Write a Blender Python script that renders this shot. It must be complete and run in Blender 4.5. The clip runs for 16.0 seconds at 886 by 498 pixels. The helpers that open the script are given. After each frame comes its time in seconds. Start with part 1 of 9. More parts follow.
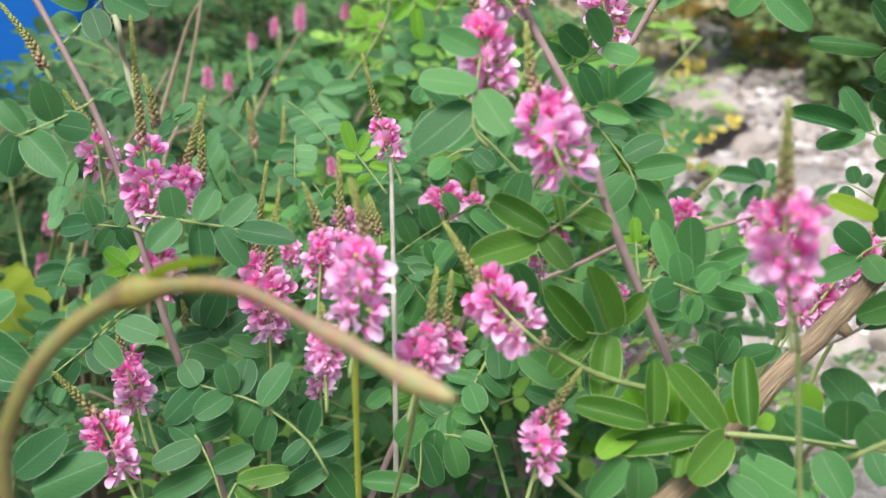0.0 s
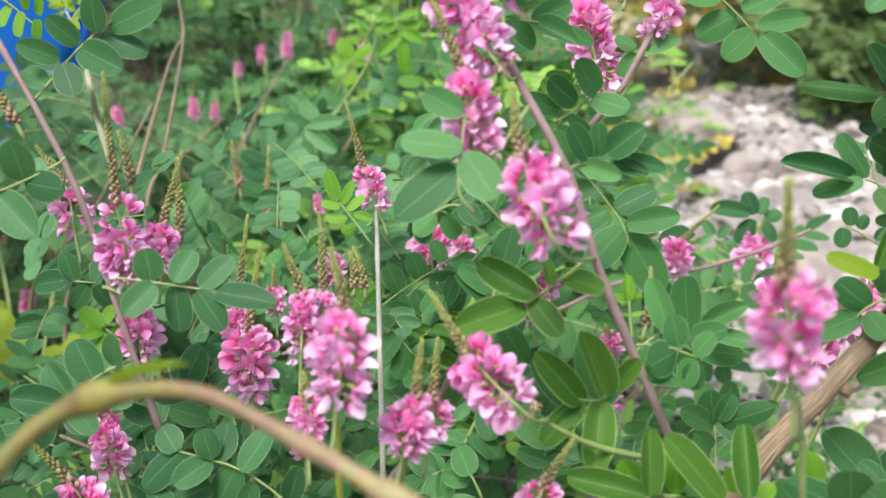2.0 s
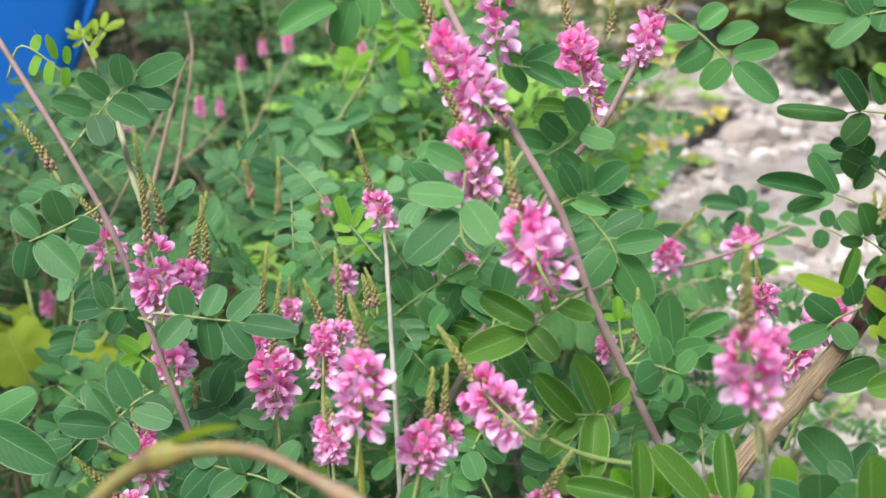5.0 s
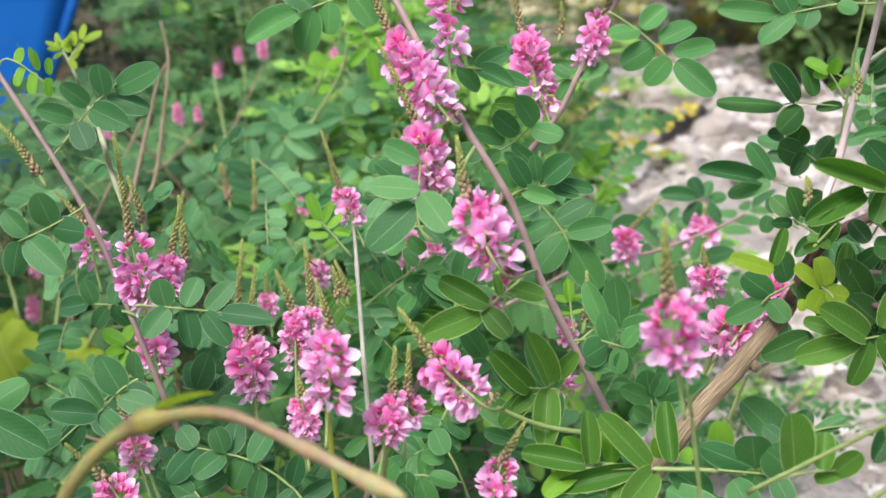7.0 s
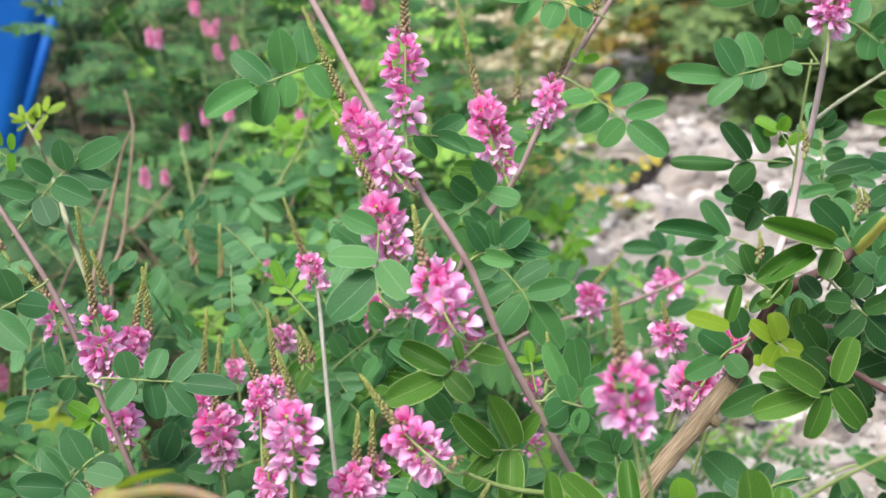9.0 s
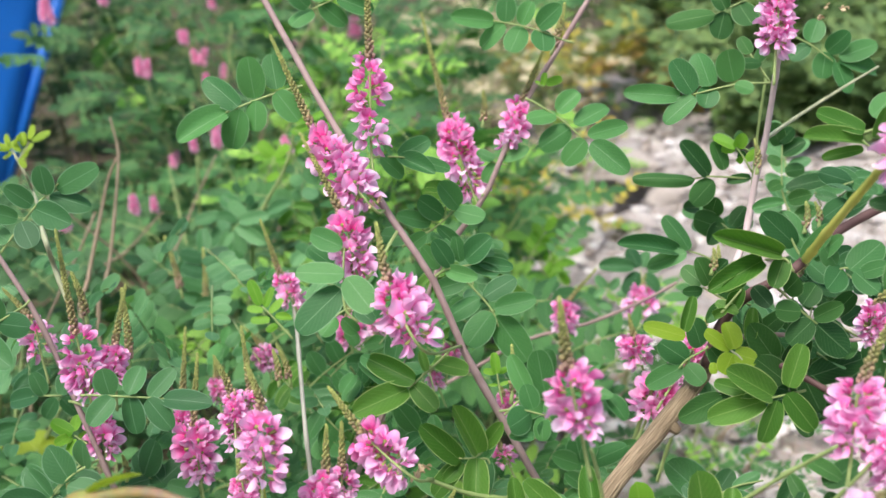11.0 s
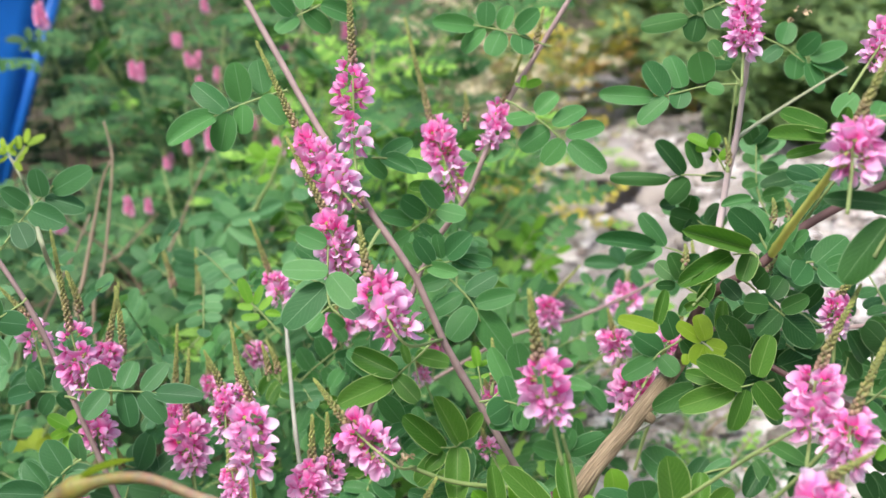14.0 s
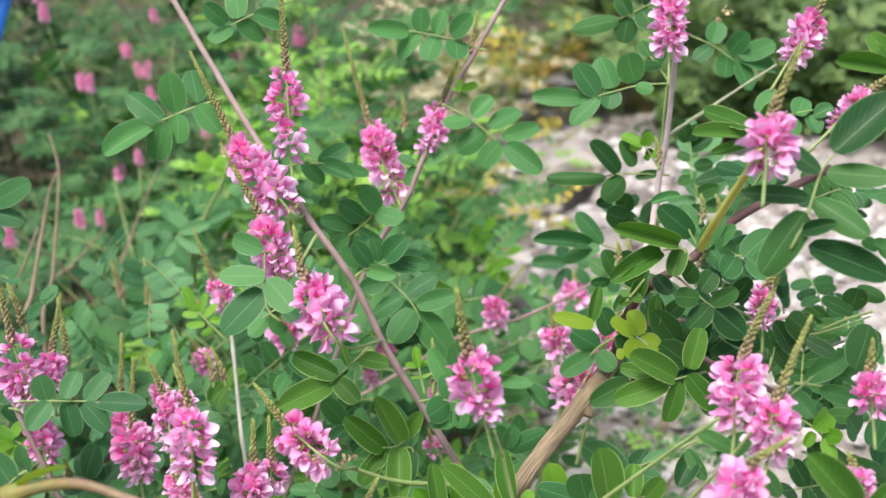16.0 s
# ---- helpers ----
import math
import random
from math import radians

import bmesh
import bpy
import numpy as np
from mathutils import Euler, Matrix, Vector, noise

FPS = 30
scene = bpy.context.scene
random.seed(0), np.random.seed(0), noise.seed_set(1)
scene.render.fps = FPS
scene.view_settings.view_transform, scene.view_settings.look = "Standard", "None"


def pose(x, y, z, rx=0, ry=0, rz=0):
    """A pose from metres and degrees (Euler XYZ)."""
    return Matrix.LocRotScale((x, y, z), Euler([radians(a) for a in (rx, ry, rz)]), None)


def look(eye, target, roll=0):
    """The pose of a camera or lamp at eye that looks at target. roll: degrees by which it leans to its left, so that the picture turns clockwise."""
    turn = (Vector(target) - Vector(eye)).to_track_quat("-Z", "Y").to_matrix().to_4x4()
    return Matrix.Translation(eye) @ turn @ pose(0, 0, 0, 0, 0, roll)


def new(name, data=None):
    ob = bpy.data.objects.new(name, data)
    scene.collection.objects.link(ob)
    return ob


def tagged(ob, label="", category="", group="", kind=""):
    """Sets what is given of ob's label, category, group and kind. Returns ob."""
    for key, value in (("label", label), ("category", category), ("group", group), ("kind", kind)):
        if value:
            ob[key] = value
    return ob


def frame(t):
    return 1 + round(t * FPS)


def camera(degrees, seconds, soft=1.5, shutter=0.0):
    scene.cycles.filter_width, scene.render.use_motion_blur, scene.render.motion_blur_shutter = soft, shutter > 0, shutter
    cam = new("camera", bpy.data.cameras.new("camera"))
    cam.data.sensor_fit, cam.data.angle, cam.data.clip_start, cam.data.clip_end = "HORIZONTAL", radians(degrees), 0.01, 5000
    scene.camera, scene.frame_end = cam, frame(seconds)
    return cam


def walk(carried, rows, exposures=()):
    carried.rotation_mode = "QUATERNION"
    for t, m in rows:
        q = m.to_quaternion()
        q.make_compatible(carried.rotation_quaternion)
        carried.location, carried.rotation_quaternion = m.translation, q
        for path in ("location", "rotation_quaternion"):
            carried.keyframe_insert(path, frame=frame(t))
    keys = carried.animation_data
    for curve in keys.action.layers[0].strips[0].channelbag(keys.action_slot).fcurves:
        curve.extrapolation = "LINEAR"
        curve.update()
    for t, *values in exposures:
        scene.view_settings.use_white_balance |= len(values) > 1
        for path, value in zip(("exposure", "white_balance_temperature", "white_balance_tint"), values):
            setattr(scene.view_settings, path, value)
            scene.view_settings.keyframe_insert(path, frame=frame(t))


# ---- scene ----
cam = camera(40.1, 16.0, 1.6)
PATH = [
    (0, (0.199, 0.18, 0.549), (-0.014, 2.089, -0.007), 0.5),
    (0.5, (0.199, 0.18, 0.551), (-0.01, 2.09, -0.001), 0.4),
    (1, (0.201, 0.187, 0.556), (-0.005, 2.1, 0.011), 0.4),
    (1.5, (0.202, 0.192, 0.557), (-0.001, 2.108, 0.02), 0.1),
    (2, (0.199, 0.199, 0.56), (-0.002, 2.116, 0.028), -0.0),
    (2.5, (0.199, 0.2, 0.562), (0.001, 2.119, 0.034), -0.1),
    (3, (0.2, 0.197, 0.563), (0.003, 2.117, 0.038), -0.3),
    (3.2, (0.2, 0.196, 0.562), (0.005, 2.118, 0.044), -0.3),
    (5.3, (0.202, 0.162, 0.596), (-0.004, 2.059, -0.004), -1.9),
    (5.5, (0.202, 0.16, 0.596), (-0.009, 2.054, -0.011), -1.8),
    (6, (0.205, 0.152, 0.598), (-0.008, 2.044, -0.015), -2.2),
    (6.5, (0.209, 0.142, 0.599), (0.009, 2.038, -0.005), -2.3),
    (7, (0.214, 0.132, 0.599), (0.037, 2.037, 0.015), -2.9),
    (7.5, (0.216, 0.129, 0.599), (0.059, 2.042, 0.037), -3.6),
    (8, (0.219, 0.131, 0.599), (0.076, 2.052, 0.058), -4.0),
    (8.5, (0.218, 0.131, 0.603), (0.086, 2.056, 0.077), -3.9),
    (9, (0.22, 0.127, 0.606), (0.09, 2.057, 0.101), -4.0),
    (9.5, (0.228, 0.118, 0.606), (0.099, 2.052, 0.113), -4.5),
    (9.7, (0.229, 0.116, 0.606), (0.113, 2.052, 0.116), -4.7),
    (11.8, (0.235, 0.1, 0.608), (0.104, 2.042, 0.148), -4.6),
    (12, (0.234, 0.097, 0.61), (0.099, 2.037, 0.143), -4.4),
    (12.5, (0.233, 0.095, 0.611), (0.092, 2.035, 0.145), -4.3),
    (13, (0.232, 0.094, 0.61), (0.094, 2.035, 0.145), -4.1),
    (13.5, (0.235, 0.091, 0.609), (0.106, 2.032, 0.143), -4.3),
    (14, (0.241, 0.09, 0.609), (0.125, 2.031, 0.143), -5.1),
    (14.5, (0.243, 0.089, 0.608), (0.139, 2.031, 0.143), -5.4),
    (15, (0.243, 0.085, 0.611), (0.159, 2.028, 0.144), -5.4),
    (15.5, (0.249, 0.085, 0.61), (0.18, 2.029, 0.145), -5.9),
    (16, (0.252, 0.082, 0.609), (0.199, 2.026, 0.144), -6.1),
]
walk(cam, [(t, look(eye, target, roll)) for t, eye, target, roll in PATH])

cam.data.dof.use_dof = True
cam.data.dof.focus_distance = 0.51
cam.data.dof.aperture_fstop = 15
# ---------------------------------------------------------------- world and light
world = bpy.data.worlds.new("world")
scene.world = world
world.use_nodes = True
wn = world.node_tree.nodes
wl = world.node_tree.links
sky = wn.new("ShaderNodeTexSky")
sky.sky_type = "NISHITA"
sky.sun_disc = False
sky.sun_elevation = radians(62)
sky.sun_rotation = radians(200)
sky.air_density = 1.0
sky.dust_density = 4.0
wl.new(sky.outputs["Color"], wn["Background"].inputs["Color"])
wn["Background"].inputs["Strength"].default_value = 0.13
sun = new("sun", bpy.data.lights.new("sun", "SUN"))
sun.data.energy = 2.3
sun.data.angle = radians(22)
sun.data.color = (1.0, 0.96, 0.925)
sun.matrix_world = look((-0.6, -1.5, 4.0), (0.15, 0.9, 0.3))
scene.view_settings.exposure = 0.84


# ---------------------------------------------------------------- materials
def material(name, rough=0.6, spec=0.5):
    m = bpy.data.materials.new(name)
    m.use_nodes = True
    b = m.node_tree.nodes["Principled BSDF"]
    b.inputs["Roughness"].default_value = rough
    b.inputs["Specular IOR Level"].default_value = spec
    return m, m.node_tree.nodes, m.node_tree.links, b


def ramp(nodes, stops):
    r = nodes.new("ShaderNodeValToRGB")
    e = r.color_ramp.elements
    while len(e) < len(stops):
        e.new(0.5)
    for el, (p, c) in zip(e, stops):
        el.position, el.color = p, (*c, 1)
    return r


def noise_tex(nodes, links, scale, detail=4.0, coords="Object"):
    tc = nodes.new("ShaderNodeTexCoord")
    n = nodes.new("ShaderNodeTexNoise")
    n.inputs["Scale"].default_value, n.inputs["Detail"].default_value = scale, detail
    links.new(tc.outputs[coords], n.inputs["Vector"])
    return n


def mix(nodes, links, fac, a, b, mode="MIX"):
    """A colour mix; fac, a and b are sockets or values."""
    m = nodes.new("ShaderNodeMix")
    m.data_type, m.blend_type = "RGBA", mode
    for sock, v in ((m.inputs[0], fac), (m.inputs[6], a), (m.inputs[7], b)):
        if isinstance(v, bpy.types.NodeSocket):
            links.new(v, sock)
        elif isinstance(v, tuple):
            sock.default_value = (*v, 1)
        else:
            sock.default_value = v
    return m.outputs[2]


def arith(nodes, links, op, a, b=0.0):
    m = nodes.new("ShaderNodeMath")
    m.operation = op
    for sock, v in zip(m.inputs, (a, b)):
        if isinstance(v, bpy.types.NodeSocket):
            links.new(v, sock)
        else:
            sock.default_value = v
    return m.outputs[0]


def bump(nodes, links, b, height, strength=0.3, dist=0.001):
    bp = nodes.new("ShaderNodeBump")
    bp.inputs["Strength"].default_value, bp.inputs["Distance"].default_value = strength, dist
    links.new(height, bp.inputs["Height"])
    links.new(bp.outputs["Normal"], b.inputs["Normal"])


def leaf_material(name, dark, light, rib, glow=0.3, rough=0.5, per_object=True, edge=0.55):
    """A thin leaf: a pale midrib, fine side veins, a pale margin, and some light coming through."""
    m, n, l, b = material(name, rough, 0.22)
    b.inputs["Sheen Weight"].default_value, b.inputs["Sheen Roughness"].default_value = 0.05, 0.45
    b.inputs["Sheen Tint"].default_value = (0.85, 0.98, 0.75, 1)
    if per_object:
        rnd = n.new("ShaderNodeObjectInfo").outputs["Random"]
    else:
        rnd = n.new("ShaderNodeNewGeometry").outputs["Random Per Island"]
    uv = n.new("ShaderNodeUVMap").outputs["UV"]
    sep = n.new("ShaderNodeSeparateXYZ")
    l.new(uv, sep.inputs[0])
    u, v = sep.outputs["X"], sep.outputs["Y"]
    across = arith(n, l, "ABSOLUTE", arith(n, l, "SUBTRACT", u, 0.5))
    base = mix(n, l, rnd, dark, light)
    nz = noise_tex(n, l, 90.0, 5.0)
    patch = ramp(n, [(0.3, (0.74, 0.79, 0.78)), (0.7, (1.24, 1.18, 1.06))])
    l.new(nz.outputs["Fac"], patch.inputs["Fac"])
    base = mix(n, l, 1.0, base, patch.outputs["Color"], "MULTIPLY")
    vein = n.new("ShaderNodeTexWave")
    vein.inputs["Scale"].default_value, vein.inputs["Distortion"].default_value = 2.6, 1.2
    vein.bands_direction = "Y"
    cv = n.new("ShaderNodeCombineXYZ")
    l.new(u, cv.inputs[0])
    l.new(arith(n, l, "SUBTRACT", v, arith(n, l, "MULTIPLY", across, 0.9)), cv.inputs[1])
    l.new(cv.outputs[0], vein.inputs["Vector"])
    vr = ramp(n, [(0.80, (0, 0, 0)), (1.0, (1, 1, 1))])
    l.new(vein.outputs["Fac"], vr.inputs["Fac"])
    base = mix(n, l, arith(n, l, "MULTIPLY", vr.outputs["Color"], 0.045), base, rib)
    mr = ramp(n, [(0.0, (1, 1, 1)), (0.017, (0, 0, 0))])
    l.new(across, mr.inputs["Fac"])
    base = mix(n, l, arith(n, l, "MULTIPLY", mr.outputs["Color"], 0.46), base, rib)
    er = ramp(n, [(0.462, (0, 0, 0)), (0.488, (1, 1, 1))])
    l.new(across, er.inputs["Fac"])
    base = mix(n, l, arith(n, l, "MULTIPLY", er.outputs["Color"], edge), base, rib)
    l.new(base, b.inputs["Base Color"])
    bump(n, l, b, mix(n, l, 0.5, vr.outputs["Color"], nz.outputs["Color"]), 0.12, 0.0006)
    tr = n.new("ShaderNodeBsdfTranslucent")
    l.new(mix(n, l, 1.0, base, (1.15, 1.35, 0.55), "MULTIPLY"), tr.inputs["Color"])
    ms = n.new("ShaderNodeMixShader")
    ms.inputs[0].default_value = glow
    out = n["Material Output"]
    l.new(b.outputs[0], ms.inputs[1])
    l.new(tr.outputs[0], ms.inputs[2])
    l.new(ms.outputs[0], out.inputs["Surface"])
    return m


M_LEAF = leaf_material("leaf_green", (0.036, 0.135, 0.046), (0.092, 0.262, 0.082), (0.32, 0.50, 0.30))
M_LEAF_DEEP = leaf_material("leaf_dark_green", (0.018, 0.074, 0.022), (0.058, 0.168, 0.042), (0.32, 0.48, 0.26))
# blue-green leaf, its colour also darkened for shade on the tub's side
M_LEAF_BLUE_SHADE = leaf_material("leaf_blue_green_shade", (0.025, 0.098, 0.038), (0.070, 0.200, 0.074), (0.28, 0.45, 0.30))
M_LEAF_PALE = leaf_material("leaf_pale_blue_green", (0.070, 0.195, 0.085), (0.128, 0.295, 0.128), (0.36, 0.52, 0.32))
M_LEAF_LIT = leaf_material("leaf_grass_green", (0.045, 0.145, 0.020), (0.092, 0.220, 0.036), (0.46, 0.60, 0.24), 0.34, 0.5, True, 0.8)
M_YOUNG = leaf_material("leaf_young", (0.105, 0.29, 0.022), (0.20, 0.42, 0.048), (0.45, 0.55, 0.2), 0.4)
M_OLIVE = leaf_material("leaf_yellow_green", (0.165, 0.290, 0.018), (0.265, 0.395, 0.038), (0.48, 0.52, 0.16), 0.34)
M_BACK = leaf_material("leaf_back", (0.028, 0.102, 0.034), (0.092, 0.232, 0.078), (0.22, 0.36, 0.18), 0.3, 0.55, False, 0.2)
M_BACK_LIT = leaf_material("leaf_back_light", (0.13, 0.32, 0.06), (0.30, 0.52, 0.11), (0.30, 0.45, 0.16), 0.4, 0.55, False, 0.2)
# the back leaf with shade put into its colour, mainly for the tub's side
M_BACK_SHADE = leaf_material("leaf_back_shade", (0.028, 0.088, 0.036), (0.086, 0.196, 0.074), (0.18, 0.3, 0.15), 0.3, 0.55, False, 0.2)
M_HEDGE = leaf_material("leaf_hedge", (0.060, 0.118, 0.046), (0.175, 0.265, 0.095), (0.12, 0.2, 0.08), 0.25, 0.5, False, 0.1)
M_YELLOW = leaf_material("leaf_yellow", (0.42, 0.33, 0.06), (0.56, 0.49, 0.10), (0.75, 0.6, 0.2), 0.3, 0.55, False, 0.1)
M_STRAW_LEAF = leaf_material("leaf_straw", (0.36, 0.30, 0.20), (0.62, 0.56, 0.44), (0.6, 0.5, 0.35), 0.25, 0.7, False, 0.1)
M_RUSSET = leaf_material("leaf_russet", (0.36, 0.19, 0.08), (0.50, 0.36, 0.13), (0.6, 0.45, 0.2), 0.3, 0.55, False, 0.1)
M_VINE_LEAF = leaf_material("leaf_vine", (0.20, 0.29, 0.020), (0.26, 0.35, 0.032), (0.4, 0.45, 0.15), 0.35, 0.6, True, 0.1)


def petal_material(name, inner, outer, per_object=True):
    m, n, l, b = material(name, 0.55, 0.25)
    rnd = (n.new("ShaderNodeObjectInfo").outputs["Random"] if per_object
           else n.new("ShaderNodeNewGeometry").outputs["Random Per Island"])
    sep = n.new("ShaderNodeSeparateXYZ")
    l.new(n.new("ShaderNodeUVMap").outputs["UV"], sep.inputs[0])
    r = ramp(n, [(0.10, inner), (0.58, outer), (0.92, tuple(0.54 * c + 0.46 * k for c, k in zip(outer, (0.92, 0.82, 0.92))))])
    nz = noise_tex(n, l, 420.0, 4.0)
    l.new(arith(n, l, "ADD", sep.outputs["Y"], arith(n, l, "MULTIPLY", arith(n, l, "SUBTRACT", nz.outputs["Fac"], 0.5), 0.9)), r.inputs["Fac"])
    tone = ramp(n, [(0.0, (0.90, 0.66, 0.80)), (1.0, (1.08, 1.20, 1.12))])
    l.new(rnd, tone.inputs["Fac"])
    base = mix(n, l, 1.0, r.outputs["Color"], tone.outputs["Color"], "MULTIPLY")
    st = n.new("ShaderNodeTexWave")
    st.inputs["Scale"].default_value, st.inputs["Distortion"].default_value = 5.0, 2.0
    l.new(n.new("ShaderNodeUVMap").outputs["UV"], st.inputs["Vector"])
    base = mix(n, l, arith(n, l, "MULTIPLY", st.outputs["Fac"], 0.10), base, inner)
    l.new(base, b.inputs["Base Color"])
    tr = n.new("ShaderNodeBsdfTranslucent")
    l.new(base, tr.inputs["Color"])
    ms = n.new("ShaderNodeMixShader")
    ms.inputs[0].default_value = 0.36
    l.new(b.outputs[0], ms.inputs[1])
    l.new(tr.outputs[0], ms.inputs[2])
    l.new(ms.outputs[0], n["Material Output"].inputs["Surface"])
    return m


M_BANNER = petal_material("petal_deep_pink", (0.82, 0.060, 0.35), (0.92, 0.29, 0.63))
M_WING = petal_material("petal_pink", (0.84, 0.165, 0.50), (0.92, 0.46, 0.76))
M_PALE = petal_material("petal_lilac", (0.84, 0.34, 0.65), (0.89, 0.60, 0.82))
M_BACK_PINK = petal_material("petal_back", (0.78, 0.11, 0.38), (0.92, 0.46, 0.68), False)


def stem_material(name, a, bcol, scale=160.0, rough=0.6):
    m, n, l, b = material(name, rough, 0.3)
    nz = noise_tex(n, l, scale, 6.0)
    big = noise_tex(n, l, scale * 0.12, 2.0)
    r = ramp(n, [(0.3, a), (0.72, bcol)])
    l.new(mix(n, l, 0.5, nz.outputs["Color"], big.outputs["Color"]), r.inputs["Fac"])
    l.new(r.outputs["Color"], b.inputs["Base Color"])
    bump(n, l, b, nz.outputs["Fac"], 0.35, 0.0006)
    return m


M_STEM = stem_material("stem_mauve", (0.20, 0.134, 0.126), (0.42, 0.312, 0.296))
M_STEM_RED = stem_material("stem_red", (0.066, 0.034, 0.034), (0.165, 0.090, 0.084))
M_STEM_PALE = stem_material("stem_pale", (0.24, 0.235, 0.195), (0.44, 0.435, 0.375))
M_STEM_ROSE = stem_material("stem_rose", (0.42, 0.32, 0.31), (0.64, 0.53, 0.52))
M_STEM_GREEN = stem_material("stem_green", (0.16, 0.24, 0.07), (0.34, 0.42, 0.17))
M_STEM_SAGE = stem_material("stem_sage", (0.21, 0.235, 0.13), (0.40, 0.42, 0.28))
M_STEM_STRAW = stem_material("stem_straw", (0.50, 0.52, 0.07), (0.66, 0.67, 0.18))
M_STEM_LIME = stem_material("stem_lime", (0.30, 0.38, 0.03), (0.46, 0.50, 0.08))
M_DEAD = stem_material("stem_dry", (0.16, 0.115, 0.075), (0.36, 0.28, 0.195))
M_DRY = stem_material("dry_petal", (0.42, 0.28, 0.14), (0.72, 0.58, 0.38), 300.0)

M_VINE, n_, l_, b_ = material("vine_bark", 0.55, 0.3)
nz_ = noise_tex(n_, l_, 70.0, 5.0)
fine_ = noise_tex(n_, l_, 420.0, 3.0)
# olive below, brown and green at the joint, then rose-brown, and straw towards the cut end
sep_ = n_.new("ShaderNodeSeparateXYZ")
l_.new(n_.new("ShaderNodeTexCoord").outputs["Object"], sep_.inputs[0])
r_ = ramp(n_, [(0.0, (0.17, 0.150, 0.055)), (0.20, (0.18, 0.165, 0.05)), (0.27, (0.14, 0.10, 0.042)), (0.34, (0.21, 0.20, 0.045)), (0.48, (0.20, 0.130, 0.075)), (0.70, (0.25, 0.180, 0.105)), (0.95, (0.30, 0.26, 0.12))])
l_.new(arith(n_, l_, "ADD", arith(n_, l_, "MULTIPLY", sep_.outputs["X"], 10.0), arith(n_, l_, "MULTIPLY", arith(n_, l_, "SUBTRACT", nz_.outputs["Fac"], 0.5), 0.35)), r_.inputs["Fac"])
l_.new(mix(n_, l_, 0.45, r_.outputs["Color"], mix(n_, l_, 1.0, r_.outputs["Color"], fine_.outputs["Color"], "OVERLAY")), b_.inputs["Base Color"])
bump(n_, l_, b_, fine_.outputs["Fac"], 0.3, 0.0005)

M_LOG, n_, l_, b_ = material("log_bark", 0.75, 0.2)
uv_ = n_.new("ShaderNodeUVMap")
mp_ = n_.new("ShaderNodeMapping")
mp_.inputs["Scale"].default_value = (34.0, 7.0, 1.0)
l_.new(uv_.outputs["UV"], mp_.inputs["Vector"])
nz_ = n_.new("ShaderNodeTexNoise")
nz_.inputs["Scale"].default_value, nz_.inputs["Detail"].default_value = 1.0, 7.0
l_.new(mp_.outputs["Vector"], nz_.inputs["Vector"])
r_ = ramp(n_, [(0.28, (0.115, 0.083, 0.052)), (0.42, (0.215, 0.162, 0.104)), (0.58, (0.315, 0.242, 0.156)), (0.74, (0.43, 0.345, 0.24))])
l_.new(nz_.outputs["Fac"], r_.inputs["Fac"])
big_ = noise_tex(n_, l_, 30.0, 3.0)
l_.new(mix(n_, l_, 0.35, r_.outputs["Color"], mix(n_, l_, 1.0, r_.outputs["Color"], big_.outputs["Fac"], "OVERLAY")), b_.inputs["Base Color"])
bump(n_, l_, b_, nz_.outputs["Fac"], 0.9, 0.002)

M_BUD, n_, l_, b_ = material("bud", 0.6, 0.3)
sep_ = n_.new("ShaderNodeSeparateXYZ")
l_.new(n_.new("ShaderNodeUVMap").outputs["UV"], sep_.inputs[0])
r_ = ramp(n_, [(0.0, (0.34, 0.22, 0.18)), (0.16, (0.25, 0.21, 0.11)), (0.45, (0.23, 0.245, 0.085)), (1.0, (0.32, 0.38, 0.11))])
l_.new(sep_.outputs["Y"], r_.inputs["Fac"])
isl_ = n_.new("ShaderNodeNewGeometry").outputs["Random Per Island"]
t_ = ramp(n_, [(0.0, (0.62, 0.6, 0.6)), (1.0, (1.35, 1.3, 1.2))])
l_.new(isl_, t_.inputs["Fac"])
l_.new(mix(n_, l_, 1.0, r_.outputs["Color"], t_.outputs["Color"], "MULTIPLY"), b_.inputs["Base Color"])

M_BLUE, n_, l_, b_ = material("blue_plastic", 0.45, 0.5)
nz_ = noise_tex(n_, l_, 3.0, 5.0)
sc_ = noise_tex(n_, l_, 60.0, 6.0)
r_ = ramp(n_, [(0.3, (0.005, 0.12, 0.50)), (0.7, (0.010, 0.19, 0.68))])
l_.new(nz_.outputs["Fac"], r_.inputs["Fac"])
d_ = ramp(n_, [(0.62, (0, 0, 0)), (0.75, (1, 1, 1))])
l_.new(sc_.outputs["Fac"], d_.inputs["Fac"])
l_.new(mix(n_, l_, arith(n_, l_, "MULTIPLY", d_.outputs["Color"], 0.25), r_.outputs["Color"], (0.12, 0.22, 0.45)), b_.inputs["Base Color"])

M_STONE, n_, l_, b_ = material("pale_stone", 0.9, 0.2)
oi_ = n_.new("ShaderNodeObjectInfo")
nz_ = noise_tex(n_, l_, 14.0, 8.0)
sp_ = noise_tex(n_, l_, 90.0, 6.0)
r_ = ramp(n_, [(0.28, (0.27, 0.235, 0.205)), (0.45, (0.42, 0.38, 0.35)), (0.66, (0.53, 0.495, 0.465))])
l_.new(mix(n_, l_, 0.45, nz_.outputs["Color"], sp_.outputs["Color"]), r_.inputs["Fac"])
t_ = ramp(n_, [(0.0, (0.88, 0.85, 0.82)), (0.9, (1.08, 1.06, 1.04)), (1.0, (1.0, 0.93, 0.85))])
l_.new(oi_.outputs["Random"], t_.inputs["Fac"])
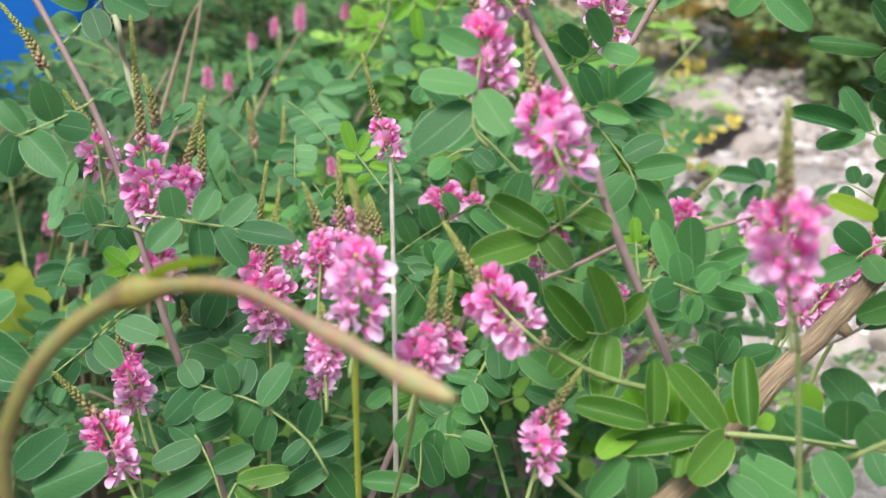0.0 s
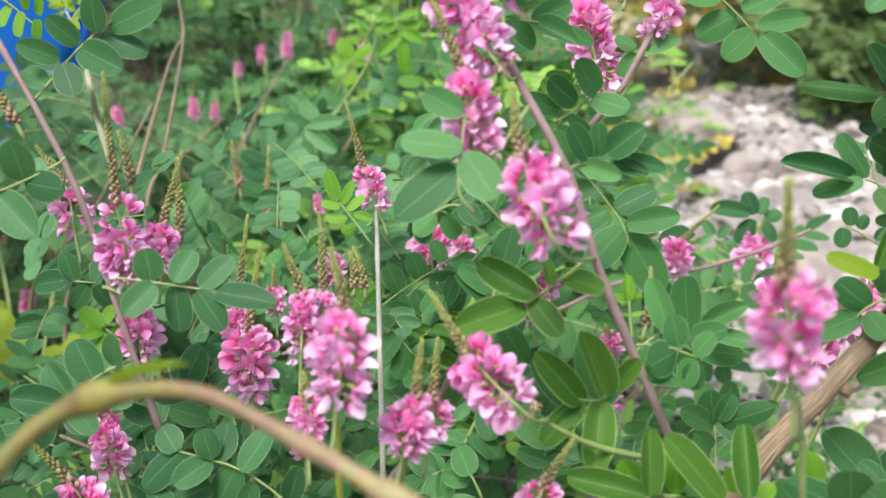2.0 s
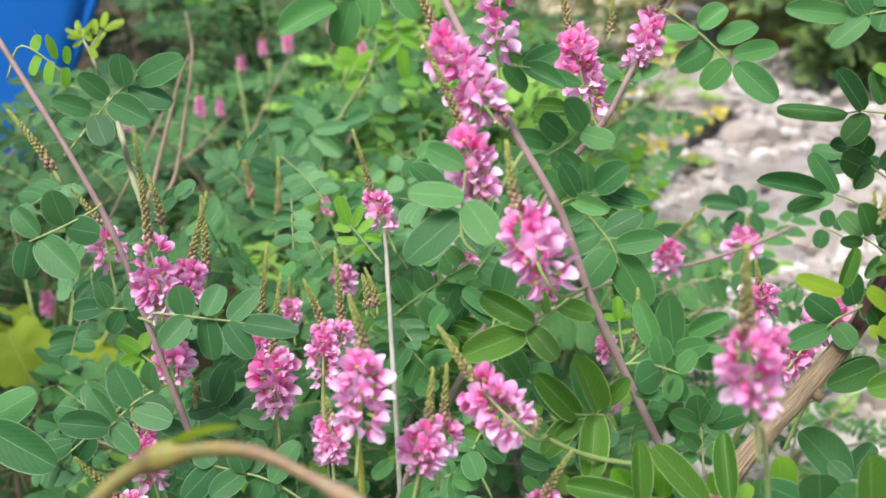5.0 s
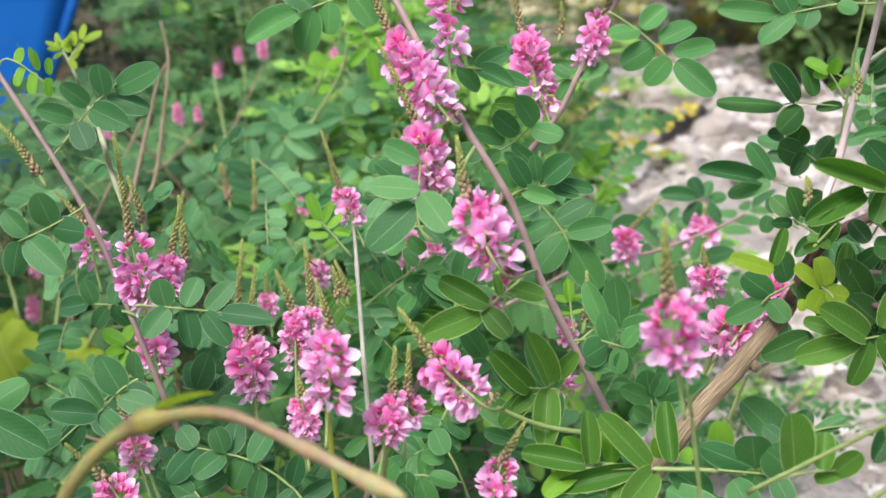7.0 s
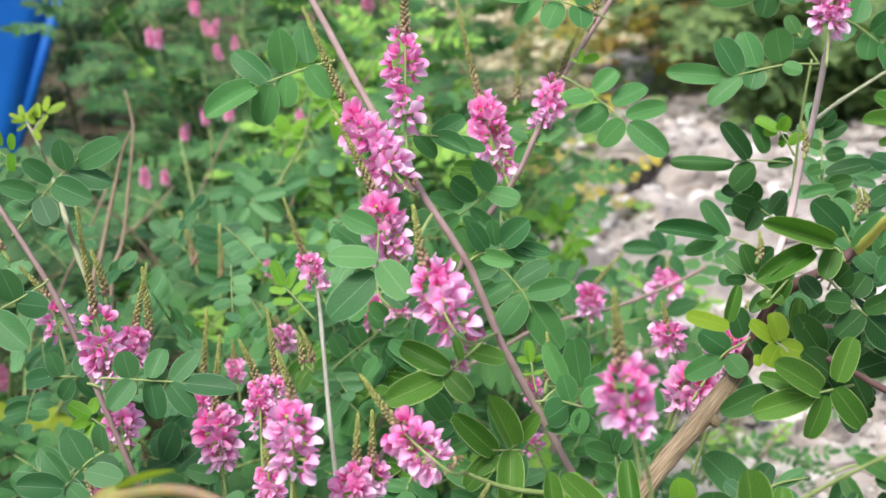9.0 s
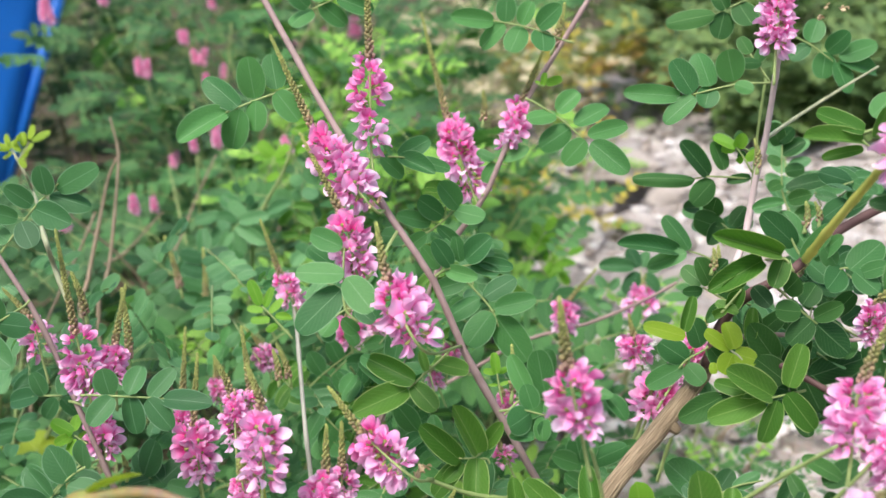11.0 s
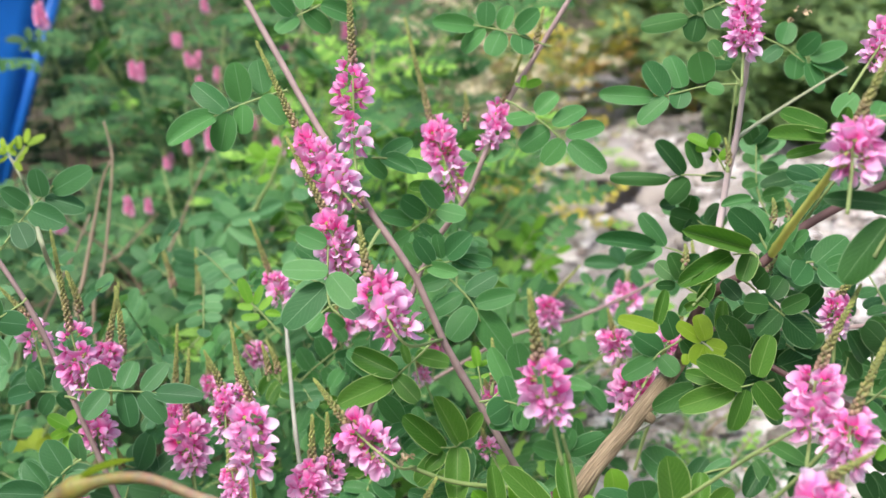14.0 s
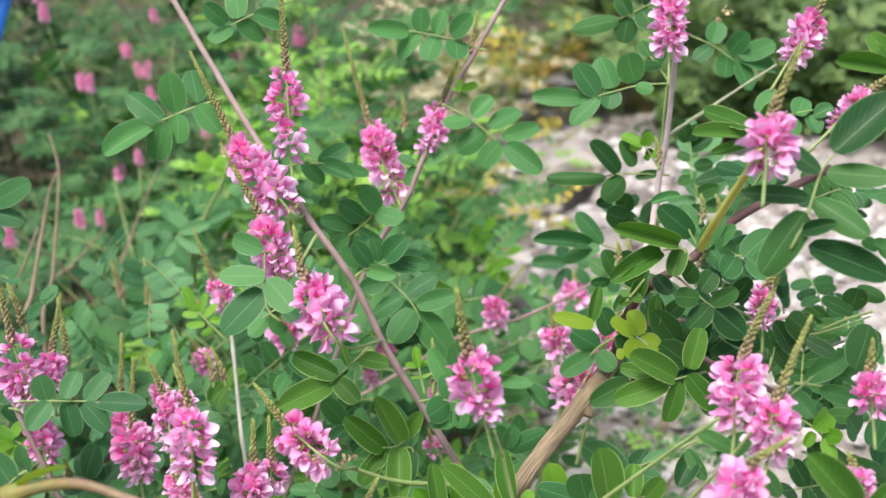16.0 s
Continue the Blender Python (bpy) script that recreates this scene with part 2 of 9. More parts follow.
l_.new(mix(n_, l_, 1.0, r_.outputs["Color"], t_.outputs["Color"], "MULTIPLY"), b_.inputs["Base Color"])
bump(n_, l_, b_, mix(n_, l_, 0.5, nz_.outputs["Color"], sp_.outputs["Color"]), 0.7, 0.008)

M_CHIP, n_, l_, b_ = material("stone_chips", 0.9, 0.2)
t_ = ramp(n_, [(0.0, (0.22, 0.185, 0.16)), (0.3, (0.37, 0.335, 0.31)), (0.7, (0.45, 0.415, 0.39)), (1.0, (0.60, 0.57, 0.55))])
l_.new(n_.new("ShaderNodeNewGeometry").outputs["Random Per Island"], t_.inputs["Fac"])
sp_ = noise_tex(n_, l_, 220.0, 5.0)
l_.new(mix(n_, l_, 0.3, t_.outputs["Color"], mix(n_, l_, 1.0, t_.outputs["Color"], sp_.outputs["Color"], "OVERLAY")), b_.inputs["Base Color"])
bump(n_, l_, b_, sp_.outputs["Fac"], 0.5, 0.003)

M_GROUND, n_, l_, b_ = material("ground", 0.95, 0.1)
g1_ = noise_tex(n_, l_, 1.3, 8.0)
g2_ = noise_tex(n_, l_, 30.0, 8.0)
g3_ = noise_tex(n_, l_, 160.0, 4.0)
soil_ = ramp(n_, [(0.3, (0.035, 0.026, 0.018)), (0.7, (0.13, 0.10, 0.07))])
l_.new(g2_.outputs["Fac"], soil_.inputs["Fac"])
grit_ = ramp(n_, [(0.30, (0.17, 0.14, 0.12)), (0.5, (0.37, 0.335, 0.31)), (0.70, (0.54, 0.51, 0.485))])
l_.new(mix(n_, l_, 0.4, g2_.outputs["Color"], g3_.outputs["Color"]), grit_.inputs["Fac"])
sep_ = n_.new("ShaderNodeSeparateXYZ")
l_.new(n_.new("ShaderNodeTexCoord").outputs["Object"], sep_.inputs[0])
edge_ = arith(n_, l_, "ADD", arith(n_, l_, "SUBTRACT", sep_.outputs["X"], 0.14), arith(n_, l_, "MULTIPLY", arith(n_, l_, "SUBTRACT", g1_.outputs["Fac"], 0.5), 1.1))
er_ = ramp(n_, [(0.0, (0, 0, 0)), (0.16, (1, 1, 1))])
l_.new(edge_, er_.inputs["Fac"])
far_ = n_.new("ShaderNodeVectorMath")
far_.operation = "DISTANCE"
far_.inputs[1].default_value = (1.1, 2.6, 0.0)
l_.new(n_.new("ShaderNodeTexCoord").outputs["Object"], far_.inputs[0])
g4_ = noise_tex(n_, l_, 0.7, 6.0)
heap_ = ramp(n_, [(0.0, (1, 1, 1)), (0.12, (0, 0, 0))])
l_.new(arith(n_, l_, "ADD", arith(n_, l_, "MULTIPLY", arith(n_, l_, "SUBTRACT", far_.outputs["Value"], 2.6), 0.2), arith(n_, l_, "MULTIPLY", arith(n_, l_, "SUBTRACT", g4_.outputs["Fac"], 0.5), 0.9)), heap_.inputs["Fac"])
turf_ = ramp(n_, [(0.42, (0.10, 0.085, 0.055)), (0.55, (0.07, 0.09, 0.03)), (0.66, (0.05, 0.085, 0.025))])
l_.new(g1_.outputs["Fac"], turf_.inputs["Fac"])
soil2_ = mix(n_, l_, 0.5, soil_.outputs["Color"], turf_.outputs["Color"])
l_.new(mix(n_, l_, arith(n_, l_, "MULTIPLY", er_.outputs["Color"], heap_.outputs["Color"]), soil2_, grit_.outputs["Color"]), b_.inputs["Base Color"])
bump(n_, l_, b_, mix(n_, l_, 0.5, g2_.outputs["Color"], g3_.outputs["Color"]), 1.0, 0.03)


# ---------------------------------------------------------------- geometry helpers
class Geo:
    """Gathers vertices, faces, UVs and material slots for one mesh."""

    def __init__(self):
        self.v, self.f, self.uv, self.mi = [], [], [], []

    def add(self, verts, faces, uvs, slot=0, m=None):
        k = len(self.v)
        self.v += [tuple(m @ Vector(p)) for p in verts] if m is not None else [tuple(p) for p in verts]
        self.uv += uvs
        for f in faces:
            self.f.append(tuple(i + k for i in f))
            self.mi.append(slot)
        return self

    def mesh(self, name, mats, smooth=True):
        me = bpy.data.meshes.new(name)
        me.from_pydata(self.v, [], self.f)
        uvl = me.uv_layers.new(name="UVMap")
        idx = np.zeros(len(me.loops), dtype=np.int32)
        me.loops.foreach_get("vertex_index", idx)
        uvl.data.foreach_set("uv", np.array(self.uv, dtype=np.float32)[idx].ravel())
        for m in mats:
            me.materials.append(m)
        me.polygons.foreach_set("material_index", np.array(self.mi, dtype=np.int32))
        me.polygons.foreach_set("use_smooth", np.full(len(self.f), smooth))
        me.update()
        return me


def blade(rows, half, fold=0.08, curl=0.12, power=0.62, cols=4, tip=0.0, wave=0.0):
    """A leaf or petal along +y, one long, facing +z."""
    vs, fs, uv = [(0, 0, 0)], [], [(0.5, 0.0)]
    for i in range(1, rows):
        v = 0.5 - 0.5 * math.cos(math.pi * (0.04 + 0.96 * i / rows))
        w = half * max(0.02, math.sin(math.pi * v ** 0.95)) ** power
        w *= 1.0 - tip * v
        z0 = -curl * (v - 0.35) ** 2
        for j in range(cols + 1):
            u = 2 * j / cols - 1
            vs.append((w * u, v, z0 + fold * abs(u) * w / half + wave * math.sin(7 * v + 2 * u) * abs(u)))
            uv.append((0.5 + 0.5 * u, v))
    vs.append((0, 1, -curl * 0.42))
    uv.append((0.5, 1.0))
    c = cols + 1
    for j in range(cols):
        fs.append((0, 1 + j + 1, 1 + j))
    for i in range(rows - 2):
        a = 1 + i * c
        for j in range(cols):
            fs.append((a + j, a + j + 1, a + c + j + 1, a + c + j))
    a = 1 + (rows - 2) * c
    for j in range(cols):
        fs.append((a + j, a + j + 1, len(vs) - 1))
    return vs, fs, uv


def glide(pts, steps):
    """A smooth line through a few points (Catmull-Rom)."""
    p = [Vector(q) for q in pts]
    if len(p) == 2:
        return [p[0].lerp(p[1], i / steps) for i in range(steps + 1)]
    p = [2 * p[0] - p[1]] + p + [2 * p[-1] - p[-2]]
    out = []
    segs = len(p) - 3
    per = max(2, steps // segs)
    for s in range(segs):
        a, b, c, d = p[s:s + 4]
        for i in range(per):
            t = i / per
            out.append(0.5 * (2 * b + (c - a) * t + (2 * a - 5 * b + 4 * c - d) * t * t + (3 * b - a - 3 * c + d) * t ** 3))
    out.append(p[-2])
    return out


def tube(geo, pts, r0, r1, sides=7, slot=0, bumps=0.0, seed=0, radii=None):
    """A tapered round stem along a line of points."""
    rng = random.Random(seed)
    n = len(pts)
    vs, fs, uv = [], [], []
    ref = Vector((0.3, 1.0, 0.2)).normalized()
    run = 0.0
    for i, p in enumerate(pts):
        t = (pts[min(i + 1, n - 1)] - pts[max(i - 1, 0)]).normalized()
        a = t.cross(ref).normalized()
        b = t.cross(a)
        r = radii[i] if radii else r0 + (r1 - r0) * i / (n - 1)
        if i:
            run += (p - pts[i - 1]).length
        for k in range(sides + 1):
            th = 2 * math.pi * k / sides
            rr = r * (1 + (bumps * (rng.random() - 0.5) if k < sides else 0))
            if k == sides:
                vs.append(vs[-sides])
            else:
                vs.append(p + a * (rr * math.cos(th)) + b * (rr * math.sin(th)))
            uv.append((k / sides, run * 10))
    c = sides + 1
    for i in range(n - 1):
        for k in range(sides):
            fs.append((i * c + k, i * c + k + 1, (i + 1) * c + k + 1, (i + 1) * c + k))
    for end, q in ((0, pts[0]), (n - 1, pts[-1])):
        vs.append(q)
        uv.append((0.5, run * 10 if end else 0))
        m = len(vs) - 1
        for k in range(sides):
            tri = (end * c + k, end * c + k + 1, m)
            fs.append(tri if end else tri[::-1])
    geo.add(vs, fs, uv, slot)


def part(name, me, parent, m=None, label=""):
    ob = new(name, me)
    ob.parent = parent
    if m is not None:
        ob.matrix_basis = m
    if label:
        ob["label"] = label
    return ob


def thing(name, at, label, category, group="", kind=""):
    ob = new(name)
    ob.empty_display_size = 0.02
    ob.location = at
    return tagged(ob, label, category, group, kind)


def frame_of(p, y, z, s=1.0):
    """A pose at p with its y along y and its z near z, scaled by s."""
    y = Vector(y).normalized()
    x = y.cross(Vector(z)).normalized()
    z = x.cross(y)
    return Matrix(((x[0] * s, y[0] * s, z[0] * s, p[0]), (x[1] * s, y[1] * s, z[1] * s, p[1]),
                   (x[2] * s, y[2] * s, z[2] * s, p[2]), (0, 0, 0, 1)))


def turn(v, axis, deg):
    return Matrix.Rotation(radians(deg), 3, Vector(axis).normalized()) @ Vector(v)


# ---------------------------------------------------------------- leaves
# leaves that would hide a flower spike from the camera's place are left off
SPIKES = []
VIEW_SPOT = Vector((0.22, 0.12, 0.60))


def hides_spike(p):
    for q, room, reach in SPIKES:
        way = (VIEW_SPOT - q).normalized()
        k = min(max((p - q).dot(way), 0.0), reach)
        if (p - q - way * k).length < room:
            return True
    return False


LEAFLETS = {}
for key, mat in (("mid", M_LEAF), ("deep", M_LEAF_DEEP), ("blue", M_LEAF_BLUE_SHADE), ("pale", M_LEAF_PALE), ("lit", M_LEAF_LIT), ("young", M_YOUNG), ("olive", M_OLIVE)):
    LEAFLETS[key] = [Geo().add(*blade(10, h * (0.86 if key == "lit" else 1.0), fold + (0.12 if key == "lit" else 0.0), curl, 0.30 if key in ("lit", "young", "olive") else 0.39, 4, tp, wv)).mesh("leaflet", [mat])
                     for h, fold, curl, tp, wv in ((0.290, 0.02, 0.06, -0.05, 0.010), (0.270, 0.05, 0.14, 0.0, 0.014), (0.300, -0.03, -0.06, -0.08, 0.010),
                                                   (0.265, 0.08, 0.10, -0.04, 0.016), (0.285, -0.05, 0.08, -0.06, 0.012),
                                                   (0.280, 0.11, 0.08, -0.02, 0.012), (0.270, 0.18, 0.18, -0.08, 0.018), (0.285, -0.08, 0.16, -0.03, 0.016))]
STALKS = {"mid": M_STEM_GREEN, "blue": M_STEM_GREEN, "deep": M_STEM_GREEN, "pale": M_STEM_GREEN, "lit": M_STEM_GREEN, "young": M_STEM_GREEN, "olive": M_STEM_SAGE}
CALM = random.Random(5)


def leaf(stem, base, tip, pairs, size, face=(0.0, -0.62, 0.78), tone="mid", spread=66, wide=1.0, sag=0.04):
    """A feathered leaf: a thin stalk from base to tip, pairs of oval leaflets and one at its end, each a part."""
    rng = CALM
    pairs, size = pairs + 1, size * 0.84
    o = stem.location
    b, t = Vector(base) - o, Vector(tip) - o
    run = t - b
    face = Vector(face).normalized()
    mid = b + run * 0.5 - face * (run.length * -sag)
    line = glide([b, mid, t], 8)
    g = Geo()
    tube(g, [p - b for p in line], size * 0.035 + 0.0002, size * 0.018 + 0.0002, 5)
    stalk = part("leaf", g.mesh("leaf", [STALKS[tone]]), stem, Matrix.Translation(b))
    meshes = LEAFLETS[tone]

    def put(p, d, s):
        nrm = turn(face, d, rng.uniform(-22, 22))
        nrm = turn(nrm, d.cross(nrm), rng.uniform(-18, 18))
        if hides_spike(o + p + d * (s * 0.5)):
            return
        m = frame_of(p - b, d, nrm, s)
        m = m @ Matrix.Diagonal((wide * rng.uniform(0.92, 1.1), 1, 1, 1))
        part("leaflet", rng.choice(meshes), stalk, m)

    n = len(line) - 1
    for i in range(pairs):
        f = 0.28 + 0.62 * (i + 0.5) / pairs if pairs > 1 else 0.62
        k = f * n
        p = line[int(k)].lerp(line[min(int(k) + 1, n)], k - int(k))
        tan = (line[min(int(k) + 1, n)] - line[int(k)]).normalized()
        side = tan.cross(face).normalized()
        for sgn in (1, -1):
            a = radians(spread + rng.uniform(-9, 9))
            d = tan * math.cos(a) + side * (sgn * math.sin(a)) + face * rng.uniform(-0.12, 0.16)
            put(p + tan * rng.uniform(-0.02, 0.02) * run.length, d.normalized(), size * rng.uniform(0.86, 1.06))
    tan = (line[-1] - line[-2]).normalized()
    put(line[-1], tan + face * rng.uniform(-0.15, 0.1), size * rng.uniform(1.05, 1.25))
    return stalk


def frond(stem, line, leaflets, tone="mid", face=(0.0, -0.90, 0.44)):
    """A feathered leaf whose leaflets are given one by one: foot, tip and breadth."""
    rng = CALM
    o = stem.location
    b = Vector(line[0]) - o
    g = Geo()
    tube(g, [p - o - b for p in glide(line, 10)], 0.0006, 0.00038, 5)
    stalk = part("leaf", g.mesh("leaf", [STALKS[tone]]), stem, Matrix.Translation(b))
    for x, y, z, x2, y2, z2, wide in leaflets:
        p, q = Vector((x, y, z)) - o - b, Vector((x2, y2, z2)) - o - b
        d = q - p
        nrm = turn(Vector(face), d, rng.uniform(-17, 17))
        m = frame_of(p, d, nrm, d.length) @ Matrix.Diagonal((wide * 1.12, 1, 1, 1))
        part("leaflet", rng.choice(LEAFLETS[tone]), stalk, m)
    return stalk


def single(stem, base, tip, tone="mid", face=(0.0, -0.62, 0.78), wide=1.0):
    """One oval leaflet from base to tip."""
    o = stem.location
    b, t = Vector(base) - o, Vector(tip) - o
    m = frame_of(b, t - b, face, (t - b).length) @ Matrix.Diagonal((wide, 1, 1, 1))
    return part("leaflet", CALM.choice(LEAFLETS[tone]), stem, m)


# ---------------------------------------------------------------- flowers
def flower_geo(geo, m, slots, open_=1.0, rows=6, cols=4):
    """A pea flower along +y: a standing banner, two wings and a keel, one long."""
    bn = blade(rows, 0.46, 0.16, 0.55, 0.42, cols, -0.25, 0.11)
    wing = blade(rows, 0.30, 0.14, 0.45, 0.42, 2, -0.45, 0.08)
    keel = blade(rows, 0.20, -0.26, -0.3, 0.5, 2, -0.2)
    geo.add(*bn, slots[0], m @ Matrix.Translation((0, 0.34, 0.06)) @ pose(0, 0, 0, 58 * open_) @ Matrix.Scale(0.66, 4))
    for s in (1, -1):
        geo.add(*wing, slots[1], m @ Matrix.Translation((0.06 * s, 0.32, 0.0)) @ pose(0, 0, 0, 6, 60 * s, -38 * s * open_) @ Matrix.Scale(0.70, 4))
    geo.add(*keel, slots[2], m @ Matrix.Translation((0, 0.28, -0.06)) @ pose(0, 0, 0, -30) @ Matrix.Scale(0.72, 4))


def flower_mesh(mats, open_):
    g = Geo()
    flower_geo(g, Matrix.Identity(4), (0, 1, 2), open_)
    # the small green cup and its stalk
    tube(g, [Vector((0, 0, 0)), Vector((0, 0.2, 0.01)), Vector((0, 0.36, 0.02))], 0.03, 0.11, 5, 3)
    return g.mesh("flower", [*mats, M_BUD])


FLOWERS_PINK = [flower_mesh((M_BANNER, M_BANNER, M_WING), o) for o in (0.55, 0.9, 1.15)] + [flower_mesh((M_WING, M_BANNER, M_BANNER), 0.8)]
FLOWERS_MID = [flower_mesh((M_BANNER, M_WING, M_WING), o) for o in (0.8, 1.1, 1.3)] + [flower_mesh((M_WING, M_PALE, M_BANNER), 1.2)]
FLOWERS_PALE = [flower_mesh((M_WING, M_PALE, M_PALE), o) for o in (0.7, 1.2)] + [flower_mesh((M_PALE, M_PALE, M_WING), 1.4)]


def bud_geo(geo, p, d, s, v, slot=0):
    """One small bud: a pointed eight-sided bead."""
    x = d.orthogonal().normalized()
    y = d.cross(x)
    vs = [p - d * s * 0.3]
    for h, r in ((0.15, 0.47), (0.6, 0.43)):
        for k in range(5):
            a = 2 * math.pi * k / 5
            vs.append(p + d * (h * s) + (x * math.cos(a) + y * math.sin(a)) * (r * s))
    vs.append(p + d * s)
    fs = [(0, 1 + (k + 1) % 5, 1 + k) for k in range(5)]
    fs += [(1 + k, 1 + (k + 1) % 5, 6 + (k + 1) % 5, 6 + k) for k in range(5)]
    fs += [(6 + k, 6 + (k + 1) % 5, 11) for k in range(5)]
    geo.add(vs, fs, [(0.5, v)] * 12, slot)


def spike_geo(geo, line, big, slot, rng, small=0.30):
    """Buds in a tapering spiral along a line."""
    total = sum((b - a).length for a, b in zip(line, line[1:]))
    s, ang = 0.0, rng.uniform(0, 6)
    while s < total:
        f = s / total
        k = f * (len(line) - 1)
        i = min(int(k), len(line) - 2)
        p = line[i].lerp(line[i + 1], k - i)
        t = (line[i + 1] - line[i]).normalized()
        x = t.orthogonal().normalized()
        size = big * (1 - f * (1 - small))
        out = x * math.cos(ang) + t.cross(x) * math.sin(ang)
        bud_geo(geo, p + out * size * 0.42, (out * 0.75 + t * 0.8).normalized(), size * rng.uniform(0.8, 1.15), min(1.0, max(0.0, f + rng.uniform(-0.1, 0.1))), slot)
        ang += 2.4 + rng.uniform(-0.2, 0.2)
        s += size * 0.22
    p, t = line[-1], (line[-1] - line[-2]).normalized()
    bud_geo(geo, p, t, big * small * 1.2, 1.0, slot)


def raceme(stem, low, top, tip, width, foot=None, dense=1.0, pale=0.5, bud=0.0024):
    """A flower spike: open flowers from low to top, buds from top to tip; foot is where its stalk leaves the stem."""
    rng = CALM
    o = stem.location
    lo, up, ti = Vector(low) - o, Vector(top) - o, Vector(tip) - o
    ft = Vector(foot) - o if foot else lo - (up - lo).normalized() * 0.012
    # kept clear of leaves on the camera's side
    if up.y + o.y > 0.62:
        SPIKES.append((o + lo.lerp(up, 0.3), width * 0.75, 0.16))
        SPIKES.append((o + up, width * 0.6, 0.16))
    g = Geo()
    axis = glide([ft - lo, Vector((0, 0, 0)), up - lo, ti - lo], 18)
    tube(g, axis, 0.0007, 0.0004, 5)
    axle = part("raceme", g.mesh("raceme", [M_STEM_GREEN]), stem, Matrix.Translation(lo))
    buds = glide([Vector((0, 0, 0)), up - lo, ti - lo], 16)[8:]
    g = Geo()
    spike_geo(g, buds, bud * 0.86, 0, rng)
    part("bud_spike", g.mesh("bud_spike", [M_BUD]), axle)
    run = up - lo
    n = max(5, int((run.length / width * 16 + 8) * dense))
    t = run.normalized()
    x = t.orthogonal().normalized()
    y = t.cross(x)
    seed = rng.uniform(0, 99)
    for i in range(n):
        f = (i + rng.uniform(0.0, 1.0)) / n
        a = 2.4 * i + rng.uniform(-0.7, 0.7)
        # fallen flowers leave gaps, most of them near the foot
        if noise.noise((math.cos(a) * 0.9 + seed, math.sin(a) * 0.9, f * 3.2)) < -0.30 - 0.2 * f:
            continue
        out = x * math.cos(a) + y * math.sin(a)
        d = (out + t * (-0.40 + 1.05 * f + rng.uniform(-0.30, 0.30))).normalized()
        d.z -= 0.32 * (1 - f)
        d.normalize()
        s = width * 0.445 * rng.uniform(0.66, 1.20) * (0.62 + 0.42 * math.sin(math.pi * (0.20 + 0.66 * f)))
        lean = f + rng.uniform(-0.28, 0.28)
        kinds = FLOWERS_PALE if lean < 0.26 + 0.36 * pale else (FLOWERS_MID if lean < 0.78 else FLOWERS_PINK)
        up_ = turn(t + out * 0.25, d, rng.uniform(-50, 50))
        part("flower", rng.choice(kinds), axle, frame_of(run * (0.15 + 0.80 * f) + out * (width * 0.11), d, up_, s))
    return axle


def dry_bloom(stem, at, size):
    """A withered, crumpled flower left on its stalk."""
    rng = CALM
    g = Geo()
    for i in range(6):
        d = Vector((rng.gauss(0, 1), rng.gauss(0, 1), rng.gauss(-0.2, 1))).normalized()
        g.add(*blade(5, 0.3, 0.3, rng.uniform(-0.8, 0.8), 0.5, 2, -0.2, 0.08), 0, frame_of(Vector((0, 0, 0)), d, d.orthogonal(), size * rng.uniform(0.6, 1.1)))
    return part("dry_flower", g.mesh("dry_flower", [M_DRY]), stem, Matrix.Translation(Vector(at) - stem.location), "withered straw-coloured flower")


def spike(stem, low, tip, bud=0.0021):
    """A spike of buds alone."""
    o = stem.location
    lo, ti = Vector(low) - o, Vector(tip) - o
    line = glide([lo, lo.lerp(ti, 0.5) + Vector((0.001, 0, 0.001)), ti], 12)
    g = Geo()
    tube(g, line, 0.0010, 0.0005, 5, 1)
    spike_geo(g, line[2:], bud * 0.9, 0, CALM)
    return part("bud_spike", g.mesh("bud_spike", [M_BUD, M_STEM_GREEN]), stem)


def stem_part(stem, pts, r0, r1, mat, name="stem", knots=True, sides=8, steps=28):
    o = stem.location
    line = glide([Vector(p) - o for p in pts], steps)
    n = len(line)
    radii = []
    for i in range(n):
        r = r0 + (r1 - r0) * i / (n - 1)
        if knots and i % 6 == 3:
            r *= 1.18
        radii.append(r)
    g = Geo()
    tube(g, line, r0, r1, sides, 0, 0.08, len(pts), radii)
    return part(name, g.mesh(name, [mat]), stem)


def rooted(pts, drift=(0.02, 0.05)):
    """The line of a stem carried on from its lowest seen point down into the soil."""
    p = Vector(pts[0])
    way = (p - Vector(pts[1])).normalized()
    way.z = min(way.z, -0.6)
    q = p + way * (p.z * 0.35)
    return [(q.x + drift[0], q.y + drift[1], -0.02), (q.x + drift[0] * 0.4, q.y + drift[1] * 0.4, q.z * 0.5), tuple(q)] + [tuple(v) for v in pts]


def indigo(pts, r0, r1, mat, label, drift=(0.02, 0.05)):
    """One upright stem of the indigo bush, from the soil up through pts."""
    line = rooted(pts, drift)
    st = thing("indigo_plant", (line[0][0], line[0][1], 0.0), label, "shrub", "flowering indigo plants")
    stem_part(st, line, r0, r1, mat)
    return st


# ---------------------------------------------------------------- ground, stones and distance
HOLE = (0.495, 2.80)


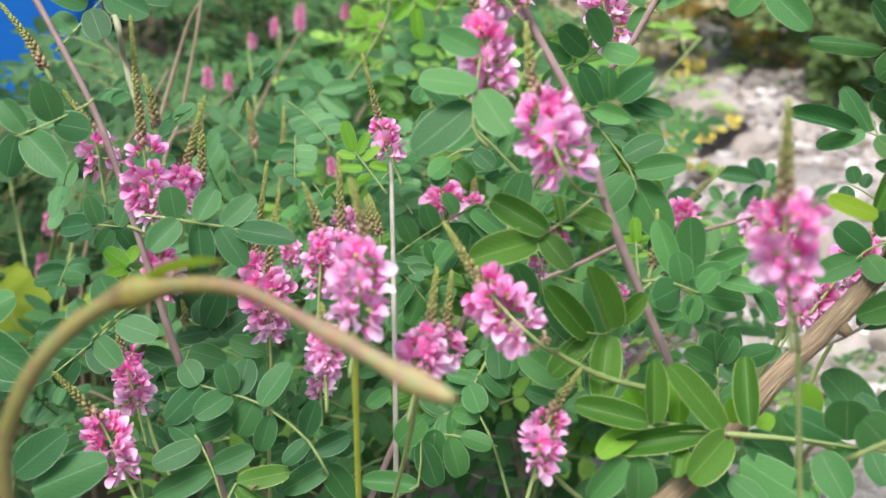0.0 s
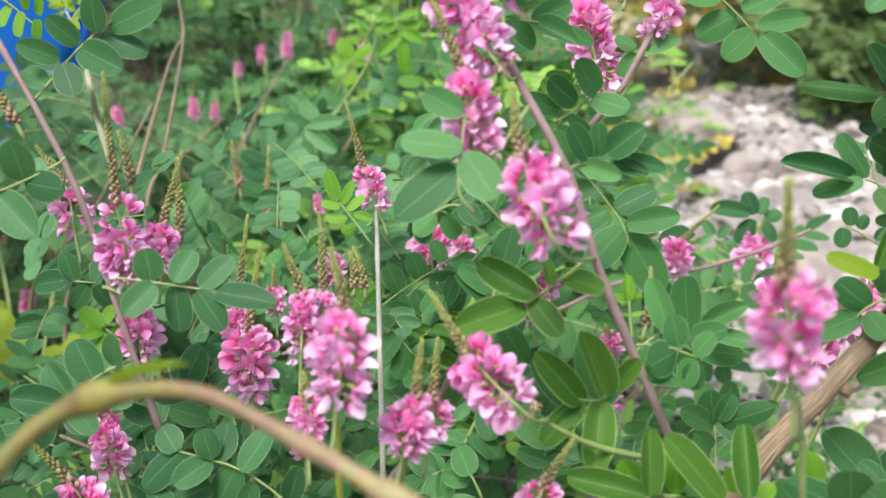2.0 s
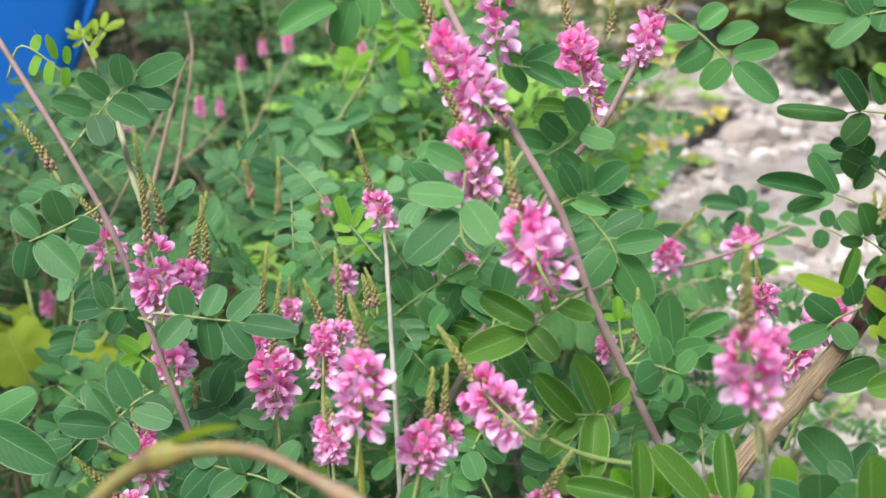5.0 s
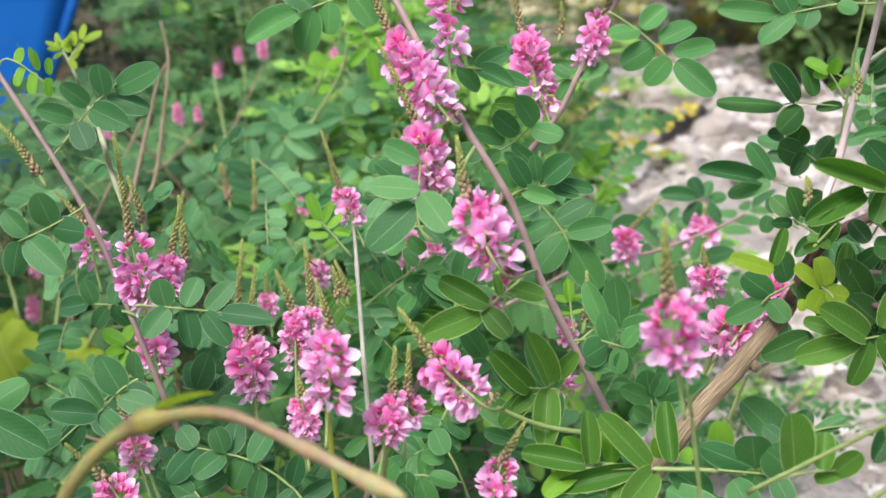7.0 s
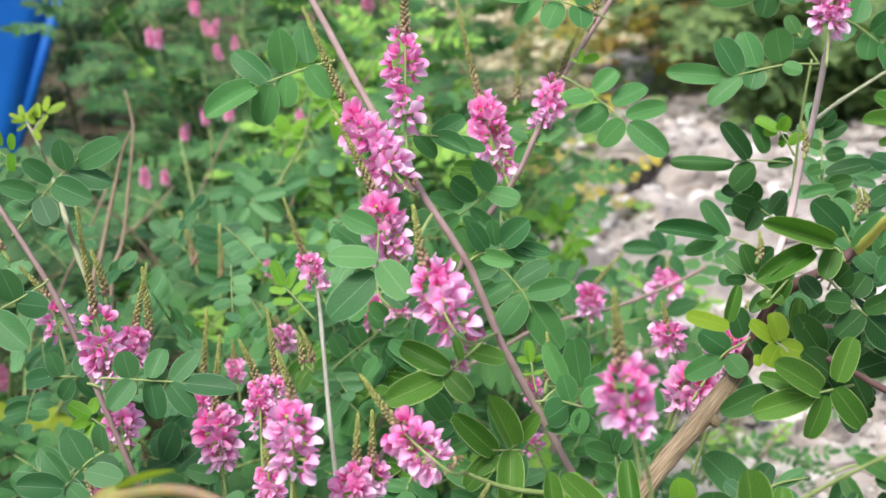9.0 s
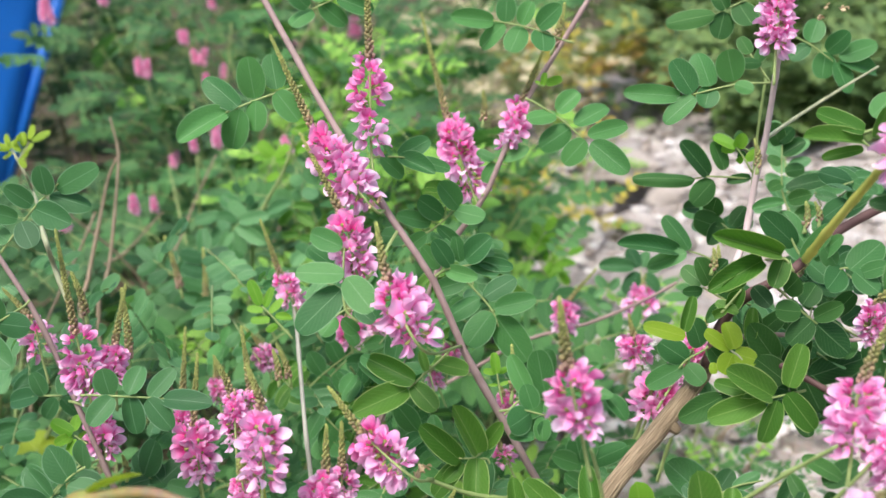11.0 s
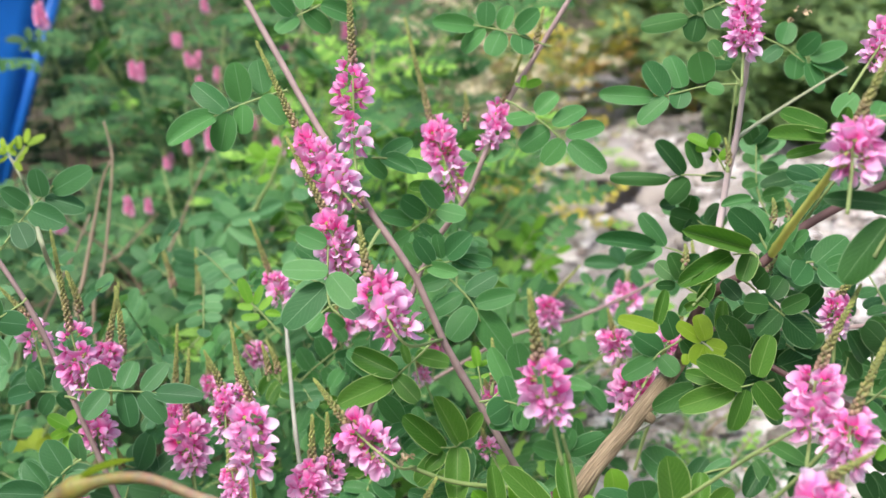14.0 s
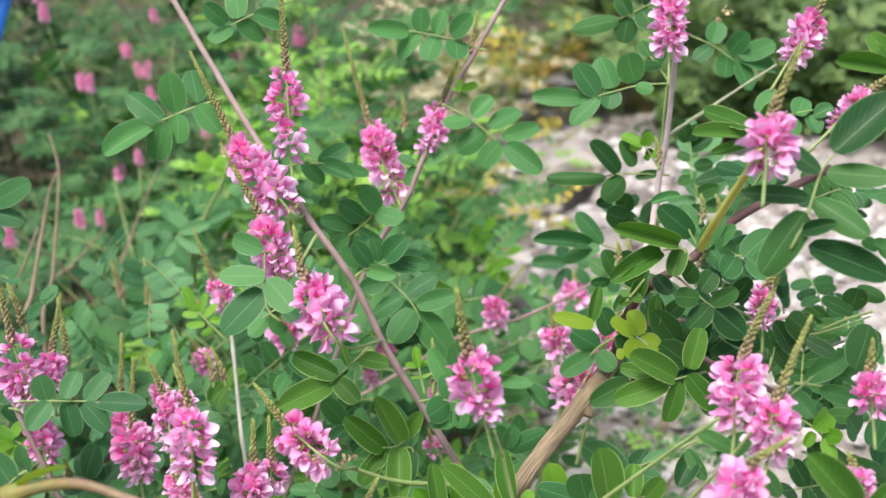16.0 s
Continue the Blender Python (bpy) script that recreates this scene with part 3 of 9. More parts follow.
def lie(x, y):
    """The ground's height: swells, lumps, and the burrow in the rubble."""
    near = max(0.0, 1 - max(abs(x) / 5, abs(y - 3) / 4.5))
    z = near * (0.05 * noise.noise((x * 1.6, y * 1.6, 0)) + 0.075 * abs(noise.noise((x * 5, y * 4, 3))) + 0.04 * noise.noise((x * 13, y * 11, 5)) + 0.045 * abs(noise.noise((x * 31, y * 24, 7))))
    # a chalky bank behind the burrow, and the hollow that runs in under its roof stone
    z += 0.09 * math.exp(-((x - HOLE[0] - 0.04) / 0.22) ** 2 - (max(0.0, abs(y - HOLE[1] - 0.27) - 0.07) / 0.05) ** 2)
    d = max(abs(x - HOLE[0]) / 0.048, abs(y - HOLE[1] - 0.06) / 0.125)
    return z - 0.17 * max(0.0, min(1.0, (1 - d) / 0.4))



def ground():
    """One sheet, finely cut and uneven near by, flat towards the horizon."""
    xs = sorted(set([-600, -200, -60, -20, -8, -5] + [round(-3 + 0.06 * i, 3) for i in range(52)] + [round(0.12 + 0.02 * i, 3) for i in range(90)] + [round(1.98 + 0.08 * i, 3) for i in range(26)] + [5, 8, 20, 60, 200, 600]))
    ys = sorted(set([-600, -200, -60, -20, -8, -3, -1] + [round(-0.4 + 0.06 * i, 3) for i in range(20)] + [round(0.8 + 0.025 * i, 3) for i in range(137)] + [round(4.25 + 0.1 * i, 3) for i in range(25)] + [8, 12, 20, 60, 200, 900]))
    g = Geo()
    vs, uv, fs = [], [], []
    for y in ys:
        for x in xs:
            z = lie(x, y)
            vs.append((x, y, z))
            uv.append((x, y))
    c = len(xs)
    for j in range(len(ys) - 1):
        for i in range(c - 1):
            fs.append((j * c + i, j * c + i + 1, (j + 1) * c + i + 1, (j + 1) * c + i))
    g.add(vs, fs, uv)
    ob = new("ground", g.mesh("ground", [M_GROUND]))
    return tagged(ob, "pale gritty rubble ground turning to dark soil", "ground", kind="structure")


ground()


def stone_mesh(seed, flat):
    rng = random.Random(seed)
    bm = bmesh.new()
    bmesh.ops.create_icosphere(bm, subdivisions=3, radius=1.0)
    planes = [(Vector((rng.gauss(0, 1), rng.gauss(0, 1), rng.gauss(0, 1))).normalized(), rng.uniform(0.5, 0.85)) for _ in range(11)]
    for v in bm.verts:
        for nrm, dist in planes:
            h = v.co.dot(nrm)
            if h > dist:
                v.co -= nrm * (h - dist)
        v.co *= 1 + 0.16 * noise.noise(v.co * 2.2 + Vector((seed, 0, 0))) + 0.12 * noise.noise(v.co * 6 + Vector((0, seed, 0)))
        v.co.z *= flat
    me = bpy.data.meshes.new("stone")
    bm.to_mesh(me)
    bm.free()
    me.uv_layers.new(name="UVMap")
    me.materials.append(M_STONE)
    return me


STONES = [stone_mesh(i, f) for i, f in enumerate((0.55, 0.7, 0.8, 0.5, 0.65, 0.9, 0.6))]


def rubble():
    rng = random.Random(11)
    heap = thing("rubble", (0.8, 2.4, 0.0), "loose heap of pale broken stones and chalky lumps", "stones", kind="structure")
    spots = []
    for i in range(285):
        y = rng.uniform(0.95, 4.2)
        x = rng.uniform(0.18 + 0.06 * y, 0.45 + 0.42 * y)
        s = rng.choice((0.010, 0.014, 0.018, 0.024, 0.032)) * rng.uniform(0.7, 1.3)
        if math.hypot(x - HOLE[0], y - HOLE[1] - 0.04) < 0.15:
            continue
        spots.append((x, y, s))
    spots += [(0.42, 3.04, 0.035), (0.73, 2.86, 0.035), (0.86, 3.1, 0.04), (0.72, 2.3, 0.03), (0.66, 1.95, 0.03), (0.56, 1.72, 0.028),
              (0.48, 1.5, 0.025), (0.95, 2.6, 0.04), (0.70, 2.80, 0.03), (0.44, 2.55, 0.03), (0.62, 3.2, 0.05), (0.74, 3.4, 0.05)]
    for x, y, s in spots:
        z = lie(x, y) + s * rng.uniform(-0.1, 0.25)
        m = pose(x - 0.8, y - 2.4, z, rng.uniform(-25, 25), rng.uniform(-25, 25), rng.uniform(0, 360)) @ Matrix.Diagonal((s, s * rng.uniform(0.7, 1.1), s, 1))
        part("stone", rng.choice(STONES), heap, m)
    # the boulders beside and over the burrow, and a large white one nearer
    for x, y, z, sx, sy, sz, k, rx, rz in ((0.590, 2.79, 0.035, 0.070, 0.075, 0.070, 1, 8, 20), (0.505, 2.90, 0.100, 0.095, 0.085, 0.060, 3, 14, -12), (0.56, 2.04, 0.02, 0.050, 0.045, 0.055, 2, 5, 60),
                                           (0.408, 2.80, 0.030, 0.058, 0.070, 0.060, 4, -10, 10), (0.70, 2.95, 0.05, 0.055, 0.05, 0.05, 6, 12, 75), (0.47, 2.66, 0.01, 0.05, 0.035, 0.030, 0, 0, 35)):
        part("stone", STONES[k], heap, pose(x - 0.8, y - 2.4, z, rx, -6, rz) @ Matrix.Diagonal((sx, sy, sz, 1)))
    g = Geo()
    for i in range(19000):
        y = 0.9 + 3.2 * rng.random() ** (1.5 if i < 15000 else 0.8)
        x = rng.uniform(0.14 + 0.05 * y, 0.5 + 0.45 * y)
        s = (0.0035 + 0.0095 * rng.random() ** 1.9) * (0.7 + 0.3 * y)
        if i >= 15000:
            s = rng.uniform(0.010, 0.026)
        if math.hypot(x - HOLE[0], y - HOLE[1]) < 0.11 or noise.noise((x * 3, y * 3, 9)) < -0.18:
            continue
        z = lie(x, y)
        # a rounded lump: a squashed, dented eight-sided bead
        vs, q = [(x, y, z + s * rng.uniform(0.5, 0.8))], rng.uniform(0, 1)
        for h, k in ((0.38, 0.8), (-0.15, 1.0)):
            for j in range(6):
                w = k * s * rng.uniform(0.65, 1.4)
                vs.append((x + w * math.cos(j * 1.047 + q), y + w * math.sin(j * 1.047 + q), z + h * s * rng.uniform(0.7, 1.3)))
        fs = [(0, 1 + j, 1 + (j + 1) % 6) for j in range(6)] + [(1 + j, 7 + j, 7 + (j + 1) % 6, 1 + (j + 1) % 6) for j in range(6)]
        g.add(vs, fs, [(0, 0)] * 13)
    grit = new("gravel", g.mesh("gravel", [M_CHIP], False))
    tagged(grit, "fine pale stone chips scattered over the rubble", "gravel", kind="stuff")


rubble()


# ---------------------------------------------------------------- shrubs behind
LEAF_GEO = {}


def compound_mesh(seed, mat, pairs, rows=5, wide=1.0):
    """A whole feathered leaf, one long, for the shrubs behind."""
    rng = random.Random(seed)
    g = Geo()
    line = [Vector((0.02 * math.sin(3 * i / 6), i / 6, 0.10 * math.sin(math.pi * i / 6) - 0.05 * (i / 6) ** 2)) for i in range(7)]
    tube(g, line, 0.012, 0.006, 4, 1)
    size = 0.30

    def put(p, d, s):
        nrm = turn(Vector((0, 0, 1)), d, rng.uniform(-25, 25))
        g.add(*blade(rows, rng.uniform(0.25, 0.31) * wide, 0.06, rng.uniform(0.0, 0.22), 0.62, 2), 0, frame_of(p, d, nrm, s))

    for i in range(pairs):
        k = (0.30 + 0.64 * i / (pairs - 1)) * 6
        p = line[int(k)].lerp(line[min(int(k) + 1, 6)], k - int(k))
        for s in (1, -1):
            a = radians(rng.uniform(58, 76))
            put(p, Vector((s * math.sin(a), math.cos(a), rng.uniform(-0.25, 0.15))).normalized(), size * rng.uniform(0.8, 1.1))
    put(line[-1], Vector((0, 1, -0.1)), size * 1.15)
    me = g.mesh("leaf", [mat, M_STEM_GREEN])
    LEAF_GEO[me.name] = (g, mat)
    return me


def blossom_mesh(seed):
    """A small whole raceme, one long, for the shrubs behind."""
    rng = random.Random(seed)
    g = Geo()
    tube(g, [Vector((0, 0, 0)), Vector((0.01, 0, 0.5)), Vector((0, 0.02, 1.0))], 0.014, 0.006, 4, 1)
    for i in range(22):
        f = i / 22
        a = 2.4 * i
        d = Vector((math.cos(a), math.sin(a), -0.5 + 1.1 * f)).normalized()
        s = 0.20 * (1 - 0.40 * f) * rng.uniform(0.85, 1.1)
        flower_geo(g, frame_of(Vector((0, 0, 0.12 + 0.45 * f)), d, Vector((0, 0, 1)), s), (0, 0, 0), rng.uniform(0.6, 1.2), 4, 2)
    spike_geo(g, [Vector((0, 0, 0.56)), Vector((0, 0.01, 0.8)), Vector((0, 0.02, 1.0))], 0.035, 2, rng)
    return g.mesh("raceme", [M_BACK_PINK, M_STEM_GREEN, M_BUD])


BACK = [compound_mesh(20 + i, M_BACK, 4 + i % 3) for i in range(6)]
BACK_SHADE = [compound_mesh(30 + i, M_BACK_SHADE, 4 + i % 3) for i in range(5)]
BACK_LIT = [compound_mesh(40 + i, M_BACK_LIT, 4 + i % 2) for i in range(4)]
HEDGE = [compound_mesh(60 + i, M_HEDGE, 3 + i % 2, 4, 1.15) for i in range(4)]
YELLOW = [compound_mesh(70 + i, M_YELLOW, 3, 4, 1.25) for i in range(3)]
RUSSET = [compound_mesh(80 + i, M_RUSSET, 3, 4, 1.3) for i in range(3)]
STRAW = [compound_mesh(90 + i, M_STRAW_LEAF, 2 + i, 4, 1.2) for i in range(3)]
BLOSSOM = [blossom_mesh(i) for i in range(4)]


def shrub(name, label, at, reach, height, leaves, blooms, kinds, size, seed, mat=None, stems=7, category="shrub", group="", low=0.05, bloom_size=0.10, lean=(0.0, 0.0), joined=False):
    """A leafy bush: branching stems out of one foot, leaves along them, a few flower spikes at their ends."""
    rng = random.Random(seed)
    bush = thing(name, (at[0], at[1], 0.0), label, category, group)
    lines = []
    for i in range(stems):
        a = 2 * math.pi * (i + rng.random()) / stems
        r = reach * math.sqrt(rng.uniform(0.05, 1.0))
        h = height * rng.uniform(0.7, 1.05)
        top = Vector((r * math.cos(a) + lean[0], r * math.sin(a) * 0.8 + lean[1], h))
        line = glide([Vector((rng.uniform(-0.05, 0.05), rng.uniform(-0.05, 0.05), -0.02)), top * 0.5 + Vector((0, 0, h * 0.12)) - Vector((top.x, top.y, 0)) * 0.15, top], 10)
        g = Geo()
        tube(g, line, 0.0024, 0.0010, 5)
        part("stem", g.mesh("stem", [mat or M_DEAD if i % 4 == 0 else M_STEM_GREEN]), bush)
        lines.append(line)
    crown = {}
    for i in range(leaves):
        line = lines[i % stems]
        k = (low + (1 - low) * rng.random() ** 0.7) * (len(line) - 1)
        j = min(int(k), len(line) - 2)
        p = line[j].lerp(line[j + 1], k - j)
        a = rng.uniform(0, 2 * math.pi)
        d = Vector((math.cos(a), math.sin(a) * 0.8 - 0.25, rng.uniform(-0.15, 0.55))).normalized()
        p = p + d * rng.uniform(0.0, 0.05)
        up = Vector((rng.gauss(0, 0.35), -0.5 + rng.gauss(0, 0.35), 0.85))
        kind = rng.choice(kinds)
        m = frame_of(p, d, up, size * rng.uniform(0.7, 1.25))
        if hides_spike(m @ Vector((0, 0.6, 0)) + bush.location):
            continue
        if joined:
            src, leaf_mat = LEAF_GEO[kind.name]
            g = crown.setdefault(leaf_mat.name, (Geo(), leaf_mat))[0]
            k = len(g.v)
            a4 = np.array(m)
            g.v += [tuple(q) for q in (np.array(src.v) @ a4[:3, :3].T + a4[:3, 3]).tolist()]
            g.uv += src.uv
            g.f += [tuple(q + k for q in f) for f in src.f]
            g.mi += src.mi
        else:
            part("leaf", kind, bush, m)
    for g, leaf_mat in crown.values():
        part("crown", g.mesh("crown", [leaf_mat, M_STEM_GREEN]), bush)
    for i in range(blooms):
        line = lines[(i * 3 + 1) % stems]
        k = rng.uniform(0.6, 1.0) * (len(line) - 1)
        j = min(int(k), len(line) - 2)
        p = line[j].lerp(line[j + 1], k - j) + Vector((rng.uniform(-0.04, 0.04), rng.uniform(-0.06, 0.02), rng.uniform(-0.02, 0.03)))
        s = bloom_size * rng.uniform(0.7, 1.2)
        d = Vector((rng.gauss(0, 0.25), rng.gauss(0, 0.25), 1)).normalized()
        part("raceme", rng.choice(BLOSSOM), bush, frame_of(p, Vector((0, 0, 1)).cross(d.orthogonal()), d, s) @ pose(0, 0, 0, 0, 0, rng.uniform(0, 360)))
    return bush


# ---------------------------------------------------------------- the old limb, the vine, dry stalks and the tub
def old_limb(pts, r0, r1):
    """A thick woody limb that rises slanting from the soil; leafy shoots break from its end."""
    p = Vector(pts[0])
    q = Vector(pts[1])
    slope = (p - q).normalized()
    line = [(p.x - 0.06, p.y - 0.02, -0.03), (p.x - 0.035, p.y - 0.01, p.z * 0.5)] + pts
    ob = thing("indigo_plant", (line[0][0], line[0][1], 0.0), "thick tan woody limb breaking into glossy leafy shoots", "shrub", "flowering indigo plants")
    o = ob.location
    pl = glide([Vector(v) - o for v in line], 48)
    rng = random.Random(3)
    radii = [(r0 + (r1 - r0) * i / (len(pl) - 1)) * rng.uniform(0.95, 1.05) for i in range(len(pl))]
    radii[-1] *= 0.6
    g = Geo()
    tube(g, pl, r0, r1, 16, 0, 0.08, 4, radii)
    # a stub where a side shoot was cut away
    c = pl[int(len(pl) * 0.74)]
    tube(g, [c, c + Vector((0.003, -0.002, -0.003)), c + Vector((0.005, -0.003, -0.0045))], 0.0034, 0.0018, 9, 0, 0.15, 9)
    part("limb", g.mesh("limb", [M_LOG]), ob, label="thick tan limb with ridged bark")
    return ob


def bent_vine(pts):
    p = Vector(pts[0])
    ob = thing("vine", (p.x, p.y, 0.0), "bent olive-brown vine shoot arching before the bush", "vine")
    o = ob.location
    pl = glide([Vector((0, 0, -0.02)), Vector((0, 0.004, p.z * 0.55))] + [Vector(v) - o for v in pts], 78)
    n = len(pl)
    radii = []
    node = [int(n * f) for f in (0.545, 0.80, 0.93)]
    for i in range(n):
        r = 0.0019 - 0.0004 * math.exp(-((i / n - 0.74) / 0.12) ** 2)
        for k, w, h in zip(node, (2.2, 1.8, 2.4), (0.0016, 0.0006, 0.0007)):
            r += h * math.exp(-((i - k) / w) ** 2)
        radii.append(r if i < n - 3 else r * (0.9, 0.75, 0.5)[i - n + 3])
    g = Geo()
    tube(g, pl, 0.002, 0.0016, 12, 0, 0.05, 8, radii)
    part("shoot", g.mesh("shoot", [M_VINE]), ob)
    k = node[0]
    m = frame_of(pl[k] + Vector((0, 0, 0.0015)), pl[k + 5] - pl[k] + Vector((0, 0, 0.002)), Vector((0, -0.5, 0.85)), 0.019) @ Matrix.Diagonal((0.2, 1, 1, 1))
    part("leaf_stub", Geo().add(*blade(8, 0.24, 0.12, 0.2)).mesh("leaf_stub", [M_VINE_LEAF]), ob, m, "withered yellow-green leaf stub")
    return ob


def dry_stalk(pts, r):
    p, q = Vector(pts[0]), Vector(pts[1])
    lean = (p - q) * min(1.5, max(0.0, (p.z + 0.02) / max(0.02, q.z - p.z)))
    foot = Vector((p.x + lean.x * 0.5, p.y + lean.y * 0.5, -0.02))
    ob = thing("dry_stalk", (foot.x, foot.y, 0.0), "dry brown leafless stalk standing among the bushes", "stalk", "dry stalks")
    stem_part(ob, [foot, foot.lerp(p, 0.5)] + list(pts), r * 0.95, r * 0.32, M_DEAD, "stalk")
    return ob


def vine_leaf(at, size):
    """A broad lobed leaf on a thin stalk from the soil."""
    ob = thing("vine_leaf", (at[0], at[1], 0.0), "broad lobed yellow-green vine leaf on a thin stalk", "leaf")
    rng = random.Random(int(at[0] * 1000))
    vs, uv, fs = [(0, 0, 0)], [(0.5, 0.5)], []
    n = 40
    for ring in (0.5, 1.0):
        for i in range(n):
            a = 2 * math.pi * i / n
            r = ring * (0.86 + 0.075 * math.cos(5 * a) + 0.045 * math.cos(15 * a + 1)) * (1.0 - 0.35 * max(0, -math.cos(a)) ** 6)
            vs.append((r * math.sin(a), r * math.cos(a), 0.05 * math.sin(5 * a) * ring - 0.12 * ring * ring))
            uv.append((0.5 + 0.42 * ring * math.sin(a), 0.5 + 0.42 * ring * math.cos(a)))
    for i in range(n):
        j = (i + 1) % n
        fs += [(0, 1 + j, 1 + i), (1 + i, 1 + j, 1 + n + j, 1 + n + i)]
    m = frame_of(Vector((0, 0, at[2])), Vector((rng.uniform(-0.6, 0.6), -0.3, -0.7)), Vector((rng.uniform(-0.3, 0.3), -0.8, 0.6)), size)
    part("blade", Geo().add(vs, fs, uv).mesh("blade", [M_VINE_LEAF]), ob, m)
    g = Geo()
    tube(g, glide([Vector((0.02, 0.05, -0.02)), Vector((0.0, 0.04, at[2] * 0.6)), Vector((0, 0, at[2]))], 8), 0.0015, 0.001, 5)
    part("stalk", g.mesh("stalk", [M_STEM_GREEN]), ob)
    return ob


def blue_tub(corner, h):
    """A tall tapered plastic tub; corner is its foot at the front, on the rubble's side."""
    w0, w1, d0, d1 = 0.40, 0.96, 0.36, 0.52
    a = radians(19)
    cx = corner[0] - w0 / 2 * math.cos(a) - d0 / 2 * math.sin(a)
    cy = corner[1] - w0 / 2 * math.sin(a) + d0 / 2 * math.cos(a)
    ob = thing("blue_tub", (cx, cy, 0.0), "bright blue plastic tub standing behind the bush", "tub")
    ob.rotation_euler.z = a
    bm = bmesh.new()

    def ring(z, w, d, r):
        out = []
        for sx, sy, a0 in ((1, -1, -90), (1, 1, 0), (-1, 1, 90), (-1, -1, 180)):
            for k in range(5):
                a = radians(a0 + 22.5 * k)
                out.append(bm.verts.new((sx * (w / 2 - r) + r * math.cos(a), sy * (d / 2 - r) + r * math.sin(a), z)))
        return out

    levels = [(0.0, w0 - 0.03, d0 - 0.03, 0.04), (0.012, w0, d0, 0.045)]
    for k in range(1, 5):
        f = k / 5
        levels.append((h * f, w0 + (w1 - w0) * f, d0 + (d1 - d0) * f, 0.05))
    levels += [(h * 0.93, w1, d1, 0.05), (h * 0.93, w1 + 0.05, d1 + 0.05, 0.06), (h, w1 + 0.055, d1 + 0.055, 0.06), (h, w1 - 0.01, d1 - 0.01, 0.045), (0.05, w0 - 0.02, d0 - 0.02, 0.04)]
    rings = [ring(*lv) for lv in levels]
    for a, b in zip(rings, rings[1:]):
        for k in range(20):
            bm.faces.new((a[k], a[(k + 1) % 20], b[(k + 1) % 20], b[k]))
    bm.faces.new(rings[0][::-1])
    bm.faces.new(rings[-1])
    me = bpy.data.meshes.new("body")
    bm.to_mesh(me)
    bm.free()
    me.uv_layers.new(name="UVMap")
    me.materials.append(M_BLUE)
    me.polygons.foreach_set("use_smooth", np.full(len(me.polygons), True))
    body = part("body", me, ob)
    for sx in (-1, 1):
        g = Geo()
        x = sx * (w0 / 2 + (w1 - w0) / 2 * 0.45 - 0.02)
        tube(g, [Vector((sx * (w0 / 2 - 0.004), -d0 / 2 + 0.03, 0.03)), Vector((sx * (w1 / 2 - 0.002), -d1 / 2 + 0.03, h * 0.92))], 0.012, 0.014, 8)
        part("corner_rib", g.mesh("corner_rib", [M_BLUE]), ob)
    return ob


def far_bloom(at, size, seed):
    """A thin shoot among the bushes behind that ends in a small pink flower spike."""
    rng = random.Random(seed)
    size *= 0.78
    # kept clear of leaves on the camera's side
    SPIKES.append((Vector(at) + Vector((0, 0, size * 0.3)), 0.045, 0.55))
    ob = thing("indigo_shoot", (at[0] + 0.02, at[1] + 0.04, 0.0), "thin green shoot ending in a small pink flower spike", "shrub", "flowering shoots behind")
    g = Geo()
    tube(g, glide([Vector((0, 0, -0.02)), Vector((0.01, -0.01, at[2] * 0.6)), Vector((-0.02, -0.04, at[2]))], 8), 0.0012, 0.0007, 5)
    part("stem", g.mesh("stem", [M_STEM_GREEN]), ob)
    d = Vector((rng.gauss(0, 0.15), rng.gauss(0, 0.15), 1)).normalized()
    part("raceme", rng.choice(BLOSSOM), ob, frame_of(Vector((-0.02, -0.04, at[2] - size * 0.1)), Vector((0, 1, 0)), d, size))
    for i in range(4):
        a = rng.uniform(0, 6.28)
        k = rng.uniform(0.55, 0.9)
        part("leaf", rng.choice(BACK), ob, frame_of(Vector((-0.02 * k, -0.04 * k, at[2] * k)), Vector((math.cos(a), math.sin(a), 0.3)), Vector((0, -0.5, 0.85)), 0.075))
    return ob


# ---------------------------------------------------------------- the bush in front
# the long slanting stem
slant = indigo([(0.2344, 0.579, 0.3935), (0.2216, 0.5797, 0.4217), (0.2092, 0.5756, 0.4515), (0.1995, 0.5768, 0.481), (0.1847, 0.5817, 0.5059), (0.1631, 0.5945, 0.5442), (0.1486, 0.6054, 0.5723), (0.1329, 0.6169, 0.6033), (0.1192, 0.628, 0.6325)], 0.0017, 0.0013, M_STEM, "mauve indigo stem leaning through the bush, hung with flowers", (0.02, 0.05))
raceme(slant, (0.1976, 0.5178, 0.4719), (0.1865, 0.5302, 0.4945), (0.1825, 0.5422, 0.5137), 0.02, foot=(0.2086, 0.576, 0.4534), bud=0.0026)
raceme(slant, (0.1735, 0.5562, 0.4886), (0.1671, 0.5664, 0.5115), (0.152, 0.5782, 0.5438), 0.0185, foot=(0.1868, 0.581, 0.5023))
raceme(slant, (0.178, 0.5728, 0.5137), (0.158, 0.5833, 0.5419), (0.141, 0.5968, 0.5816), 0.0193, foot=(0.1819, 0.5825, 0.51))
raceme(slant, (0.1769, 0.5969, 0.5286), (0.1788, 0.6068, 0.5689), (0.18, 0.6171, 0.6116), 0.017, foot=(0.1804, 0.5829, 0.5119), dense=0.5)
raceme(slant, (0.1901, 0.5207, 0.4218), (0.1733, 0.528, 0.4357), (0.1596, 0.5364, 0.4535), 0.0181, foot=(0.1953, 0.5395, 0.4126), bud=0.0026)
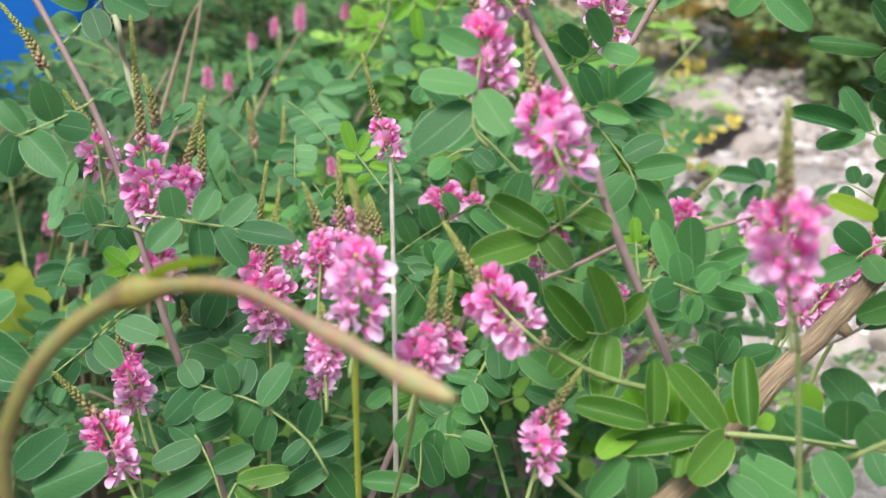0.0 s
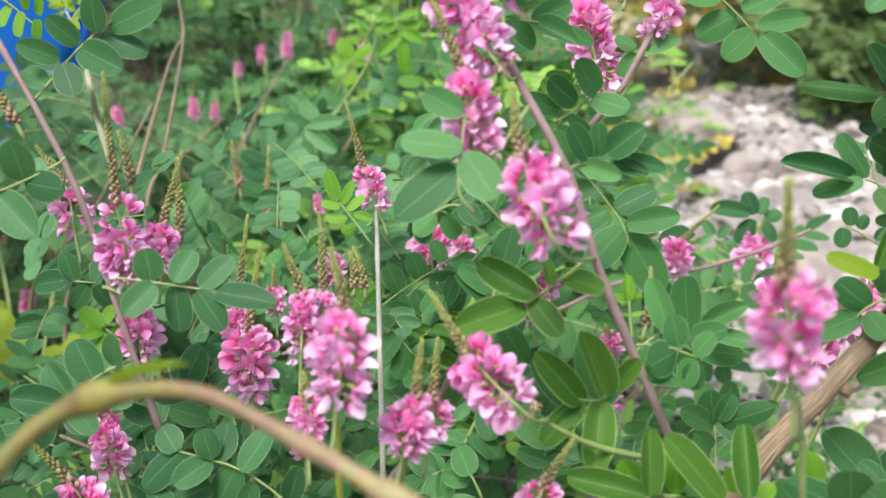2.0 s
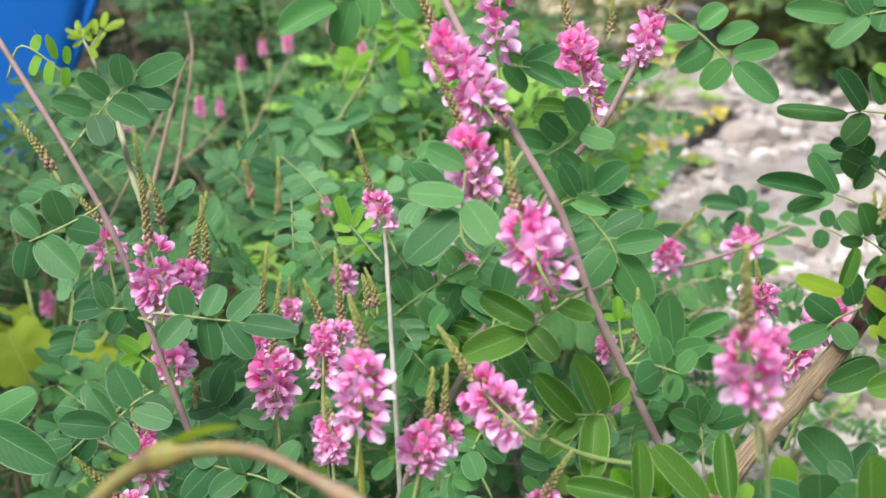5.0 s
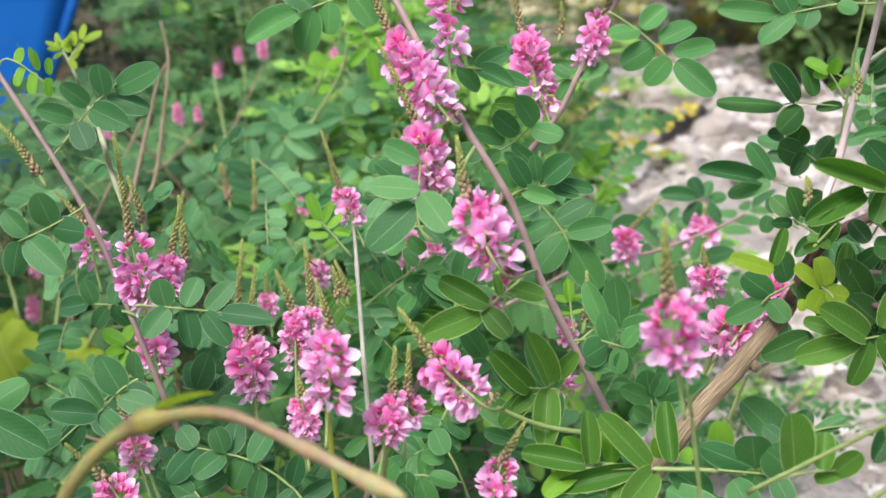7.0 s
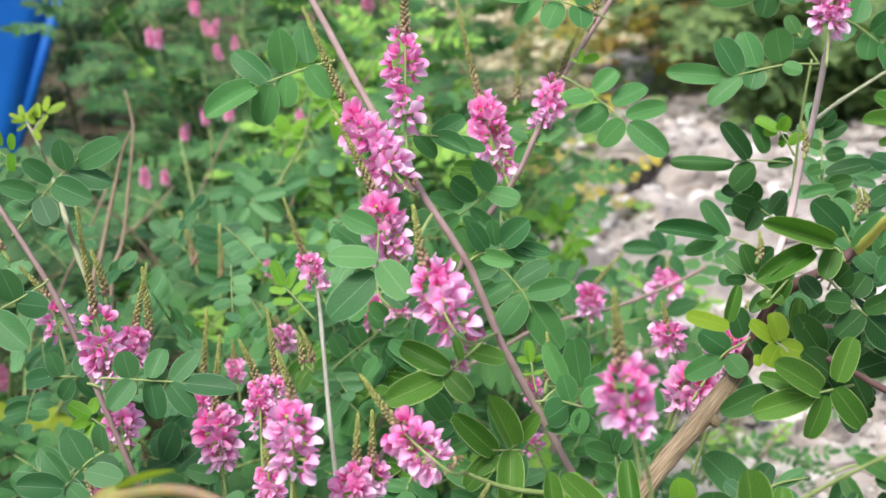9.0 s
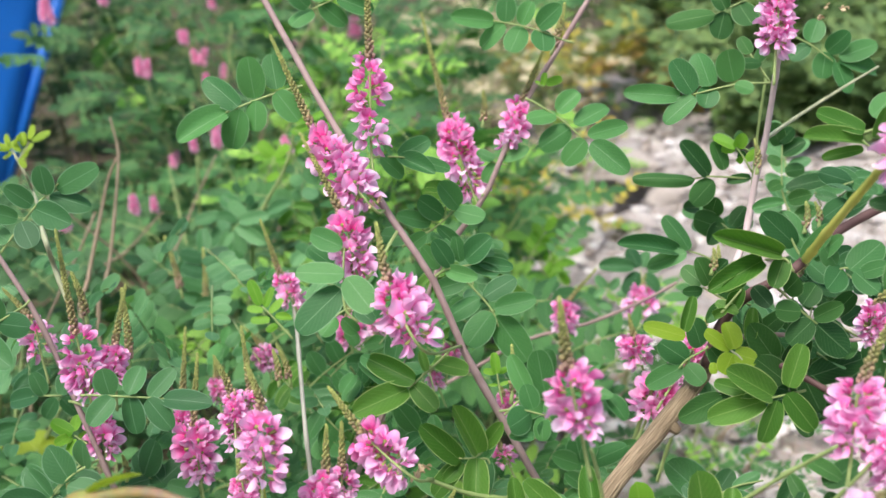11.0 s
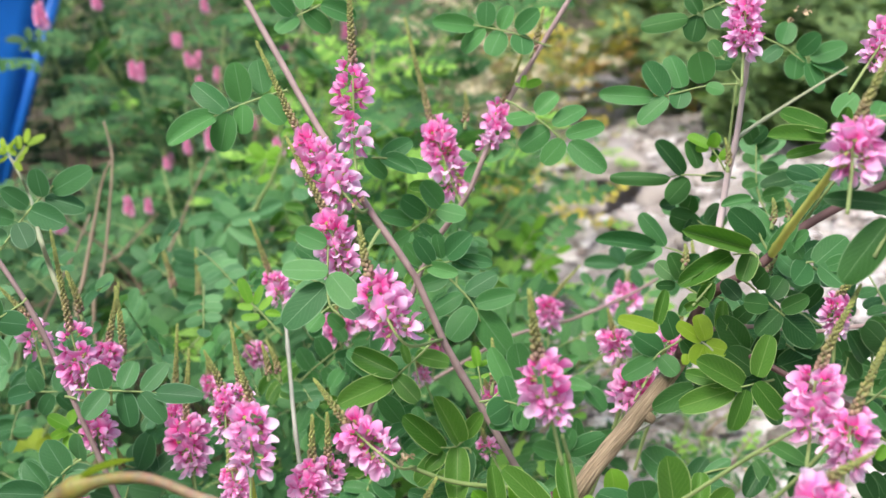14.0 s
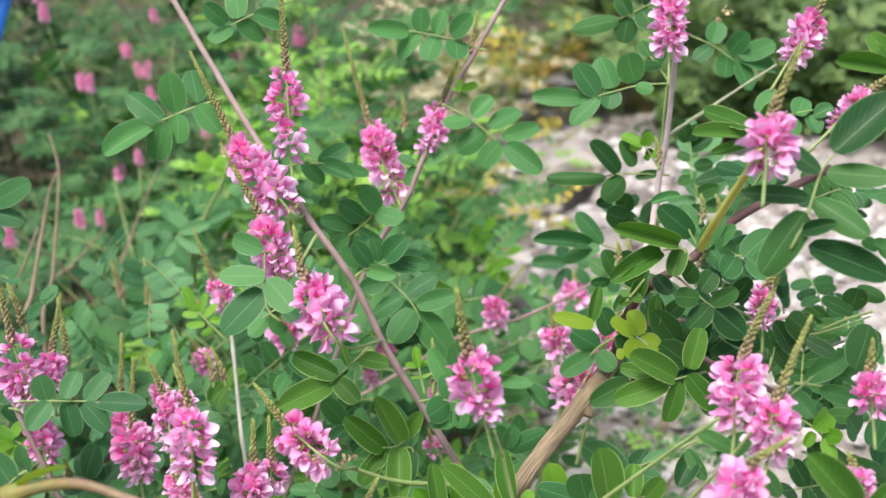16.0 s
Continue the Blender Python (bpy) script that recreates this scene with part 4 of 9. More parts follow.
stem_part(slant, [(0.2326, 0.558, 0.3924), (0.2101, 0.5481, 0.4011), (0.1931, 0.5394, 0.4128)], 0.0011, 0.0008, M_STEM_GREEN, "twig")
# the stem behind it
second = indigo([(0.152, 0.7103, 0.3643), (0.192, 0.7133, 0.4503), (0.2086, 0.71, 0.4745), (0.2214, 0.7049, 0.4926), (0.241, 0.7155, 0.5305), (0.2567, 0.7217, 0.5518), (0.2803, 0.7311, 0.5839), (0.3039, 0.7405, 0.6159)], 0.0016, 0.0012, M_STEM, "mauve indigo stem with a few small flower spikes", (0.02, 0.05))
raceme(second, (0.2145, 0.7129, 0.4849), (0.2031, 0.7267, 0.5242), (0.1925, 0.7443, 0.5794), 0.021, foot=(0.2184, 0.7041, 0.49))
raceme(second, (0.2311, 0.7095, 0.5088), (0.2412, 0.7162, 0.5333), (0.2527, 0.7225, 0.5564), 0.0154, foot=(0.2359, 0.7118, 0.5168), dense=0.7)
spike(second, (0.2201, 0.7219, 0.5208), (0.2218, 0.7265, 0.5392), 0.0024)
spike(second, (0.2569, 0.7224, 0.5546), (0.2656, 0.729, 0.5793), 0.0024)
# the stem on the bin's side
leftmost = indigo([(0.0428, 0.6142, 0.3835), (0.0327, 0.6129, 0.424), (0.0211, 0.616, 0.4619), (0.0092, 0.6165, 0.4892), (-0.0048, 0.6211, 0.5126), (-0.0258, 0.6278, 0.5466)], 0.0014, 0.0011, M_STEM, "mauve indigo stem with round leaves and pink flowers", (0.02, 0.05))
raceme(leftmost, (0.0428, 0.6046, 0.4294), (0.0411, 0.6018, 0.4612), (0.0392, 0.6025, 0.5076), 0.0195, foot=(0.0289, 0.6133, 0.4268), dense=0.75)
raceme(leftmost, (0.0501, 0.6162, 0.4324), (0.0505, 0.6198, 0.4476), (0.0574, 0.6271, 0.4755), 0.0149)
raceme(leftmost, (0.0136, 0.6277, 0.4432), (0.0098, 0.6316, 0.4605), (-0.0044, 0.6398, 0.4742), 0.0165, dense=0.45)
raceme(leftmost, (0.0404, 0.6172, 0.3966), (0.0379, 0.6211, 0.4136), (0.0347, 0.6237, 0.4254), 0.0161)
stem_part(leftmost, [(0.0399, 0.6027, 0.4747), (0.0342, 0.6072, 0.4910), (0.0300, 0.6115, 0.5063), (-0.0700, 0.8560, 0.4778), (-0.0758, 0.8601, 0.4931), (-0.0828, 0.8639, 0.5074)], 0.0012, 0.0007, M_STEM_SAGE, "twig")
stem_part(leftmost, [(-0.0798, 0.8629, 0.5033), (-0.0751, 0.8650, 0.5087), (-0.0726, 0.8666, 0.5133)], 0.0005, 0.0004, M_STEM_SAGE, "twig")
# the pale thin stem in the middle
middle = indigo([(0.1273, 0.6467, 0.3646), (0.126, 0.6525, 0.3892), (0.1198, 0.6886, 0.4124), (0.1155, 0.7131, 0.4297), (0.1111, 0.7282, 0.4511)], 0.0014, 0.0009, M_STEM_PALE, "thin pale stem with a young yellow-green leaf", (0.02, 0.05))
raceme(middle, (0.1164, 0.7142, 0.4341), (0.1098, 0.7177, 0.4508), (0.1007, 0.7243, 0.4809), 0.0161)
spike(middle, (0.1166, 0.6762, 0.4047), (0.1107, 0.6809, 0.4262), 0.0024)
raceme(middle, (0.081, 0.7904, 0.3758), (0.0783, 0.7933, 0.3887), (0.0677, 0.7957, 0.4019), 0.0152)
raceme(middle, (0.0507, 0.7843, 0.3595), (0.0497, 0.7872, 0.372), (0.0488, 0.7902, 0.3849), 0.0114)
raceme(middle, (0.1308, 0.7962, 0.3849), (0.1289, 0.7995, 0.3991), (0.1333, 0.8038, 0.4156), 0.0235)
raceme(middle, (0.1466, 0.8172, 0.3816), (0.1437, 0.8195, 0.3921), (0.1447, 0.8237, 0.4093), 0.013)
# the low flower spikes in front
low_left = indigo([(0.0751, 0.6406, 0.3548), (0.077, 0.634, 0.3698), (0.0777, 0.6313, 0.3799)], 0.001, 0.0008, M_STEM_GREEN, "short green indigo shoot with a dense flower spike", (0.02, 0.05))
raceme(low_left, (0.0799, 0.6259, 0.3778), (0.0782, 0.6321, 0.4043), (0.082, 0.6402, 0.4369), 0.0204)
raceme(low_left, (0.069, 0.6494, 0.3933), (0.0678, 0.6523, 0.4057), (0.0717, 0.6616, 0.4435), 0.0128)
lime = indigo([(0.1354, 0.5146, 0.4129), (0.1358, 0.5115, 0.4213), (0.1367, 0.5079, 0.4274)], 0.0011, 0.0009, M_STEM_LIME, "lime-green shoot carrying a full pink flower spike", (0.02, 0.05))
raceme(lime, (0.1366, 0.5075, 0.4258), (0.1385, 0.5140, 0.4530), (0.1342, 0.518, 0.4705), 0.0184, dense=0.8, pale=0.7)
raceme(lime, (0.1114, 0.5749, 0.4138), (0.1113, 0.5803, 0.4362), (0.1048, 0.5839, 0.4532), 0.012)
raceme(lime, (0.117, 0.5886, 0.4262), (0.1169, 0.5903, 0.4335), (0.1146, 0.5969, 0.4613), 0.0113)
raceme(lime, (0.1187, 0.5503, 0.3951), (0.1177, 0.5538, 0.4099), (0.1167, 0.5559, 0.4191), 0.0118)
low_mid = indigo([(0.1481, 0.549, 0.3805), (0.1508, 0.5421, 0.3939), (0.1532, 0.534, 0.4026)], 0.0009, 0.0007, M_STEM_GREEN, "short green shoot with two bud-tipped flower spikes", (0.02, 0.05))
raceme(low_mid, (0.1527, 0.5243, 0.405), (0.1559, 0.5283, 0.4208), (0.1577, 0.533, 0.4398), 0.0145)
raceme(low_mid, (0.1581, 0.5446, 0.4023), (0.1593, 0.5476, 0.4144), (0.1604, 0.5522, 0.4332), 0.0126)
# the spike close to the lens
near_spike = indigo([(0.2557, 0.4658, 0.4308), (0.2542, 0.4637, 0.4439), (0.2521, 0.461, 0.455)], 0.0007, 0.0006, M_STEM_GREEN, "slim green shoot with a large pink flower spike", (0.0, 0.06))
raceme(near_spike, (0.2498, 0.4564, 0.458), (0.2464, 0.4546, 0.4835), (0.2448, 0.4523, 0.5068), 0.0178, dense=0.72, pale=0.8, bud=0.0027)
# the leafy branch at the rubble's side
branch = old_limb([(0.2031, 0.5104, 0.3321), (0.2453, 0.5535, 0.37), (0.2676, 0.5755, 0.3903), (0.2884, 0.5958, 0.4041), (0.3103, 0.6167, 0.4202), (0.3236, 0.6267, 0.4362)], 0.0041, 0.0039)
stem_part(branch, [(0.3115, 0.6129, 0.4255), (0.318, 0.6078, 0.4452), (0.3257, 0.5963, 0.4596), (0.3433, 0.5902, 0.4714), (0.3605, 0.5944, 0.4839), (0.3804, 0.5999, 0.4923), (0.4104, 0.6076, 0.5022)], 0.0024, 0.0019, M_STEM_RED, "shoot")
stem_part(branch, [(0.3277, 0.5959, 0.4357), (0.3397, 0.5856, 0.4322), (0.3556, 0.5746, 0.4242), (0.3736, 0.5734, 0.4139), (0.3915, 0.5716, 0.4012)], 0.0015, 0.0012, M_STEM_RED, "branch")
stem_part(branch, [(0.3175, 0.606, 0.438), (0.3281, 0.5976, 0.4427), (0.3452, 0.589, 0.4446), (0.364, 0.5895, 0.4409), (0.3878, 0.5913, 0.4414)], 0.0012, 0.0008, M_STEM, "branch")
# the stem at the rubble's side
stem_part(branch, [(0.321, 0.6116, 0.4386), (0.3288, 0.64, 0.4562), (0.3383, 0.655, 0.4735), (0.3434, 0.657, 0.497), (0.3476, 0.654, 0.5158), (0.3504, 0.648, 0.5396), (0.3519, 0.64, 0.5578)], 0.0017, 0.0012, M_STEM_ROSE, "shoot")
raceme(branch, (0.3443, 0.6157, 0.5561), (0.3478, 0.6225, 0.5831), (0.3503, 0.6287, 0.6084), 0.017)
stem_part(branch, [(0.3476, 0.654, 0.5158), (0.3711, 0.701, 0.5168), (0.3995, 0.7259, 0.5259), (0.4228, 0.7399, 0.5345)], 0.0010, 0.0006, M_STEM_SAGE, "twig")
# spikes that come into view last
late = indigo([(0.3311, 0.4668, 0.4028), (0.3389, 0.4714, 0.4211), (0.3424, 0.4751, 0.436), (0.3451, 0.4905, 0.4572)], 0.0014, 0.001, M_STEM_GREEN, "green shoot crowded with pink flower spikes", (0.02, 0.06))
raceme(late, (0.3329, 0.4664, 0.4437), (0.3376, 0.472, 0.4665), (0.3533, 0.4787, 0.4929), 0.0176)
raceme(late, (0.3407, 0.4548, 0.4376), (0.3452, 0.4592, 0.4553), (0.3599, 0.466, 0.482), 0.0158)
raceme(late, (0.3207, 0.414, 0.4411), (0.3239, 0.4168, 0.4523), (0.3395, 0.4191, 0.4605), 0.0173)
raceme(late, (0.3831, 0.4772, 0.4404), (0.3835, 0.4804, 0.4537), (0.3857, 0.4834, 0.4659), 0.013)
raceme(late, (0.3643, 0.5513, 0.451), (0.365, 0.5499, 0.4668), (0.3709, 0.5469, 0.4752), 0.0126)
raceme(late, (0.3762, 0.4701, 0.4115), (0.3753, 0.4726, 0.4221), (0.3731, 0.4742, 0.429), 0.0126)
stem_part(branch, [(0.3443, 0.5684, 0.482), (0.3452, 0.5416, 0.4986), (0.3499, 0.5064, 0.5233), (0.3485, 0.4786, 0.536)], 0.0019, 0.0012, M_STEM_STRAW, "shoot")
raceme(branch, (0.3461, 0.4624, 0.533), (0.3489, 0.466, 0.5479), (0.3621, 0.4719, 0.5711), 0.0171)
raceme(branch, (0.3866, 0.586, 0.5509), (0.4001, 0.5906, 0.5683), (0.4127, 0.5958, 0.5886), 0.015)
raceme(branch, (0.3904, 0.5401, 0.5305), (0.4057, 0.5434, 0.5426), (0.4205, 0.5457, 0.5504), 0.0106)
# small spikes over the rubble
rubble_side = indigo([(0.2067, 0.8933, 0.3371), (0.2386, 0.8892, 0.3531), (0.2771, 0.884, 0.3627), (0.315, 0.88, 0.3776), (0.3351, 0.8741, 0.3898)], 0.0016, 0.001, M_STEM, "slim mauve stem with small pink spikes above the rubble", (-0.02, 0.05))
raceme(rubble_side, (0.2601, 0.8624, 0.3637), (0.2619, 0.8666, 0.3806), (0.2837, 0.8734, 0.4026), 0.0199)
raceme(rubble_side, (0.3209, 0.9923, 0.3284), (0.3261, 0.9995, 0.3519), (0.3287, 1.0025, 0.3615), 0.0250)
log_side = indigo([(0.2827, 0.6773, 0.3588), (0.2886, 0.6722, 0.379), (0.294, 0.6664, 0.3959)], 0.0014, 0.001, M_STEM_GREEN, "green shoot with pink spikes beside the cut branch", (0.02, 0.05))
raceme(log_side, (0.2904, 0.6628, 0.382), (0.2998, 0.6673, 0.3982), (0.306, 0.6703, 0.4086), 0.0226)
raceme(log_side, (0.3012, 0.6573, 0.3989), (0.3162, 0.6633, 0.4192), (0.3224, 0.6668, 0.4321), 0.0177)
raceme(log_side, (0.293, 0.7077, 0.3964), (0.2907, 0.71, 0.4068), (0.2885, 0.713, 0.42), 0.0208)
# the fresh leaves low in front
fresh = indigo([(0.2303, 0.5464, 0.3563), (0.2439, 0.545, 0.3822), (0.2504, 0.5416, 0.3861)], 0.002, 0.0014, M_STEM_RED, "low leafy shoot with large fresh green leaflets", (0.0, 0.05))
stem_part(fresh, [(0.2293, 0.5448, 0.3873), (0.2504, 0.5417, 0.3864), (0.2701, 0.5434, 0.3849), (0.288, 0.5446, 0.3821), (0.3058, 0.5464, 0.3814)], 0.0009, 0.0007, M_STEM_GREEN, "twig")
foot = indigo([(0.1994, 0.5449, 0.3632), (0.1937, 0.5413, 0.3708), (0.1894, 0.5352, 0.3695)], 0.0008, 0.0007, M_STEM_GREEN, "short shoot with a pink spike low in the bush", (0.02, 0.05))
raceme(foot, (0.1895, 0.5311, 0.3735), (0.1941, 0.5369, 0.3916), (0.2033, 0.5422, 0.4063), 0.0152)
# low leaves and flowers on the bin's side
corner = indigo([(0.0425, 0.617, 0.3109), (0.0325, 0.621, 0.3287), (0.0246, 0.6266, 0.351)], 0.001, 0.0007, M_STEM_GREEN, "low shoot with blue-green leaflets and pink spikes", (0.02, 0.05))
raceme(corner, (0.0245, 0.624, 0.3421), (0.0165, 0.6306, 0.3677), (0.0129, 0.6344, 0.3822), 0.0171, dense=0.8)
raceme(corner, (0.031, 0.5902, 0.3313), (0.0192, 0.5953, 0.3533), (0.0011, 0.5984, 0.371), 0.0185, bud=0.0034)
raceme(corner, (0.0942, 0.6526, 0.3414), (0.0927, 0.6585, 0.3624), (0.0923, 0.6625, 0.3763), 0.0129)
# leaves between the stems
inner = indigo([(0.1766, 0.6322, 0.3121), (0.1675, 0.6562, 0.3258), (0.1582, 0.6778, 0.3316)], 0.0009, 0.0005, M_STEM_GREEN, "leafy indigo shoot deep in the bush", (0.02, 0.05))
leaf(inner, (0.1589, 0.6407, 0.3477), (0.1453, 0.6378, 0.3431), 2, 0.0186)
leaf(inner, (0.1665, 0.6279, 0.373), (0.1604, 0.6235, 0.36), 2, 0.0156)
leaf(inner, (0.1707, 0.6198, 0.4153), (0.1743, 0.6244, 0.4297), 1, 0.0214)
leaf(inner, (0.1815, 0.649, 0.4397), (0.1538, 0.6534, 0.4652), 2, 0.0223)
raceme(inner, (0.1887, 0.7862, 0.3728), (0.1913, 0.7892, 0.3826), (0.1925, 0.7913, 0.3895), 0.0138)
raceme(inner, (0.1819, 0.7821, 0.3609), (0.1794, 0.784, 0.3686), (0.1772, 0.7854, 0.3742), 0.0112, dense=0.7)
raceme(inner, (0.224, 0.744, 0.358), (0.2205, 0.7461, 0.3666), (0.2187, 0.7477, 0.3731), 0.0124)
raceme(inner, (0.221, 0.6964, 0.3488), (0.2182, 0.6983, 0.3555), (0.2169, 0.7003, 0.3622), 0.0128, dense=0.7)
raceme(inner, (0.2541, 0.691, 0.3209), (0.2522, 0.693, 0.3276), (0.25, 0.6945, 0.333), 0.0103, dense=0.7)
raceme(fresh, (0.2441, 0.5658, 0.3458), (0.2383, 0.5677, 0.3546), (0.2361, 0.569, 0.3598), 0.0112)
spike(branch, (0.3691, 0.6467, 0.4753), (0.3682, 0.6497, 0.4863), 0.002)
spike(branch, (0.324, 0.657, 0.4483), (0.3267, 0.6621, 0.4663), 0.002)
spike(branch, (0.3505, 0.6198, 0.4575), (0.3589, 0.6233, 0.4681), 0.002)
spike(branch, (0.3398, 0.6352, 0.5035), (0.3398, 0.6388, 0.5186), 0.002)
spike(branch, (0.349, 0.5903, 0.4867), (0.3506, 0.5933, 0.4991), 0.002)
spike(branch, (0.3123, 0.5957, 0.4705), (0.3141, 0.5982, 0.481), 0.002)
# leaves along the slanting stem
frond(slant, [(0.1524, 0.5927, 0.5611), (0.1437, 0.5916, 0.5595), (0.133, 0.5902, 0.5568), (0.1212, 0.5885, 0.5532)], [(0.1418, 0.5936, 0.5603, 0.1399, 0.5989, 0.5739, 0.98), (0.1329, 0.5914, 0.5576, 0.1326, 0.5879, 0.5744, 1.11), (0.1266, 0.5886, 0.5551, 0.1133, 0.5929, 0.5676, 0.89), (0.1216, 0.5898, 0.5534, 0.1041, 0.5754, 0.5455, 0.75), (0.1273, 0.5878, 0.554, 0.1217, 0.5894, 0.5381, 1.04), (0.1338, 0.5887, 0.557, 0.1322, 0.5878, 0.5448, 1.29), (0.1419, 0.5909, 0.5597, 0.1499, 0.5896, 0.5476, 1.07)])
frond(slant, [(0.1824, 0.6241, 0.5972), (0.1677, 0.6223, 0.594), (0.1553, 0.6204, 0.5898)], [(0.1551, 0.6219, 0.5897, 0.1466, 0.614, 0.5848, 1.07), (0.1585, 0.6223, 0.5918, 0.1683, 0.6248, 0.5819, 0.98), (0.1658, 0.6213, 0.5937, 0.1804, 0.6238, 0.5866, 0.89), (0.1538, 0.6197, 0.5904, 0.1463, 0.6146, 0.6001, 1.07), (0.1592, 0.6207, 0.5923, 0.1584, 0.6266, 0.606, 1.07), (0.1704, 0.6215, 0.5958, 0.1804, 0.6263, 0.6044, 0.98)])
frond(slant, [(0.1686, 0.6262, 0.5241), (0.1749, 0.6268, 0.5248), (0.1849, 0.6274, 0.5241), (0.1936, 0.6276, 0.5223)], [(0.1849, 0.6282, 0.524, 0.1989, 0.6343, 0.5298, 0.89), (0.1776, 0.6251, 0.5252, 0.1865, 0.6304, 0.5145, 0.89), (0.1853, 0.6287, 0.5239, 0.2006, 0.6177, 0.518, 0.68), (0.1935, 0.6288, 0.5221, 0.207, 0.6301, 0.5164, 0.62), (0.1769, 0.626, 0.5261, 0.1735, 0.6338, 0.5307, 1.07)])
frond(slant, [(0.1723, 0.5427, 0.476), (0.1676, 0.5438, 0.4817), (0.1679, 0.5466, 0.4934), (0.1689, 0.5492, 0.504)], [(0.1685, 0.5458, 0.4943, 0.1502, 0.5453, 0.4964, 0.75), (0.1667, 0.5472, 0.4883, 0.1491, 0.5412, 0.4744, 0.86), (0.1689, 0.5465, 0.4929, 0.1786, 0.5391, 0.4809, 0.98), (0.1687, 0.5478, 0.5043, 0.1554, 0.5556, 0.5089, 0.89)])
frond(slant, [(0.1611, 0.6204, 0.4594), (0.1559, 0.6199, 0.459), (0.148, 0.6182, 0.4541)], [(0.1547, 0.6176, 0.456, 0.1605, 0.6207, 0.4477, 1.07), (0.1476, 0.6193, 0.4524, 0.1501, 0.6127, 0.4471, 1.43), (0.1521, 0.6181, 0.4565, 0.1462, 0.6103, 0.4513, 1.07), (0.1613, 0.6188, 0.4598, 0.1691, 0.613, 0.4545, 1.07)])
frond(slant, [(0.1727, 0.6084, 0.4918), (0.1801, 0.6091, 0.4925)], [(0.1761, 0.6083, 0.4942, 0.1882, 0.607, 0.4925, 1.07), (0.175, 0.6082, 0.4892, 0.1729, 0.5974, 0.482, 0.89)])
frond(slant, [(0.1821, 0.6376, 0.4816), (0.1982, 0.6406, 0.4893), (0.2078, 0.6432, 0.497)], [(0.1956, 0.6425, 0.4904, 0.1812, 0.6372, 0.4965, 0.8), (0.2015, 0.6431, 0.4931, 0.1911, 0.6372, 0.503, 0.98), (0.2069, 0.6427, 0.4956, 0.2201, 0.6371, 0.4922, 0.98), (0.2086, 0.6434, 0.4969, 0.2012, 0.6367, 0.5098, 1.07), (0.1853, 0.6374, 0.4815, 0.1937, 0.6347, 0.4875, 1.07), (0.1983, 0.6388, 0.4897, 0.2092, 0.6417, 0.4776, 0.62), (0.1953, 0.6413, 0.4859, 0.2045, 0.6309, 0.4798, 0.62)])
frond(slant, [(0.197, 0.5962, 0.4764), (0.2033, 0.5975, 0.4801), (0.2142, 0.5986, 0.4812)], [(0.2032, 0.5988, 0.4798, 0.2165, 0.591, 0.4774, 0.71), (0.2136, 0.6001, 0.4801, 0.2256, 0.5963, 0.4774, 0.71), (0.2167, 0.5986, 0.4821, 0.2315, 0.5991, 0.4786, 0.68), (0.212, 0.5976, 0.4834, 0.223, 0.595, 0.4933, 1.16), (0.2058, 0.5976, 0.4812, 0.1996, 0.594, 0.4937, 0.89), (0.2008, 0.5982, 0.4806, 0.1944, 0.5961, 0.491, 0.8), (0.2095, 0.5981, 0.4826, 0.2084, 0.5955, 0.494, 0.89)])
frond(slant, [(0.2006, 0.6465, 0.4701), (0.2081, 0.6453, 0.4631), (0.2192, 0.6429, 0.4494), (0.2227, 0.6409, 0.4401)], [(0.2088, 0.645, 0.4618, 0.1945, 0.644, 0.4588, 0.98), (0.2147, 0.644, 0.4535, 0.1991, 0.6418, 0.4461, 0.89), (0.2168, 0.6453, 0.4535, 0.2319, 0.6486, 0.4609, 0.98), (0.2213, 0.6415, 0.4488, 0.2405, 0.6386, 0.453, 0.8), (0.2199, 0.6421, 0.4468, 0.2078, 0.6345, 0.4341, 0.98), (0.2216, 0.6438, 0.4448, 0.2349, 0.6394, 0.4231, 0.89)])
frond(slant, [(0.2055, 0.5614, 0.4577), (0.1995, 0.5597, 0.4526), (0.1911, 0.5576, 0.4465), (0.1875, 0.5566, 0.4434)], [(0.1906, 0.5557, 0.4467, 0.1718, 0.5623, 0.4551, 0.86), (0.187, 0.5574, 0.4432, 0.1667, 0.5442, 0.4396, 0.8), (0.1892, 0.5573, 0.4448, 0.1981, 0.5494, 0.4367, 1.07), (0.1975, 0.561, 0.4522, 0.2111, 0.563, 0.4471, 0.89), (0.1948, 0.5579, 0.4498, 0.1929, 0.56, 0.4576, 0.89)], tone="lit")
frond(slant, [(0.2213, 0.5631, 0.4171), (0.2153, 0.5619, 0.4141), (0.2105, 0.5608, 0.4111), (0.2047, 0.5605, 0.4115)], [(0.2125, 0.5604, 0.4131, 0.2047, 0.5575, 0.4349, 0.75), (0.2053, 0.5609, 0.41, 0.1909, 0.5571, 0.4277, 0.8), (0.2116, 0.5614, 0.4108, 0.2099, 0.5484, 0.3918, 0.89), (0.2063, 0.5619, 0.4083, 0.1978, 0.5587, 0.4026, 1.07), (0.2154, 0.5614, 0.4156, 0.223, 0.5564, 0.4271, 0.8), (0.2057, 0.5615, 0.4093, 0.193, 0.5604, 0.3957, 0.89)], tone="lit")
frond(slant, [(0.1995, 0.5891, 0.4034), (0.1864, 0.5901, 0.4115)], [(0.1863, 0.5916, 0.4109, 0.1792, 0.5859, 0.4254, 0.89), (0.1877, 0.5885, 0.4108, 0.1795, 0.5803, 0.4081, 0.98), (0.1946, 0.5904, 0.4057, 0.1927, 0.5957, 0.4169, 0.89)])
